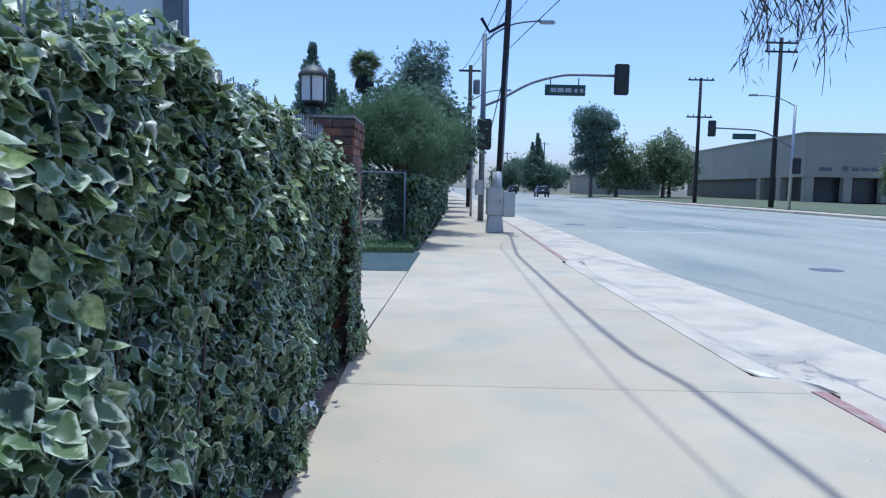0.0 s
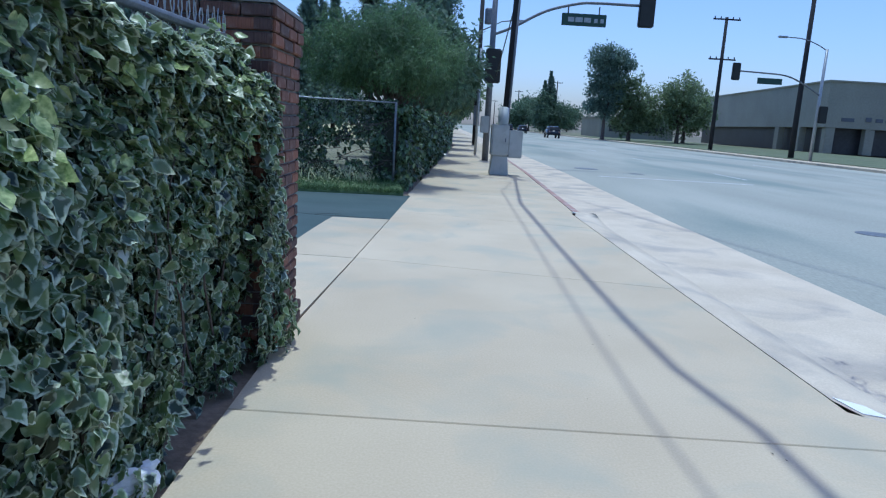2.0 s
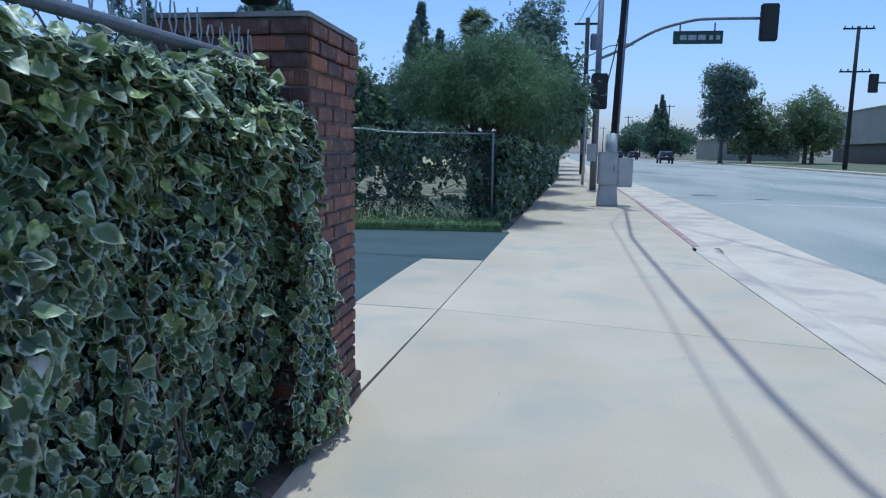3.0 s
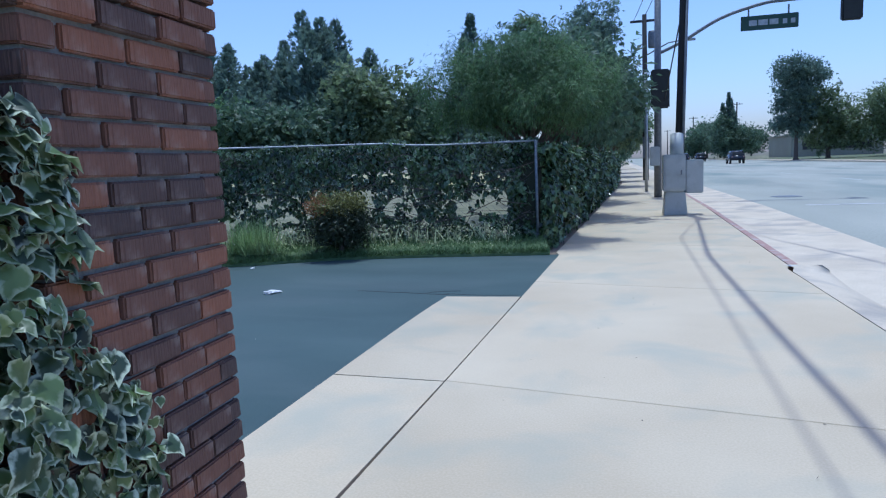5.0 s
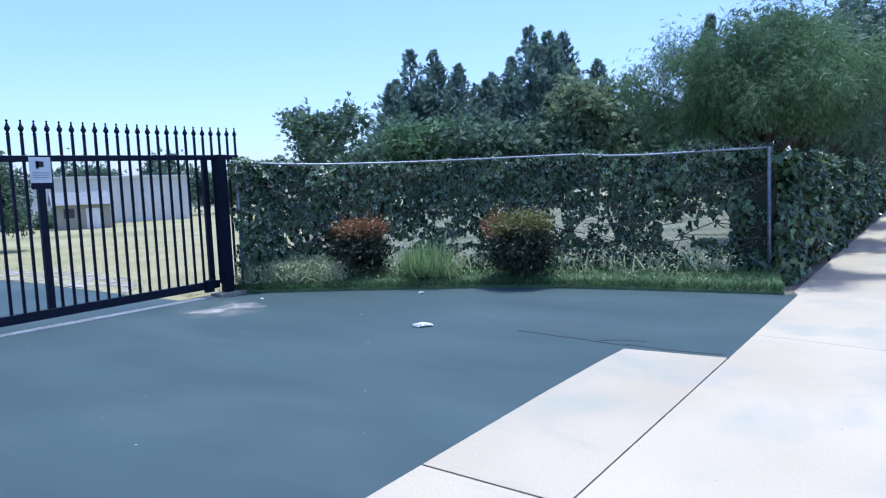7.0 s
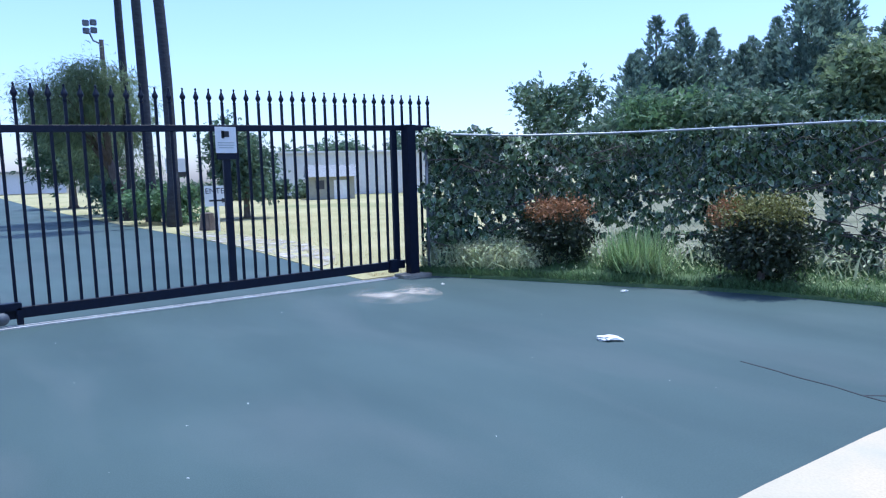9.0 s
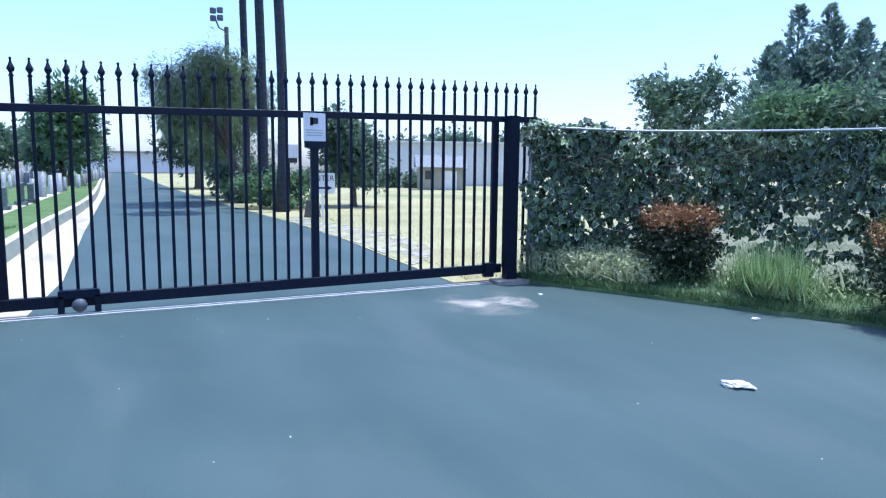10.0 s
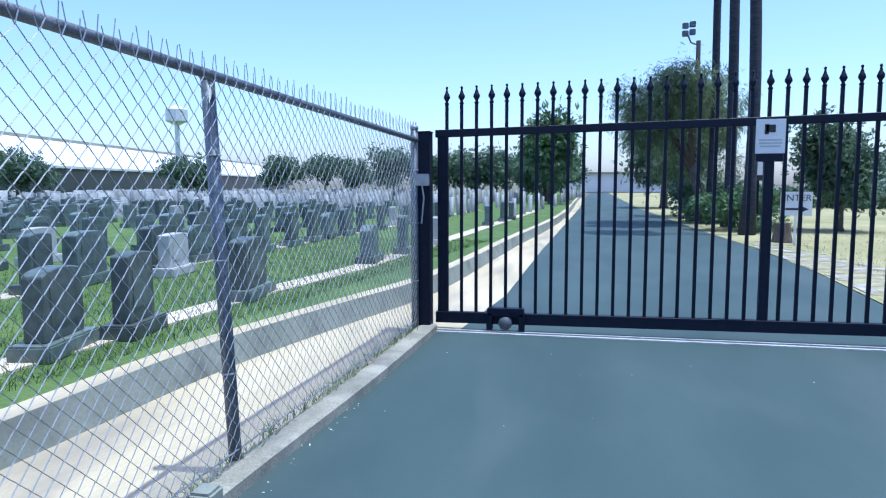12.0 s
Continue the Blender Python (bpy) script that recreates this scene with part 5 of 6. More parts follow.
# ---- bare wire fence beside the burial ground ----
n_ = 700
pl = np.stack([rng.uniform(-6.8, -2.6, n_), np.zeros(n_), np.full(n_, 0.04)], 1)
pl[:, 1] = np.interp(pl[:, 0], [-6.83, -3.91, -1.45], [6.555, 6.47, 6.39]) + rng.normal(0, 0.03, n_)
tagged(part("fence_weeds", scatter("fence_weeds", GRASS_PALE, BLADE, pl, unit(np.array([0, 0, 1.0]) + 0.7 * rng.normal(size=(n_, 3))), rand_dirs(n_), rng.uniform(0.03, 0.10, n_)), GRASS_PALE), "dry weeds along the foot of the wire fence", "weeds", kind="stuff")
fence1 = thing("wire_fence", "bare galvanised wire mesh fence with steel posts", "fence")
F1 = [(-6.85, 6.585), (-3.91, 6.50), (-1.45, 6.42)]
part("top_rail", tube([(-6.85, 6.585, 1.655), (-3.90, 6.47, 1.725), (-1.45, 6.40, 1.78)], 0.021, 10), GALV_DARK, fence1, smooth=True)
chain_link("wire_mesh", fence1, F1, 0.07, 1.71, GALV, barbs=0.085, wire=0.0023)
for x, y, z, r, dx, dy in ((-6.86, 6.60, 1.745, 0.032, 0, 0), (-3.925, 6.505, 1.725, 0.029, 0.03, -0.06), (-1.5, 6.43, 1.79, 0.032, 0, 0)):
    post = part("post", tube([(x, y - 0.035, 0), (x + dx, y + dy - 0.035, z)], r, 12), GALV_POST, fence1, smooth=True)
    part("post_cap", lathe([(r + 0.004, 0), (r + 0.004, 0.02), (r * 0.7, 0.035), (0.004, 0.042)], 12, (x + dx, y + dy - 0.035, z)), GALV, fence1, smooth=True)
    for h_ in (0.45, 0.95, 1.4):
        part("tie_wire", lathe([(r + 0.004, h_), (r + 0.006, h_ + 0.004), (r + 0.004, h_ + 0.008)], 10, (x + dx * h_ / z, y + dy * h_ / z - 0.035, 0)), GALV, fence1)
part("bottom_wire", tube([(-6.85, 6.575, 0.10), (-3.91, 6.49, 0.11), (-1.45, 6.41, 0.11)], 0.004, 5), GALV, fence1)
stub = tagged(part("kerb_stub", box((0.11, 0.10, 0.10), (-3.55, 6.545, 0.0), 0.012), KERB_FACE), "short weathered concrete stub at the kerb", "stub", kind="structure")

# ---- burial ground ----
def headstone_bodies(kind, mat):
    """A tablet on a plinth; the tablet's face looks along +y."""
    t = thing("headstone", "", "headstone", group="headstones on the lawn")
    w, d, h = kind[:3]
    part("plinth", box((w + 0.16, d + 0.13, 0.11), (0, 0, 0), 0.012), mat, t)
    bm = bmesh.new()
    arch = kind[3]
    prof = [(-w / 2, 0), (w / 2, 0), (w / 2, h - arch)] + [(w / 2 * math.cos(a), h - arch + arch * math.sin(a)) for a in np.linspace(0.25, math.pi - 0.25, 7)] + [(-w / 2, h - arch)]
    front = [bm.verts.new((x, d / 2, z + 0.11)) for x, z in prof]
    back = [bm.verts.new((x, -d / 2, z + 0.11)) for x, z in prof]
    bm.faces.new(front[::-1])
    bm.faces.new(back)
    for i in range(len(prof)):
        j = (i + 1) % len(prof)
        bm.faces.new((front[i], front[j], back[j], back[i]))
    bmesh.ops.recalc_face_normals(bm, faces=bm.faces)
    bmesh.ops.bevel(bm, geom=[e for e in bm.edges], offset=0.008, segments=1, affect="EDGES")
    part("tablet", bm, mat, t)
    part("panel", box((w * 0.72, 0.006, h * 0.55), (0, d / 2 + 0.003, 0.11 + h * 0.2), 0.003), mat, t)
    return t


KINDS = [((0.46, 0.14, 0.46, 0.05), GRANITE, "grey granite headstone on a plinth"), ((0.38, 0.13, 0.50, 0.03), GRANITE, "tall grey granite headstone on a plinth"),
         ((0.55, 0.16, 0.42, 0.08), GRANITE, "wide arched grey granite headstone"), ((0.50, 0.15, 0.40, 0.02), GRANITE_PALE, "low pale granite headstone"),
         ((0.58, 0.17, 0.48, 0.04), GRANITE, "broad dark granite headstone")]
FIRST = []
for kd, m_, lab in KINDS:
    t = headstone_bodies(kd, m_)
    tagged(t, lab)
    FIRST.append(t)
used = set()


def stone(k, x, y, turn):
    m = pose(x, y, 0.19, 0, 0, turn)
    if k not in used:
        used.add(k)
        FIRST[k].matrix_basis = m
    else:
        copy_thing(FIRST[k], m)


for k, x, y, turn in ((0, -4.98, 4.62, 12), (1, -5.58, 4.76, 10), (4, -7.25, 4.80, 8), (2, -10.3, 5.05, 6), (3, -8.6, 3.1, 8), (1, -6.2, 2.55, 8)):
    stone(k, x, y, turn)
rg = np.random.default_rng(77)
count = 0
joined_places = []
for row in range(0, 17):
    y0 = 4.55 - 2.1 * row if row else 4.9
    x = -11.6 if row == 0 else -4.6 - 0.8 * row - rg.random()
    while x > (-62 if row else -75):
        px, py = x + rg.normal(0, 0.06), y0 + 0.05 * (-x - 5) * (1 if row < 3 else 0.4) + rg.normal(0, 0.06)
        if rg.random() < 0.86:
            if count < 290 and (x > -24 - 0.4 * row):
                stone(int(rg.choice(5, p=[0.3, 0.28, 0.16, 0.12, 0.14])), px, py, 5 + rg.normal(0, 4))
                count += 1
            else:
                joined_places.append((px, py))
        x -= rg.uniform(0.68, 1.1) if row else rg.uniform(1.2, 2.4)
jp = np.array(joined_places)
slab_shape = ([(0, -0.24, -0.07), (0, 0.24, -0.07), (0, 0.24, 0.07), (0, -0.24, 0.07), (0.62, -0.24, -0.07), (0.62, 0.24, -0.07), (0.62, 0.24, 0.07), (0.62, -0.24, 0.07)],
              [(0, 1, 5, 4), (1, 2, 6, 5), (2, 3, 7, 6), (3, 0, 4, 7), (4, 5, 6, 7)])
n_ = len(jp)
GRANITE_FAR = material("mixed_far_granite", (0.20, 0.21, 0.215), (0.36, 0.37, 0.375), 12, 0.5, fine=100, bump=0, island=0.4)
tagged(part("far_headstones", scatter("far_headstones", GRANITE_FAR, slab_shape, np.column_stack([jp, np.full(n_, 0.19)]), np.tile([[0, 0, 1.0]], (n_, 1)),
                                      np.tile([[-0.1, 1.0, 0]], (n_, 1)) + 0.05 * rg.normal(size=(n_, 3)), rg.uniform(0.85, 1.35, n_)), GRANITE_FAR), "many grey headstones in far rows on the lawn", "headstones", kind="stuff")
for line, wd in (([(-3.2, 4.45), (-5.0, 4.62), (-7.5, 4.80), (-9.6, 5.10), (-14, 5.35), (-30, 6.1)], 0.30), ([(-4, 2.3), (-9, 2.6), (-30, 3.6)], 0.28)):
    setting("headstone_footing", sweep(line, [(-wd / 2, 0.1), (-wd / 2, 0.205), (wd / 2, 0.205), (wd / 2, 0.1)]), GUTTER, "pale concrete footing strip under a row of headstones", "footing")
pl = np.column_stack([-3.2 - 11 * rg.random(26000) ** 1.3, np.zeros(26000), np.full(26000, 0.19)])
pl[:, 1] = 5.0 + 0.12 * (-pl[:, 0] - 4) - 4.6 * rg.random(26000) ** 1.4
up = unit(np.array([0, 0, 1.0]) + 0.5 * rg.normal(size=(26000, 3)))
tagged(part("lawn_blades", scatter("lawn_blades", GRASS, BLADE, pl, up, rand_dirs(26000), rg.uniform(0.03, 0.07, 26000)), GRASS), "short mown grass blades on the burial lawn", "grass", kind="stuff")

# long low building behind the burial ground
shed = thing("long_building", "long low building with a pale sloping metal roof", "building", (-30, -37, 0), 193.4)
# shade below the roof edge is put into the wall colour
part("wall", box((150, 0.4, 3.4), (75, 0, 0)), GLAZING_SHADE, shed, "dark shaded wall")
bm = bmesh.new()
ring = [(-1.2, 3.0), (-1.2, 3.25), (9, 6.9), (9, 6.6)]
vs = [[bm.verts.new((x, y, z)) for y, z in ring] for x in (-1, 151)]
for j in range(4):
    bm.faces.new((vs[0][j], vs[0][(j + 1) % 4], vs[1][(j + 1) % 4], vs[1][j]))
bm.faces.new(vs[0])
bm.faces.new(vs[1][::-1])
bmesh.ops.recalc_face_normals(bm, faces=bm.faces)
part("roof", bm, WHITE_METAL, shed)
part("roof_ridge", box((152, 0.5, 0.5), (75, 9, 6.7)), PLASTER, shed)
water = thing("water_tank", "small pale tank on a mast behind the long roof", "tank", (-66, -34, 0))
part("mast", tube([(0, 0, 0), (0, 0, 8.0)], 0.25, 8), WHITE_METAL, water)
part("tank", lathe([(0.3, 7.6), (1.1, 8.0), (1.1, 9.2), (0.2, 9.7)], 12), WHITE_METAL, water)


def at_way(az, dist, origin=(-0.9, 7.9)):
    a = radians(az)
    return (origin[0] + dist * math.sin(a), origin[1] + dist * math.cos(a), 0.0)


for i, (az, dist, h_, w) in enumerate(((-122, 48, 3.1, 3.8), (-115.2, 58, 3.6, 3.2), (-111.3, 55, 3.6, 4.0), (-108.6, 62, 3.4, 2.8), (-105.6, 50, 3.9, 3.6), (-133.5, 46, 3.0, 4.0), (-102.5, 60, 3.4, 3.4))):
    tree("lawn_tree", "small round green tree among the headstones", at_way(az, dist), round_crown(50 + i, w, 1.1, h_, 7), LEAF_DARK, (0.10, 1.4), 130, 22, 0.24, 0.22, group="trees among the headstones")
# trees along the left edge of the inner drive
for i, (x, y, h_, w) in enumerate(((-40, 6.2, 5.2, 2.9), (-46, 5.6, 4.8, 3.2), (-53, 5.2, 4.6, 3.6), (-60, 5.6, 4.6, 3.8), (-68, 6.0, 4.6, 4.0))):
    tree("drive_tree", "dense green tree beside the inner drive", (x, y, 0.1), round_crown(80 + i, w, 0.9, h_, 8), LEAF_MID if i < 1 else LEAF_DARK, (0.12, 1.5), 150, 22, 0.34, 0.3, group="trees along the inner drive")
for i, (az, d, h_, w) in enumerate(((-97, 60, 4.0, 5), (-100, 62, 4.2, 5.5), (-94.5, 75, 4.4, 5), (-92.8, 45, 3.6, 3))):
    tree("drive_tree", "dense green tree beside the inner drive", at_way(az, d), round_crown(90 + i, w, 0.8, h_, 8), LEAF_DARK, (0.12, 1.3), 120, 22, 0.36, 0.3, group="trees along the inner drive")
# the big loose tree and its neighbours on the right of the inner drive
tree("pepper_tree", "tall loose olive-green tree with hanging sprays", (-24.6, 12.0, 0), [((a, b - 1.3, c), r) for (a, b, c), r in round_crown(101, 3.1, 1.9, 5.2, 13)], LEAF_OLIVE, (0.18, 2.2), 520, 26, 0.20, 0.20, 0.8, WISP, lean=(0, -1.2))
tree("pepper_tree", "loose olive-green tree with hanging sprays", (-29.5, 12.4, 0), round_crown(102, 3.6, 0.5, 5.4, 11), LEAF_OLIVE, (0.18, 2.0), 400, 26, 0.24, 0.22, 0.8, WISP)
tree("drive_tree", "dense dark tree beside the inner drive", (-40, 12.4, 0), round_crown(103, 4.0, 0.6, 5.0, 9), LEAF_DARK, (0.2, 1.8), 240, 24, 0.3, 0.3)
tree("drive_shrub", "low dark shrubs at the palm feet", (-25.5, 12.1, 0), round_crown(104, 2.6, 0.0, 1.5, 7), LEAF_DARK, (0.06, 0.4), 150, 24, 0.16, 0.16)
tree("drive_shrub", "low green shrubs at the palm feet", (-21.5, 12.4, 0), round_crown(105, 2.4, 0.0, 1.0, 7), LEAF_MID, (0.05, 0.3), 130, 24, 0.14, 0.14)
tree("field_tree", "round dark tree behind the gate notice", (-21.5, 14.9, 0), round_crown(106, 2.5, 0.45, 2.85, 10), LEAF_DARK, (0.10, 1.2), 200, 26, 0.18, 0.18)
palm_way = ((-24.4, 12.0, 0.13, 0.10), (-22.9, 12.3, 0.155, 0.0), (-19.6, 12.12, 0.15, 0.0))
for x, y, r, lean_x in palm_way:
    pt = thing("palm_tree", "very tall thin palm with a bare grey trunk", "palm", (x, y, 0), group="palms by the drive")
    hh = 17.0
    pts = [(0.06 * math.sin(z * 0.7 + x), 0.05 * math.sin(z * 0.5) + 0.012 * z * (1 if lean_x else -0.3), z) for z in np.linspace(0, hh, 14)]
    part("trunk", tube(pts, [r * 1.45] + [r * (1 - 0.25 * k / 13) for k in range(1, 14)], 10), PALM_BARK, pt, smooth=True)
    fr = 34
    az = rng.random(fr) * 2 * np.pi
    dirs = np.stack([np.cos(az), np.sin(az), rng.uniform(-0.5, 0.9, fr)], 1)
    fan = ([(0, 0, 0), (0.5, 0.02, 0.03), (0.9, 0.35, 0.0), (0.95, 0.12, 0.02), (1.05, 0.0, 0), (0.95, -0.12, 0.02), (0.9, -0.35, 0)], [(0, 1, 2), (1, 3, 2), (1, 4, 3), (1, 5, 4), (1, 6, 5), (0, 6, 1)])
    part("crown", scatter("crown", LEAF_OLIVE, fan, np.tile([pts[-1]], (fr, 1)), dirs, rand_dirs(fr) + np.array([0, 0, 1.2]), rng.uniform(0.9, 1.3, fr)), LEAF_OLIVE, pt)
flood = thing("flood_light_pole", "dark pole with a pair of flood lights", "lamp post", (-26.0, 11.78, 0))
part("pole", tube([(0, 0, 0), (0, 0, 6.15)], [0.09, 0.075], 8), WOOD_POLE, flood, smooth=True)
part("arm", tube([(0, 0, 6.0), (0.0, -0.25, 6.1), (0, -0.35, 6.35)], 0.03, 6), GALV_DARK, flood)
for dy, dz in ((-0.50, 6.36), (-0.24, 6.40), (-0.50, 6.62), (-0.24, 6.66)):
    part("flood_lamp", box((0.14, 0.20, 0.19), (0.05, dy * 0.9, dz - 0.06), 0.02), GALV_DARK, flood)
n_ = 15000
pl = np.stack([-7.3 - 15 * rng.random(n_) ** 1.5, np.zeros(n_), np.full(n_, -0.012)], 1)
pl[:, 1] = np.interp(-pl[:, 0], [7.2, 9.0, 12, 16, 23], [11.25, 11.5, 12.2, 12.4, 12.6]) + 9 * rng.random(n_) ** 1.5
tagged(part("dry_grass", scatter("dry_grass", STRAW, BLADE, pl, unit(np.array([0, 0, 1.0]) + 0.6 * rng.normal(size=(n_, 3))), rand_dirs(n_), rng.uniform(0.02, 0.065, n_)), STRAW), "short dry straw-coloured grass in the field", "grass", kind="stuff")
# small building with sign and boxes among the palms
kiosk = thing("notice_box", "small white notice box on a dark post", "notice", (-20.6, 12.55, 0))
part("post", box((0.08, 0.08, 1.5), (0, 0, 0)), BLACK_STEEL, kiosk)
part("box", box((0.1, 0.62, 0.42), (0, 0, 1.5), 0.01), SIGN_WHITE, kiosk)
part("dark_panel", box((0.02, 0.5, 0.14), (0.06, 0, 1.38)), INK, kiosk)
enter = thing("enter_sign", "small white sign on a thin post, lettered ENTER with an arrow", "sign", (-16.6, 12.38, 0), 78)
part("post", box((0.05, 0.05, 0.75), (0, 0.03, 0), 0.004), WHITE_PAINT, enter)
part("panel", box((0.60, 0.02, 0.50), (0, 0, 0.62), 0.003), SIGN_WHITE, enter)
txt = bpy.data.curves.new("lettering", "FONT")
txt.body, txt.size, txt.align_x, txt.extrude = "ENTER", 0.19, "CENTER", 0.001
lt = new("lettering", txt)
txt.materials.append(INK)
lt.parent = enter
lt.matrix_basis = pose(0, -0.014, 0.93, 90, 0, 0)
bm = box((0.34, 0.004, 0.045), (-0.03, -0.013, 0.735))
hd = [bm.verts.new(p) for p in ((0.10, -0.0145, 0.69), (0.24, -0.0145, 0.757), (0.10, -0.0145, 0.825))]
bm.faces.new(hd)
part("arrow", bm, INK, enter)
stump = tagged(part("tree_stump", lathe([(0.22, 0), (0.18, 0.2), (0.16, 0.42), (0.05, 0.45)], 10, (-16.0, 12.0, 0)), BARK), "short brown stump beside the sign", "stump")
stump.matrix_basis = pose(-1.4, 0.35, 0)
# pale sheds beyond the field
hall = thing("metal_hall", "long pale ribbed metal hall beyond the dry field", "building", (-46, 24, 0), 72)
part("wall", box((13, 8, 3.0), (6.5, 4, 0)), WHITE_METAL, hall)
rib_me = mesh_of(box((0.08, 0.05, 2.9), (0, 0, 0)), "rib", WHITE_METAL)
for i in range(24):
    r_ = new("rib", rib_me)
    r_.parent = hall
    r_.matrix_basis = pose(0.3 + i * 0.54, -0.02, 0.05)
part("roof", box((13.4, 8.4, 0.16), (6.5, 4, 3.0), 0.03), WHITE_METAL, hall)
hut = thing("small_hut", "small pale hut with a dark gabled roof", "building", (-36.5, 25.6, 0), 68)
part("wall", box((2.6, 2.0, 1.35), (0, 0, 0)), PLASTER, hut)
bm = bmesh.new()
for xx in (-1.5, 1.5):
    for yy, zz in ((-1.3, 1.3), (0, 2.0), (1.3, 1.3)):
        bm.verts.new((xx, yy, zz))
bm.verts.ensure_lookup_table()
v_ = bm.verts
for fs in ((0, 3, 4, 1), (1, 4, 5, 2), (0, 1, 2), (3, 5, 4), (0, 2, 5, 3)):
    bm.faces.new([v_[i] for i in fs])
bmesh.ops.recalc_face_normals(bm, faces=bm.faces)
part("roof", bm, GALV_DARK, hut)
part("door", box((0.8, 0.05, 1.1), (0.5, -1.02, 0), 0.01), WHITE_PAINT, hut)
part("window", box((0.5, 0.05, 0.5), (-0.7, -1.02, 0.6), 0.01), GLAZING_SHADE, hut)
hedge_low = thing("low_hedge", "low dark clipped hedge beyond the field", "hedge", (-41, 21.5, 0), 72)
part("clipped_mass", foliage("clipped_mass", LEAF_DARK, [((x, 0, 0.5), (0.9, 0.7, 0.55)) for x in np.arange(-4, 4.1, 1.0)], 260, 22, 0.2, SPRAY, 0.14, 0.1, 0.4), LEAF_DARK, hedge_low)
far_hall = thing("far_building", "pale far building at the end of the drive", "building", (-125, 2, 0), 90)
part("wall", box((26, 8, 3.2), (8, 4, 0)), WHITE_METAL, far_hall)
part("roof", box((27, 9, 0.3), (8, 4, 3.2), 0.05), PLASTER, far_hall)
for i, (az, d, h_, w) in enumerate(((-56.5, 60, 5.0, 6), (-62.5, 58, 4.2, 5), (-67, 62, 3.8, 5), (-52.0, 62, 3.4, 6))):
    tree("field_tree", "round dark tree at the far side of the field", at_way(az, d), round_crown(120 + i, w, 0.6, h_, 8), LEAF_DARK, (0.16, 1.6), 150, 24, 0.4, 0.36, group="trees beyond the field")
# ---- trees beyond the second hedge ----
tree("broad_tree", "spreading dark tree with open branches beyond the field", at_way(-44.4, 40, (-0.28, 7.34)), round_crown(131, 4.9, 2.6, 6.9, 9), LEAF_DARK, (0.24, 2.4), 140, 24, 0.32, 0.24)
O5 = (0.39, 4.77)
for i, (az, d, h_, w) in enumerate(((-35.2, 62, 14.0, 6.5), (-33.3, 64, 14.0, 6.0), (-31.4, 60, 11.6, 6.0), (-29.7, 60, 9.0, 6.0), (-26.9, 62, 12.8, 6.0), (-25.4, 60, 14.6, 6.5), (-23.9, 62, 14.6, 6.5), (-22.6, 60, 14.0, 6.0), (-28.2, 64, 10.5, 6.0))):
    conifer("conifer", "tall dark blue-green evergreen with a pointed tip", at_way(az, d, O5), h_, w * 2.25, 200 + i, group="evergreens beyond the hedge")
for i, (az, d, h_, w) in enumerate(((-37.5, 52, 5.4, 7.5), (-34, 50, 6.2, 7), (-30.5, 50, 5.8, 7), (-27, 50, 6.0, 7), (-23.5, 50, 6.4, 7), (-20.2, 50, 8.6, 6), (-18.2, 52, 7.4, 5), (-16.2, 54, 6.6, 5), (-39.5, 54, 4.6, 6))):
    tree("screen_tree", "dense dark tree in a row below the evergreens", at_way(az, d, O5), round_crown(220 + i, w, 0.6, h_, 10), (LEAF_DARK, LEAF_MID, LEAF_OLIVE)[i % 3] if i % 2 else LEAF_DARK, (0.22, 2.2), 230, 24, 0.42, 0.4, group="trees beyond the hedge")
plain = thing("grey_building", "plain grey building behind the trees", "building", at_way(-14.6, 58, O5), 15)
part("wall", box((5, 5, 6.4), (0, 0, 0)), PLASTER, plain)
part("roof", box((5.3, 5.3, 0.2), (0, 0, 6.4), 0.03), PLASTER, plain)
# the willowy street tree at the hedge corner
CROWN = [((-1.0, -0.4, 2.55), (0.60, 0.6, 0.55)), ((-0.3, -0.6, 2.65), (0.70, 0.6, 0.70)), ((0.45, -0.4, 2.55), (0.70, 0.6, 0.65)), ((0.0, 0.2, 3.02), (0.62, 0.6, 0.46)), ((-0.65, 0.1, 3.0), (0.60, 0.6, 0.50)),
      ((0.55, 0.3, 2.85), (0.55, 0.6, 0.50)), ((0.9, 0.1, 2.25), (0.42, 0.5, 0.36)), ((-1.45, -0.2, 2.35), (0.30, 0.4, 0.35)), ((0.1, 0.7, 2.7), (0.8, 0.6, 0.75)), ((-0.5, -0.2, 2.15), (0.7, 0.6, 0.3)), ((-1.85, -0.1, 2.75), (0.18, 0.25, 0.22)), ((-1.25, 0.0, 3.15), (0.26, 0.3, 0.24)), ((0.2, 0.0, 3.45), (0.30, 0.3, 0.2)), ((1.25, 0.1, 2.6), (0.28, 0.4, 0.30)), ((0.80, -1.0, 2.35), (0.36, 0.32, 0.22)), ((0.2, -1.0, 2.25), (0.5, 0.4, 0.25))]
tree("street_tree", "leafy bright green tree with fine hanging leaves over the hedge", (-0.95, 15.65, 0),
     [((0.93 * x, 0.93 * y, 1.27 + 0.93 * (z - 1.27)), (0.84 * a, 0.84 * b, 0.84 * c)) for (x, y, z), (a, b, c) in CROWN],
     LEAF_MID, (0.09, 1.8), 1350, 34, 0.080, 0.10, 0.8, WISP, 0.70)
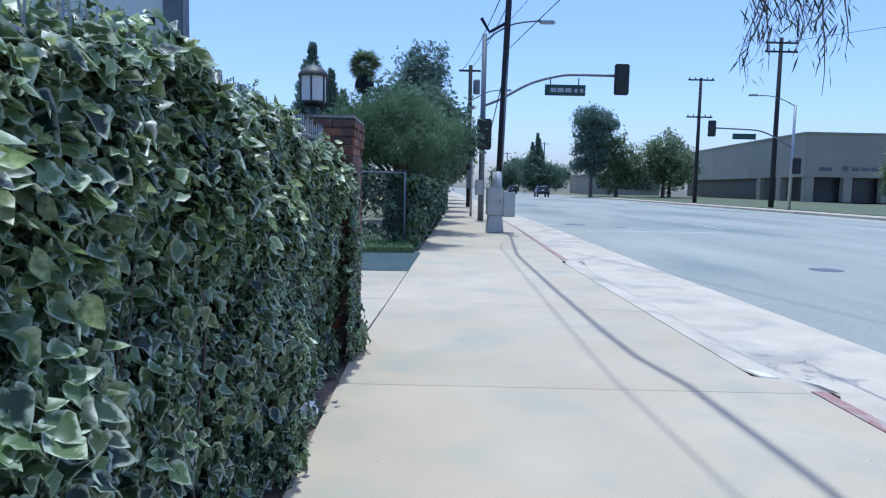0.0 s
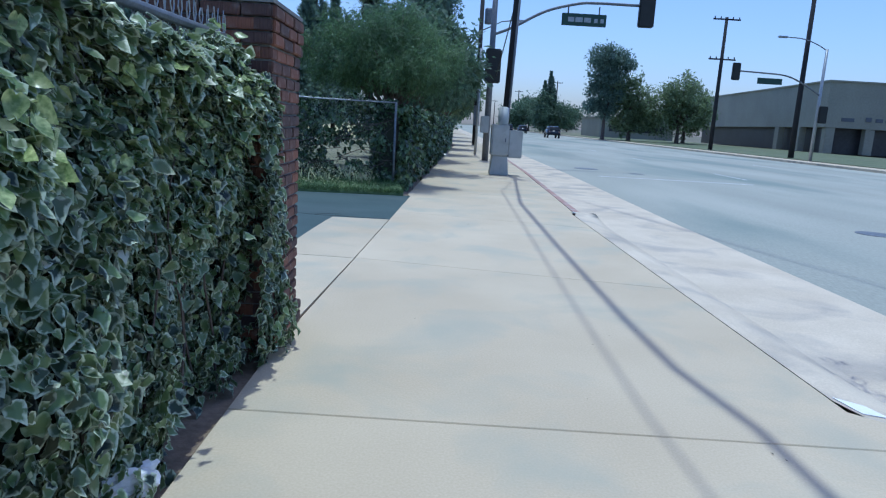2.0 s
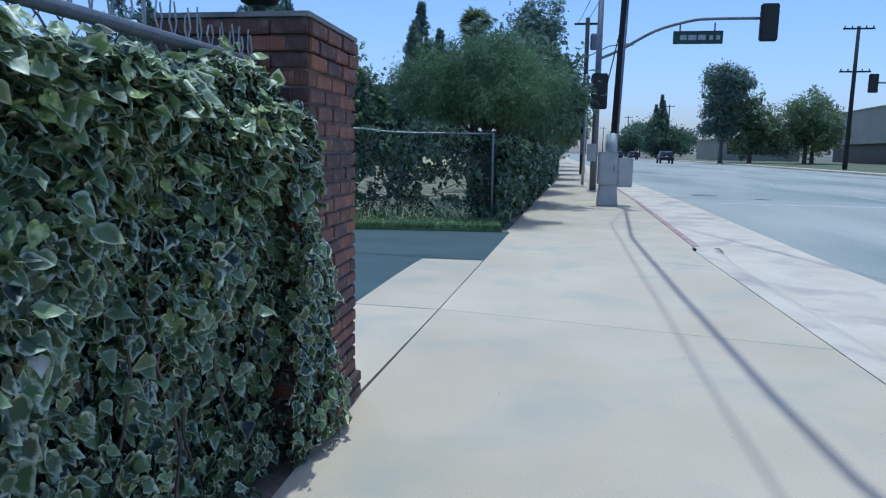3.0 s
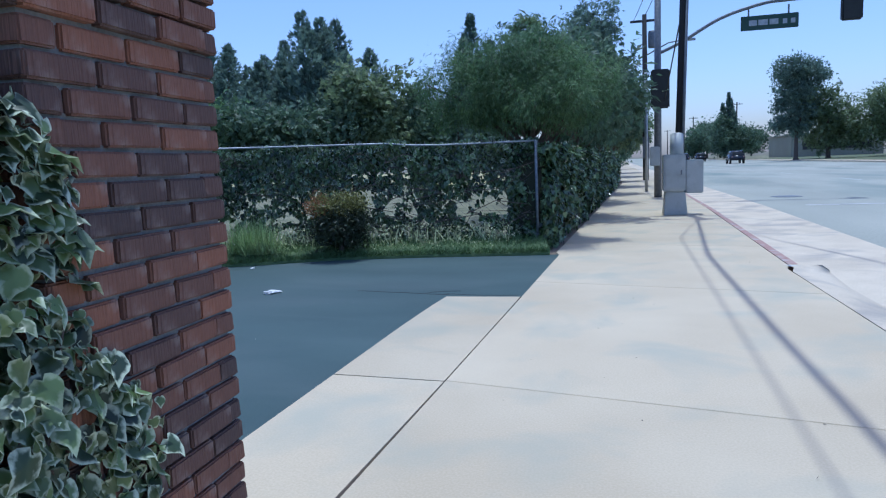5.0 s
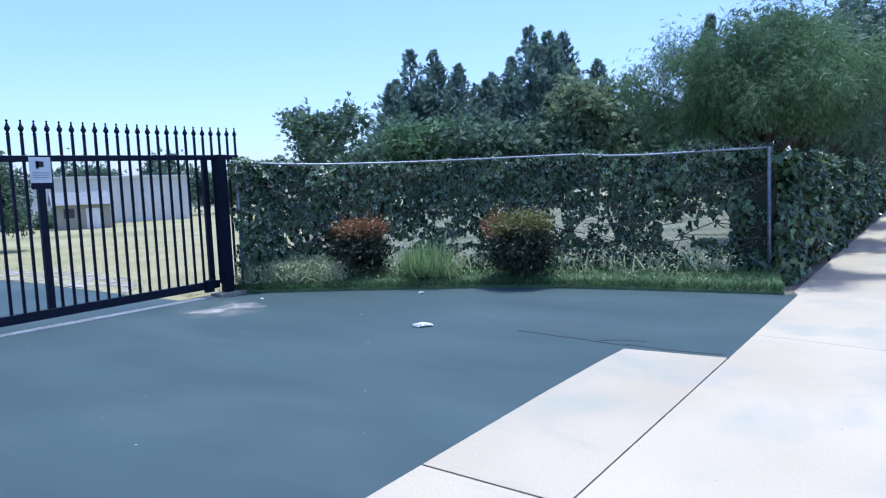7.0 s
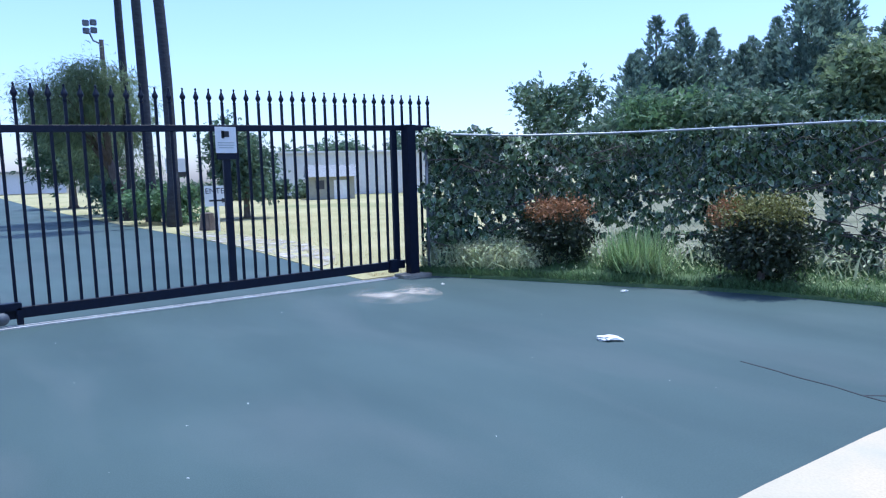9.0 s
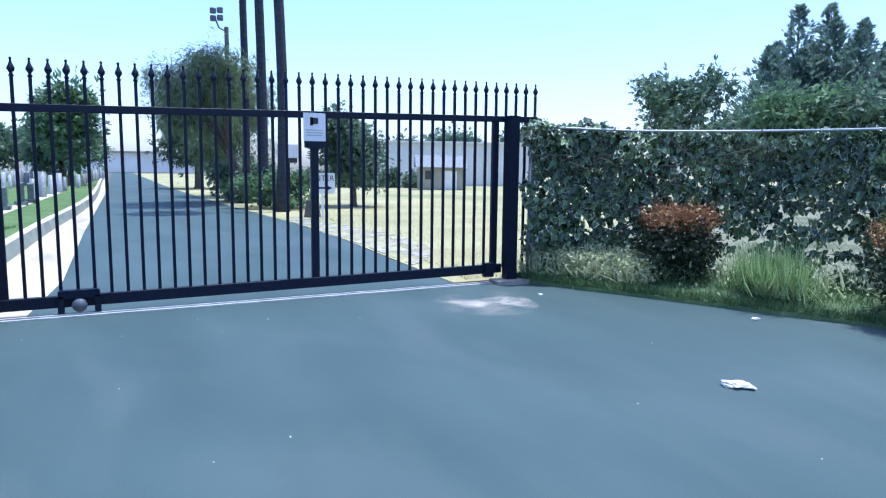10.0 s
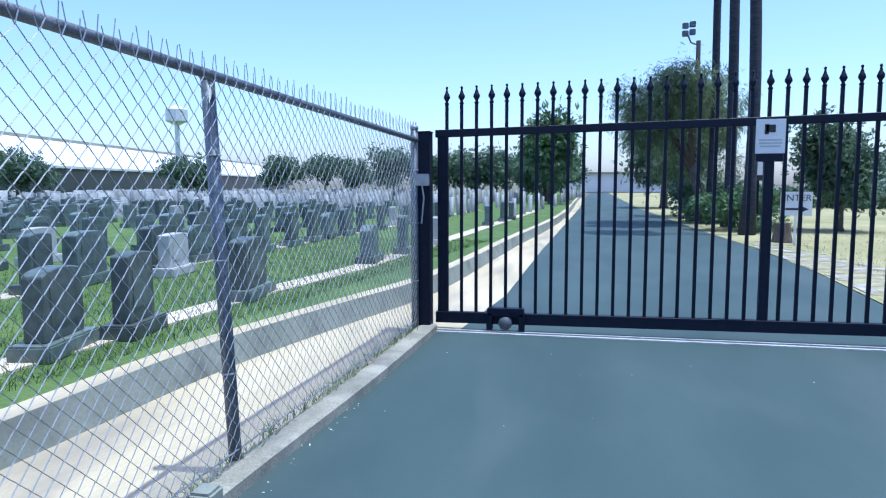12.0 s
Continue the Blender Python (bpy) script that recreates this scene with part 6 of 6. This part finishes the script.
for i, (x, y, h_, w, mt) in enumerate(((-1.0, 20.2, 4.0, 3.6, LEAF_DARK), (-0.8, 25.0, 4.7, 3.4, LEAF_DARK), (-0.7, 30.0, 4.9, 3.6, LEAF_DARK), (-0.6, 36, 5.1, 3.8, LEAF_DARK), (-0.3, 43, 5.2, 4.2, LEAF_DARK), (0.3, 52, 5.6, 5, LEAF_OLIVE), (0.5, 64, 6, 5, LEAF_DARK))):
    tree("street_tree", "dark green street tree shading the pavement", (x, y, 0), round_crown(240 + i, w, 1.8, h_, 9), mt, (0.12, 2.0), 320, 26, 0.17 + 0.02 * i, 0.24, 0.5, group="street trees")
tree("tall_pine", "tall open-crowned dark pine", (-1.2, 58, 0), round_crown(260, 4.4, 6, 13.0, 10), NEEDLE, (0.3, 8), 170, 22, 0.36, 0.30)
fanpalm = thing("fan_palm", "fan palm with a shaggy round crown", "palm", at_way(-5.9, 62, (-0.13, 0.32)))
part("trunk", tube([(0, 0, 0), (0, 0, 11.6)], [0.4, 0.3], 9), PALM_BARK, fanpalm, smooth=True)


def fronds(count, low, high, reach, seed):
    """Fans of narrow leaflets at the ends of stalks: places, ways and faces."""
    rg = np.random.default_rng(seed)
    pl, al, fc = [], [], []
    for k in range(count):
        a, e = rg.random() * 2 * math.pi, rg.uniform(low, high)
        d = np.array([math.cos(a) * math.cos(e), math.sin(a) * math.cos(e), math.sin(e)])
        side = np.array([-math.sin(a), math.cos(a), 0.0])
        for j in np.linspace(-1.1, 1.1, 11):
            pl.append(d * reach)
            al.append(d * math.cos(j) + side * math.sin(j) + np.array([0, 0, -0.25]))
            fc.append(np.cross(d, side) + rg.normal(0, 0.2, 3))
    return np.array(pl) + np.array([0, 0, 11.9]), np.array(al), np.array(fc)


NARROW = ([(0, -0.02, 0), (0, 0.02, 0), (0.6, 0.045, 0.03), (0.6, -0.045, 0.03), (1, 0, -0.12)], BLADE[1])
pl, al, fc = fronds(90, -0.9, 1.45, 0.55, 5)
part("crown", scatter("crown", LEAF_OLIVE, NARROW, pl, al, fc, rng.uniform(0.9, 1.35, len(pl))), LEAF_OLIVE, fanpalm)
pl, al, fc = fronds(36, -1.5, -0.9, 0.75, 6)
part("dead_skirt", scatter("dead_skirt", PALM_BARK, NARROW, pl, al + np.array([0, 0, -0.8]), fc, rng.uniform(1.2, 2.0, len(pl))), BARK, fanpalm, "shaggy skirt of dead fronds")
for az, d, h_, w, sd in ((-10.2, 60, 13.3, 2.6, 271), (-8.7, 60, 11.2, 2.4, 272), (-11.4, 58, 7.6, 4, 273)):
    conifer("conifer", "tall narrow dark evergreen", at_way(az, d, (-0.13, 0.32)), h_, w * 2.5, sd, group="evergreens beyond the hedge")

# ---- street furniture ----
wood = thing("utility_pole", "dark leaning wooden utility pole with cross arm", "utility pole", (1.78, 20.7, 0))
part("shaft", tube([(0, 0, 0), (0.14, 0, 5.0), (0.36, 0, 12.2)], [0.105, 0.095, 0.075], 12), WOOD_POLE, wood, smooth=True)
part("cross_arm", box((1.5, 0.1, 0.12), (0.22, 0.1, 7.0), 0.01), WOOD_POLE, wood)
part("upper_arm", box((2.2, 0.1, 0.12), (0.38, 0.1, 11.2), 0.01), WOOD_POLE, wood)
part("riser_pipe", tube([(0.06, -0.12, 0.2), (0.20, -0.11, 5.2)], 0.03, 8), GALV_DARK, wood, smooth=True)
part("bracket", tube([(0.2, 0, 6.2), (-0.35, 0.05, 5.9), (-0.6, 0.05, 6.3)], 0.05, 6), BLACK_STEEL, wood)
cab = thing("signal_cabinet", "pale grey steel signal cabinet on a tapered base", "cabinet", (1.66, 20.05, 0))
part("base", box((0.50, 0.5, 0.52), (0, 0, 0), 0.02, None, 0, 0.82), GREY_PAINT, cab)
part("body", box((0.46, 0.48, 0.80), (-0.02, 0, 0.52), 0.02), GREY_PAINT, cab)
part("side_box", box((0.36, 0.42, 0.72), (0.40, 0.05, 0.47), 0.02), GREY_PAINT, cab)
part("conduit", tube([(0.05, 0.05, 1.3), (0.06, 0.2, 1.75)], 0.14, 10), GREY_PAINT, cab, smooth=True)
part("door", box((0.38, 0.012, 0.66), (-0.02, -0.246, 0.59), 0.004), GREY_PAINT, cab)
part("latch", box((0.03, 0.02, 0.10), (0.12, -0.262, 0.88), 0.004), GALV_DARK, cab)


def signal_head(t, at, turn=0.0, back=True):
    hd = part("signal_head", box((0.55, 0.22, 1.18), (at[0], at[1], at[2] - 0.59), 0.04, None, turn), SIGNAL_BLACK, t)
    for k in range(3):
        part("visor", tube([(at[0] + 0.0, at[1] + 0.11, at[2] - 0.37 + 0.37 * k), (at[0], at[1] + 0.33, at[2] - 0.38 + 0.37 * k)], 0.14, 12), SIGNAL_BLACK, hd)
    return hd


mast = thing("traffic_signal", "grey traffic signal mast with curved arm and lamp", "traffic signal", (1.72, 26.9, 0))
part("pole", tube([(0, 0, 0), (0, 0, 7.2)], [0.12, 0.09], 12), GALV_DARK, mast, smooth=True)
part("mast_arm", tube(smooth_line([(0, 0, 4.45), (0.7, 0, 4.75), (1.8, 0, 5.35), (2.9, 0, 5.66), (3.6, 0, 5.72), (5.1, 0, 5.72)], 4), 0.05, 8), GALV_DARK, mast, smooth=True)
signal_head(mast, (5.37, 0, 5.58))
ns = part("name_sign", box((1.58, 0.05, 0.42), (3.18, 0, 4.92), 0.01), SIGN_GREEN, mast, "dark green street name sign")
for x, w in ((2.72, 0.22), (3.0, 0.26), (3.3, 0.24), (3.6, 0.12), (3.82, 0.12)):
    part("text_bar", box((w, 0.004, 0.16 if w > 0.15 else 0.14), (x, -0.028, 5.05)), GALV, ns)
for x in (2.6, 3.7):
    part("hanger", tube([(x, 0, 5.34), (x, 0, 5.6)], 0.025, 6), GALV_DARK, mast)
part("lamp_arm", tube(smooth_line([(0, 0, 6.9), (0.5, 0, 7.3), (1.2, 0, 7.62), (2.2, 0, 7.75)], 4), 0.035, 8), GALV_DARK, mast, smooth=True)
part("lamp_head", box((0.62, 0.24, 0.13), (2.4, 0, 7.62), 0.05), GALV, mast)
signal_head(mast, (0.05, -0.3, 3.35))
part("push_box", box((0.3, 0.25, 0.6), (-0.1, -0.15, 1.0), 0.02), GREY_PAINT, mast)
pole2 = thing("utility_pole", "tall wooden utility pole with transformer beyond the signal", "utility pole", (2.1, 44, 0))
part("shaft", tube([(0, 0, 0), (-0.05, 0, 9.0)], [0.16, 0.12], 10), WOOD_POLE, pole2, smooth=True)
part("cross_arm", box((1.4, 0.1, 0.12), (-0.1, 0, 8.6), 0.01), WOOD_POLE, pole2)
part("transformer", lathe([(0.2, 7.2), (0.22, 7.3), (0.22, 8.0), (0.18, 8.1)], 10, (0.36, 0, 0)), GALV_DARK, pole2, smooth=True)
part("lamp_arm", tube([(0, 0, 6.8), (1.2, 0, 7.4), (2.0, 0, 7.5)], 0.035, 6), GALV_DARK, pole2)
part("lamp_head", box((0.6, 0.22, 0.13), (2.3, 0, 7.42), 0.04), GALV, pole2)
part("control_box", box((0.35, 0.3, 1.2), (0, -0.25, 1.2), 0.02), GALV_DARK, pole2)
thin = thing("sign_post", "thin grey signal post by the kerb", "post", (1.55, 31, 0))
part("shaft", tube([(0, 0, 0), (0, 0, 4.4)], 0.06, 8), GALV, thin, smooth=True)
for x, y, h_, arms in ((27.4, 71.2, 13.0, (12.7, 8.9)), (27.8, 55.8, 13.8, (13.3, 12.6)), (30.5, 190, 14.0, (13.4,)), (25.5, 240, 13.6, (13,)), (24, 330, 13, (12.4,))):
    up_ = thing("utility_pole", "dark wooden utility pole with cross arms across the street", "utility pole", (x, y, 0), group="utility poles across the street")
    part("shaft", tube([(0, 0, 0), (0, 0, h_)], [0.22, 0.15], 10), WOOD_POLE, up_, smooth=True)
    for z in arms:
        part("cross_arm", box((2.7, 0.12, 0.14), (0, -0.1, z), 0.01), WOOD_POLE, up_)
        for xx in (-1.2, -0.6, 0.6, 1.2):
            part("insulator", lathe([(0.05, z + 0.14), (0.07, z + 0.2), (0.05, z + 0.34)], 6, (xx, -0.1, 0)), GALV_DARK, up_)
mast2 = thing("traffic_signal", "grey traffic signal mast with curved arm across the street", "traffic signal", (26.6, 50.7, 0))
part("pole", tube([(0, 0, 0), (0, 0, 7.8)], [0.13, 0.09], 10), GALV, mast2, smooth=True)
part("mast_arm", tube(smooth_line([(0, 0, 4.6), (-1.4, 0, 5.4), (-2.6, 0, 5.85), (-4.2, 0, 5.95), (-5.9, 0, 6.0)], 4), 0.055, 8), GALV_DARK, mast2, smooth=True)
signal_head(mast2, (-6.15, 0, 5.95))
part("name_sign", box((1.75, 0.05, 0.42), (-3.7, 0, 5.2), 0.01), SIGN_GREEN, mast2)
part("lamp_arm", tube(smooth_line([(0, 0, 7.7), (-0.8, 0, 8.1), (-1.8, 0, 8.4), (-3.0, 0, 8.45)], 4), 0.035, 8), GALV_DARK, mast2, smooth=True)
part("lamp_head", box((0.7, 0.26, 0.14), (-3.2, 0, 8.38), 0.05), GALV, mast2)
signal_head(mast2, (0.3, -0.2, 3.3))

# wires overhead
def wire(points, r, label, sag=0.0):
    pts = []
    for a, b in zip(points, points[1:]):
        for s in np.linspace(0, 1, 10, endpoint=False):
            p = Vector(a).lerp(Vector(b), float(s))
            pts.append((p.x, p.y, p.z - sag * 4 * s * (1 - s)))
    pts.append(tuple(points[-1]))
    return tagged(part("overhead_wire", tube(pts, r, 6), CABLE, smooth=True), label, "wire", group="overhead wires")


tan_ = 1 / math.tan(SUN_EL)
sx_, sy_ = math.sin(SUN_AZ) * tan_, math.cos(SUN_AZ) * tan_


def above(x, y, z):
    return (x + sx_ * z, y + sy_ * z, z)


Z1 = 8.6
wire([(2.05, 20.7, 9.0), above(1.54, 13.6, Z1), above(1.50, 9.5, Z1), above(1.50, 6.6, Z1), above(1.53, 5.6, Z1), above(1.655, 4.85, Z1), above(1.69, 3.4, Z1), above(1.75, -14, Z1)], 0.034, "thick black cable bundle strung over the pavement")
wire([(2.05, 20.7, 9.5), above(1.38, 15.5, 9.5), above(1.20, 7.0, 9.5), above(1.17, 5.0, 9.5), (1.9, -12, 9.5)], 0.010, "thin black wire strung over the pavement")
wire([(2.0, 20.6, 5.4), (2.55, 18.6, 5.75), (9, -6, 9.6)], 0.012, "black service cable that rises from the wooden pole")
wire([(2.0, 20.6, 6.2), (9, -4, 11.5)], 0.007, "thin black wire from the wooden pole")
wire([(2.0, 20.6, 6.8), (1.85, 44, 8.6)], 0.015, "thin black wire between wooden poles", 0.3)
wire([(1.7, 20.6, 6.8), (1.4, 44, 8.6)], 0.015, "thin black wire between wooden poles", 0.3)
wire([(2.0, 20.6, 5.2), (1.9, 26.5, 3.0)], 0.018, "thin black wire down to the signal pole")
wire([(27.8, 55.8, 13.4), (60, 20, 14)], 0.02, "thin wire across the street")

# hanging sprays of the tree that stands behind the start of the walk
over = thing("hanging_branch_tree", "street tree whose thin drooping sprays hang over the kerb", "tree", (3.1, -4.0, -0.1))
part("trunk", tube([(0, 0, 0), (0.05, 0.2, 2.2), (0.1, 1.2, 4.2)], [0.18, 0.14, 0.10], 9), BARK, over, smooth=True)
part("limb", tube([(0.1, 1.2, 4.2), (0.2, 4.0, 5.0), (0.1, 7.6, 4.4), (0.02, 10.6, 3.3)], [0.06, 0.035, 0.02, 0.008], 7), BARK, over, smooth=True)
tw = bmesh.new()
lp, la = [], []
for k in range(16):
    x0, y0, z0 = (-0.36, 0.02)[k % 2] + rng.normal(0, 0.10), 10.2 + rng.normal(0, 0.25), 3.10 + rng.uniform(0, 0.3)
    ln = rng.uniform(0.25, 0.85)
    pts = [(x0 + 0.06 * math.sin(k + j), y0 + 0.05 * math.cos(k * 2 + j), z0 - ln * j / 4) for j in range(5)]
    tube(pts, [0.008, 0.006, 0.005, 0.004, 0.002], 5, tw, False)
    for j in range(15):
        s = rng.random()
        lp.append((x0 + rng.normal(0, 0.05), y0 + rng.normal(0, 0.05), z0 - ln * s))
        la.append((rng.normal(0, 0.45), rng.normal(0, 0.45), -1))
part("sprays", tw, BARK, over)
part("hanging_leaves", scatter("hanging_leaves", BUSH_DARK, ([(0, 0, 0), (0.45, 0.045, 0.02), (1, 0, 0), (0.45, -0.045, 0.02)], LEAF[1]), np.array(lp), np.array(la), rand_dirs(len(lp)), rng.uniform(0.10, 0.2, len(lp))), BUSH_DARK, over)
part("crown", foliage("crown", LEAF_OLIVE, [((0, 1.0, 6.2), (2.0, 2.0, 1.6)), ((0.2, 3.5, 5.8), (1.6, 1.8, 1.0))], 160, 24, 0.16, LEAF, 0.22, 0.9), LEAF_OLIVE, over)

# ---- across the street ----
setting("far_lawn", plate([(26.64, 40), (51.5, 40), (51.5, 94), (46, 150), (26.64, 150)], -0.1, 0.058), DULL_LAWN, "green lawn in front of the long building", "lawn")
bld = thing("long_plaster_building", "long grey-beige building with a dark recessed ground floor", "building", (53, 97, 0))
part("upper_wall", plate([(0, 0), (70, 0), (70, 66), (6, 66)], 3.6, 9.8), PLASTER, bld)
# dark colour stands for the shade under the upper floor
part("ground_floor", plate([(1.5, 1.5), (70, 1.5), (70, 64), (7.4, 64)], 0, 3.6), GLAZING_SHADE, bld, "dark shaded recessed ground floor")
part("roof", plate([(-0.2, -0.2), (70.2, -0.2), (70.2, 66.2), (5.8, 66.2)], 9.8, 10.0), PLASTER, bld)
for i in range(9):
    part("column", box((1.3, 1.0, 3.6), (1.0 + i * 5.6, 0.6, 0), 0.05), PLASTER, bld)
for i in range(2):
    part("column", box((1.0, 1.3, 3.6), (1.0 + 0.75 * i, 8 + i * 8, 0), 0.05), PLASTER, bld)
for x, w, z, h_ in ((2.2, 1.8, 4.5, 0.5), (5.6, 0.8, 4.6, 0.6), (7.0, 1.0, 4.6, 0.5), (8.4, 1.0, 4.6, 0.5), (9.8, 1.0, 4.6, 0.5), (11.2, 1.0, 4.6, 0.5)):
    part("lettering_bar", box((w, 0.06, h_), (x + w / 2, -0.05, z)), GALV_DARK, bld)
tree("roadside_pine", "tall dark pine with a flat dense crown and bare foot", (24.9, 108, 0), [((-1.2, 0, 12.0), (2.0, 2.0, 1.9)), ((0.6, 0, 12.4), (2.2, 2.0, 1.5)), ((2.3, 0, 11.4), (1.7, 1.8, 1.2)), ((-0.9, 0, 9.6), (1.9, 2.0, 1.7)), ((1.2, 0, 9.4), (1.6, 1.8, 1.4)),
     ((-1.1, 0, 7.0), (1.9, 2.0, 1.5)), ((0.6, 0, 6.4), (1.5, 1.6, 1.2)), ((-1.9, 0, 4.9), (1.5, 1.6, 0.8)), ((0.4, 0, 4.4), (1.4, 1.4, 0.8))], NEEDLE, (0.28, 4.0), 520, 26, 0.36, 0.36, 0.2, hollow=0.4, group="trees across the street")
for x, y, h_, w in ((0.2, 84, 5.0, 5.0), (-1.5, 100, 6.5, 7.0), (0.6, 125, 6.5, 6.0)):
    tree("far_shrub", "dark bushy tree far along the pavement", (x, y, 0), round_crown(int(y), w, 0.0, h_, 9), LEAF_DARK, (0.15, 1.2), 160, 22, 0.4, 0.4, group="far shrubs")
for i, (x, y, h_, w, mt) in enumerate(((29.5, 110, 10.5, 8.0, LEAF_OLIVE), (36.5, 108, 10.6, 10.0, LEAF_OLIVE), (41, 118, 8.5, 7, LEAF_OLIVE), (60, 84, 8.2, 7, LEAF_OLIVE), (23, 150, 9, 8, LEAF_DARK), (19, 170, 8, 9, LEAF_DARK), (27, 185, 8, 10, LEAF_DARK))):
    tree("roadside_tree", "tall dark tree across the street", (x, y, 0), round_crown(300 + i, w, 0.6, h_, 13), mt, (0.3, 3.2), 360, 24, 0.42, 0.42, group="trees across the street")
conifer("conifer", "tall narrow dark evergreen across the street", (22.5, 150, 0), 13.5, 5.0, 290, group="evergreens across the street")
low = thing("low_building", "low grey building far along the street", "building", (26, 150, 0))
part("wall", box((16, 20, 4.2), (16, 10, 0)), PLASTER, low)
part("roof", box((16.6, 20.6, 0.3), (16, 10, 4.2), 0.05), PLASTER, low)
part("window_band", box((12, 0.1, 1.2), (16, -0.04, 1.4)), GLAZING_SHADE, low)
for i in range(10):
    x = (-2 + 1.5 * i) if i < 5 else 20 + 6 * (i - 4)
    tree("far_tree", "far hazy dark tree along the street", (x - 3 if i < 5 else x, 210 + 17 * (i % 5), 0), round_crown(320 + i, 11, 0.6, 7 + (i * 7) % 4, 8), LEAF_DARK, (0.3, 2.5), 150, 20, 0.8, 0.8, group="far trees")


def car(name, label, at, turn):
    t = thing(name, label, "car", at, turn, group="cars in the street")
    bm = bmesh.new()
    prof = [(-2.2, 0.45), (-2.2, 0.95), (-1.95, 1.05), (-1.6, 1.62), (-0.9, 1.74), (0.35, 1.70), (1.05, 1.10), (2.05, 0.95), (2.25, 0.75), (2.25, 0.45)]
    sides = [[bm.verts.new((sx * (0.90 if z < 1.15 else 0.74), y, z)) for y, z in prof] for sx in (-1, 1)]
    for j in range(len(prof)):
        jj = (j + 1) % len(prof)
        bm.faces.new((sides[0][j], sides[0][jj], sides[1][jj], sides[1][j]))
    bm.faces.new(sides[0][::-1])
    bm.faces.new(sides[1])
    bmesh.ops.recalc_face_normals(bm, faces=bm.faces)
    bmesh.ops.bevel(bm, geom=list(bm.edges), offset=0.05, segments=2, affect="EDGES")
    part("body", bm, CAR_PAINT, t, smooth=True)
    part("rear_window", box((1.25, 0.03, 0.42), (0, -1.83, 1.15), 0.01), GLAZING_SHADE, t)
    part("windscreen", box((1.3, 0.05, 0.42), (0, 0.80, 1.16), 0.01), GLAZING_SHADE, t)
    for sx in (-1, 1):
        part("side_window", box((0.03, 1.9, 0.36), (sx * 0.84, -0.4, 1.18), 0.01), GLAZING_SHADE, t)
        part("tail_light", box((0.2, 0.05, 0.16), (sx * 0.72, -2.22, 0.85), 0.01), RED_PAINT, t)
        for y in (-1.35, 1.4):
            w = part("wheel", tube([(sx * 0.72, y, 0.34), (sx * 0.93, y, 0.34)], 0.34, 16), RUBBER, t)
            part("rim", tube([(sx * 0.925, y, 0.34), (sx * 0.94, y, 0.34)], 0.2, 12), GALV, w)
    part("bumper", box((1.7, 0.1, 0.2), (0, -2.24, 0.45), 0.03), RUBBER, t)
    return t


first_car = car("car", "dark blue car standing in the far lane", (16.4, 104, -0.125), 0)
second = copy_thing(first_car, pose(12.6, 135, -0.125, 0, 0, 0))
third = copy_thing(first_car, pose(17.2, 150, -0.125, 0, 0, 0))
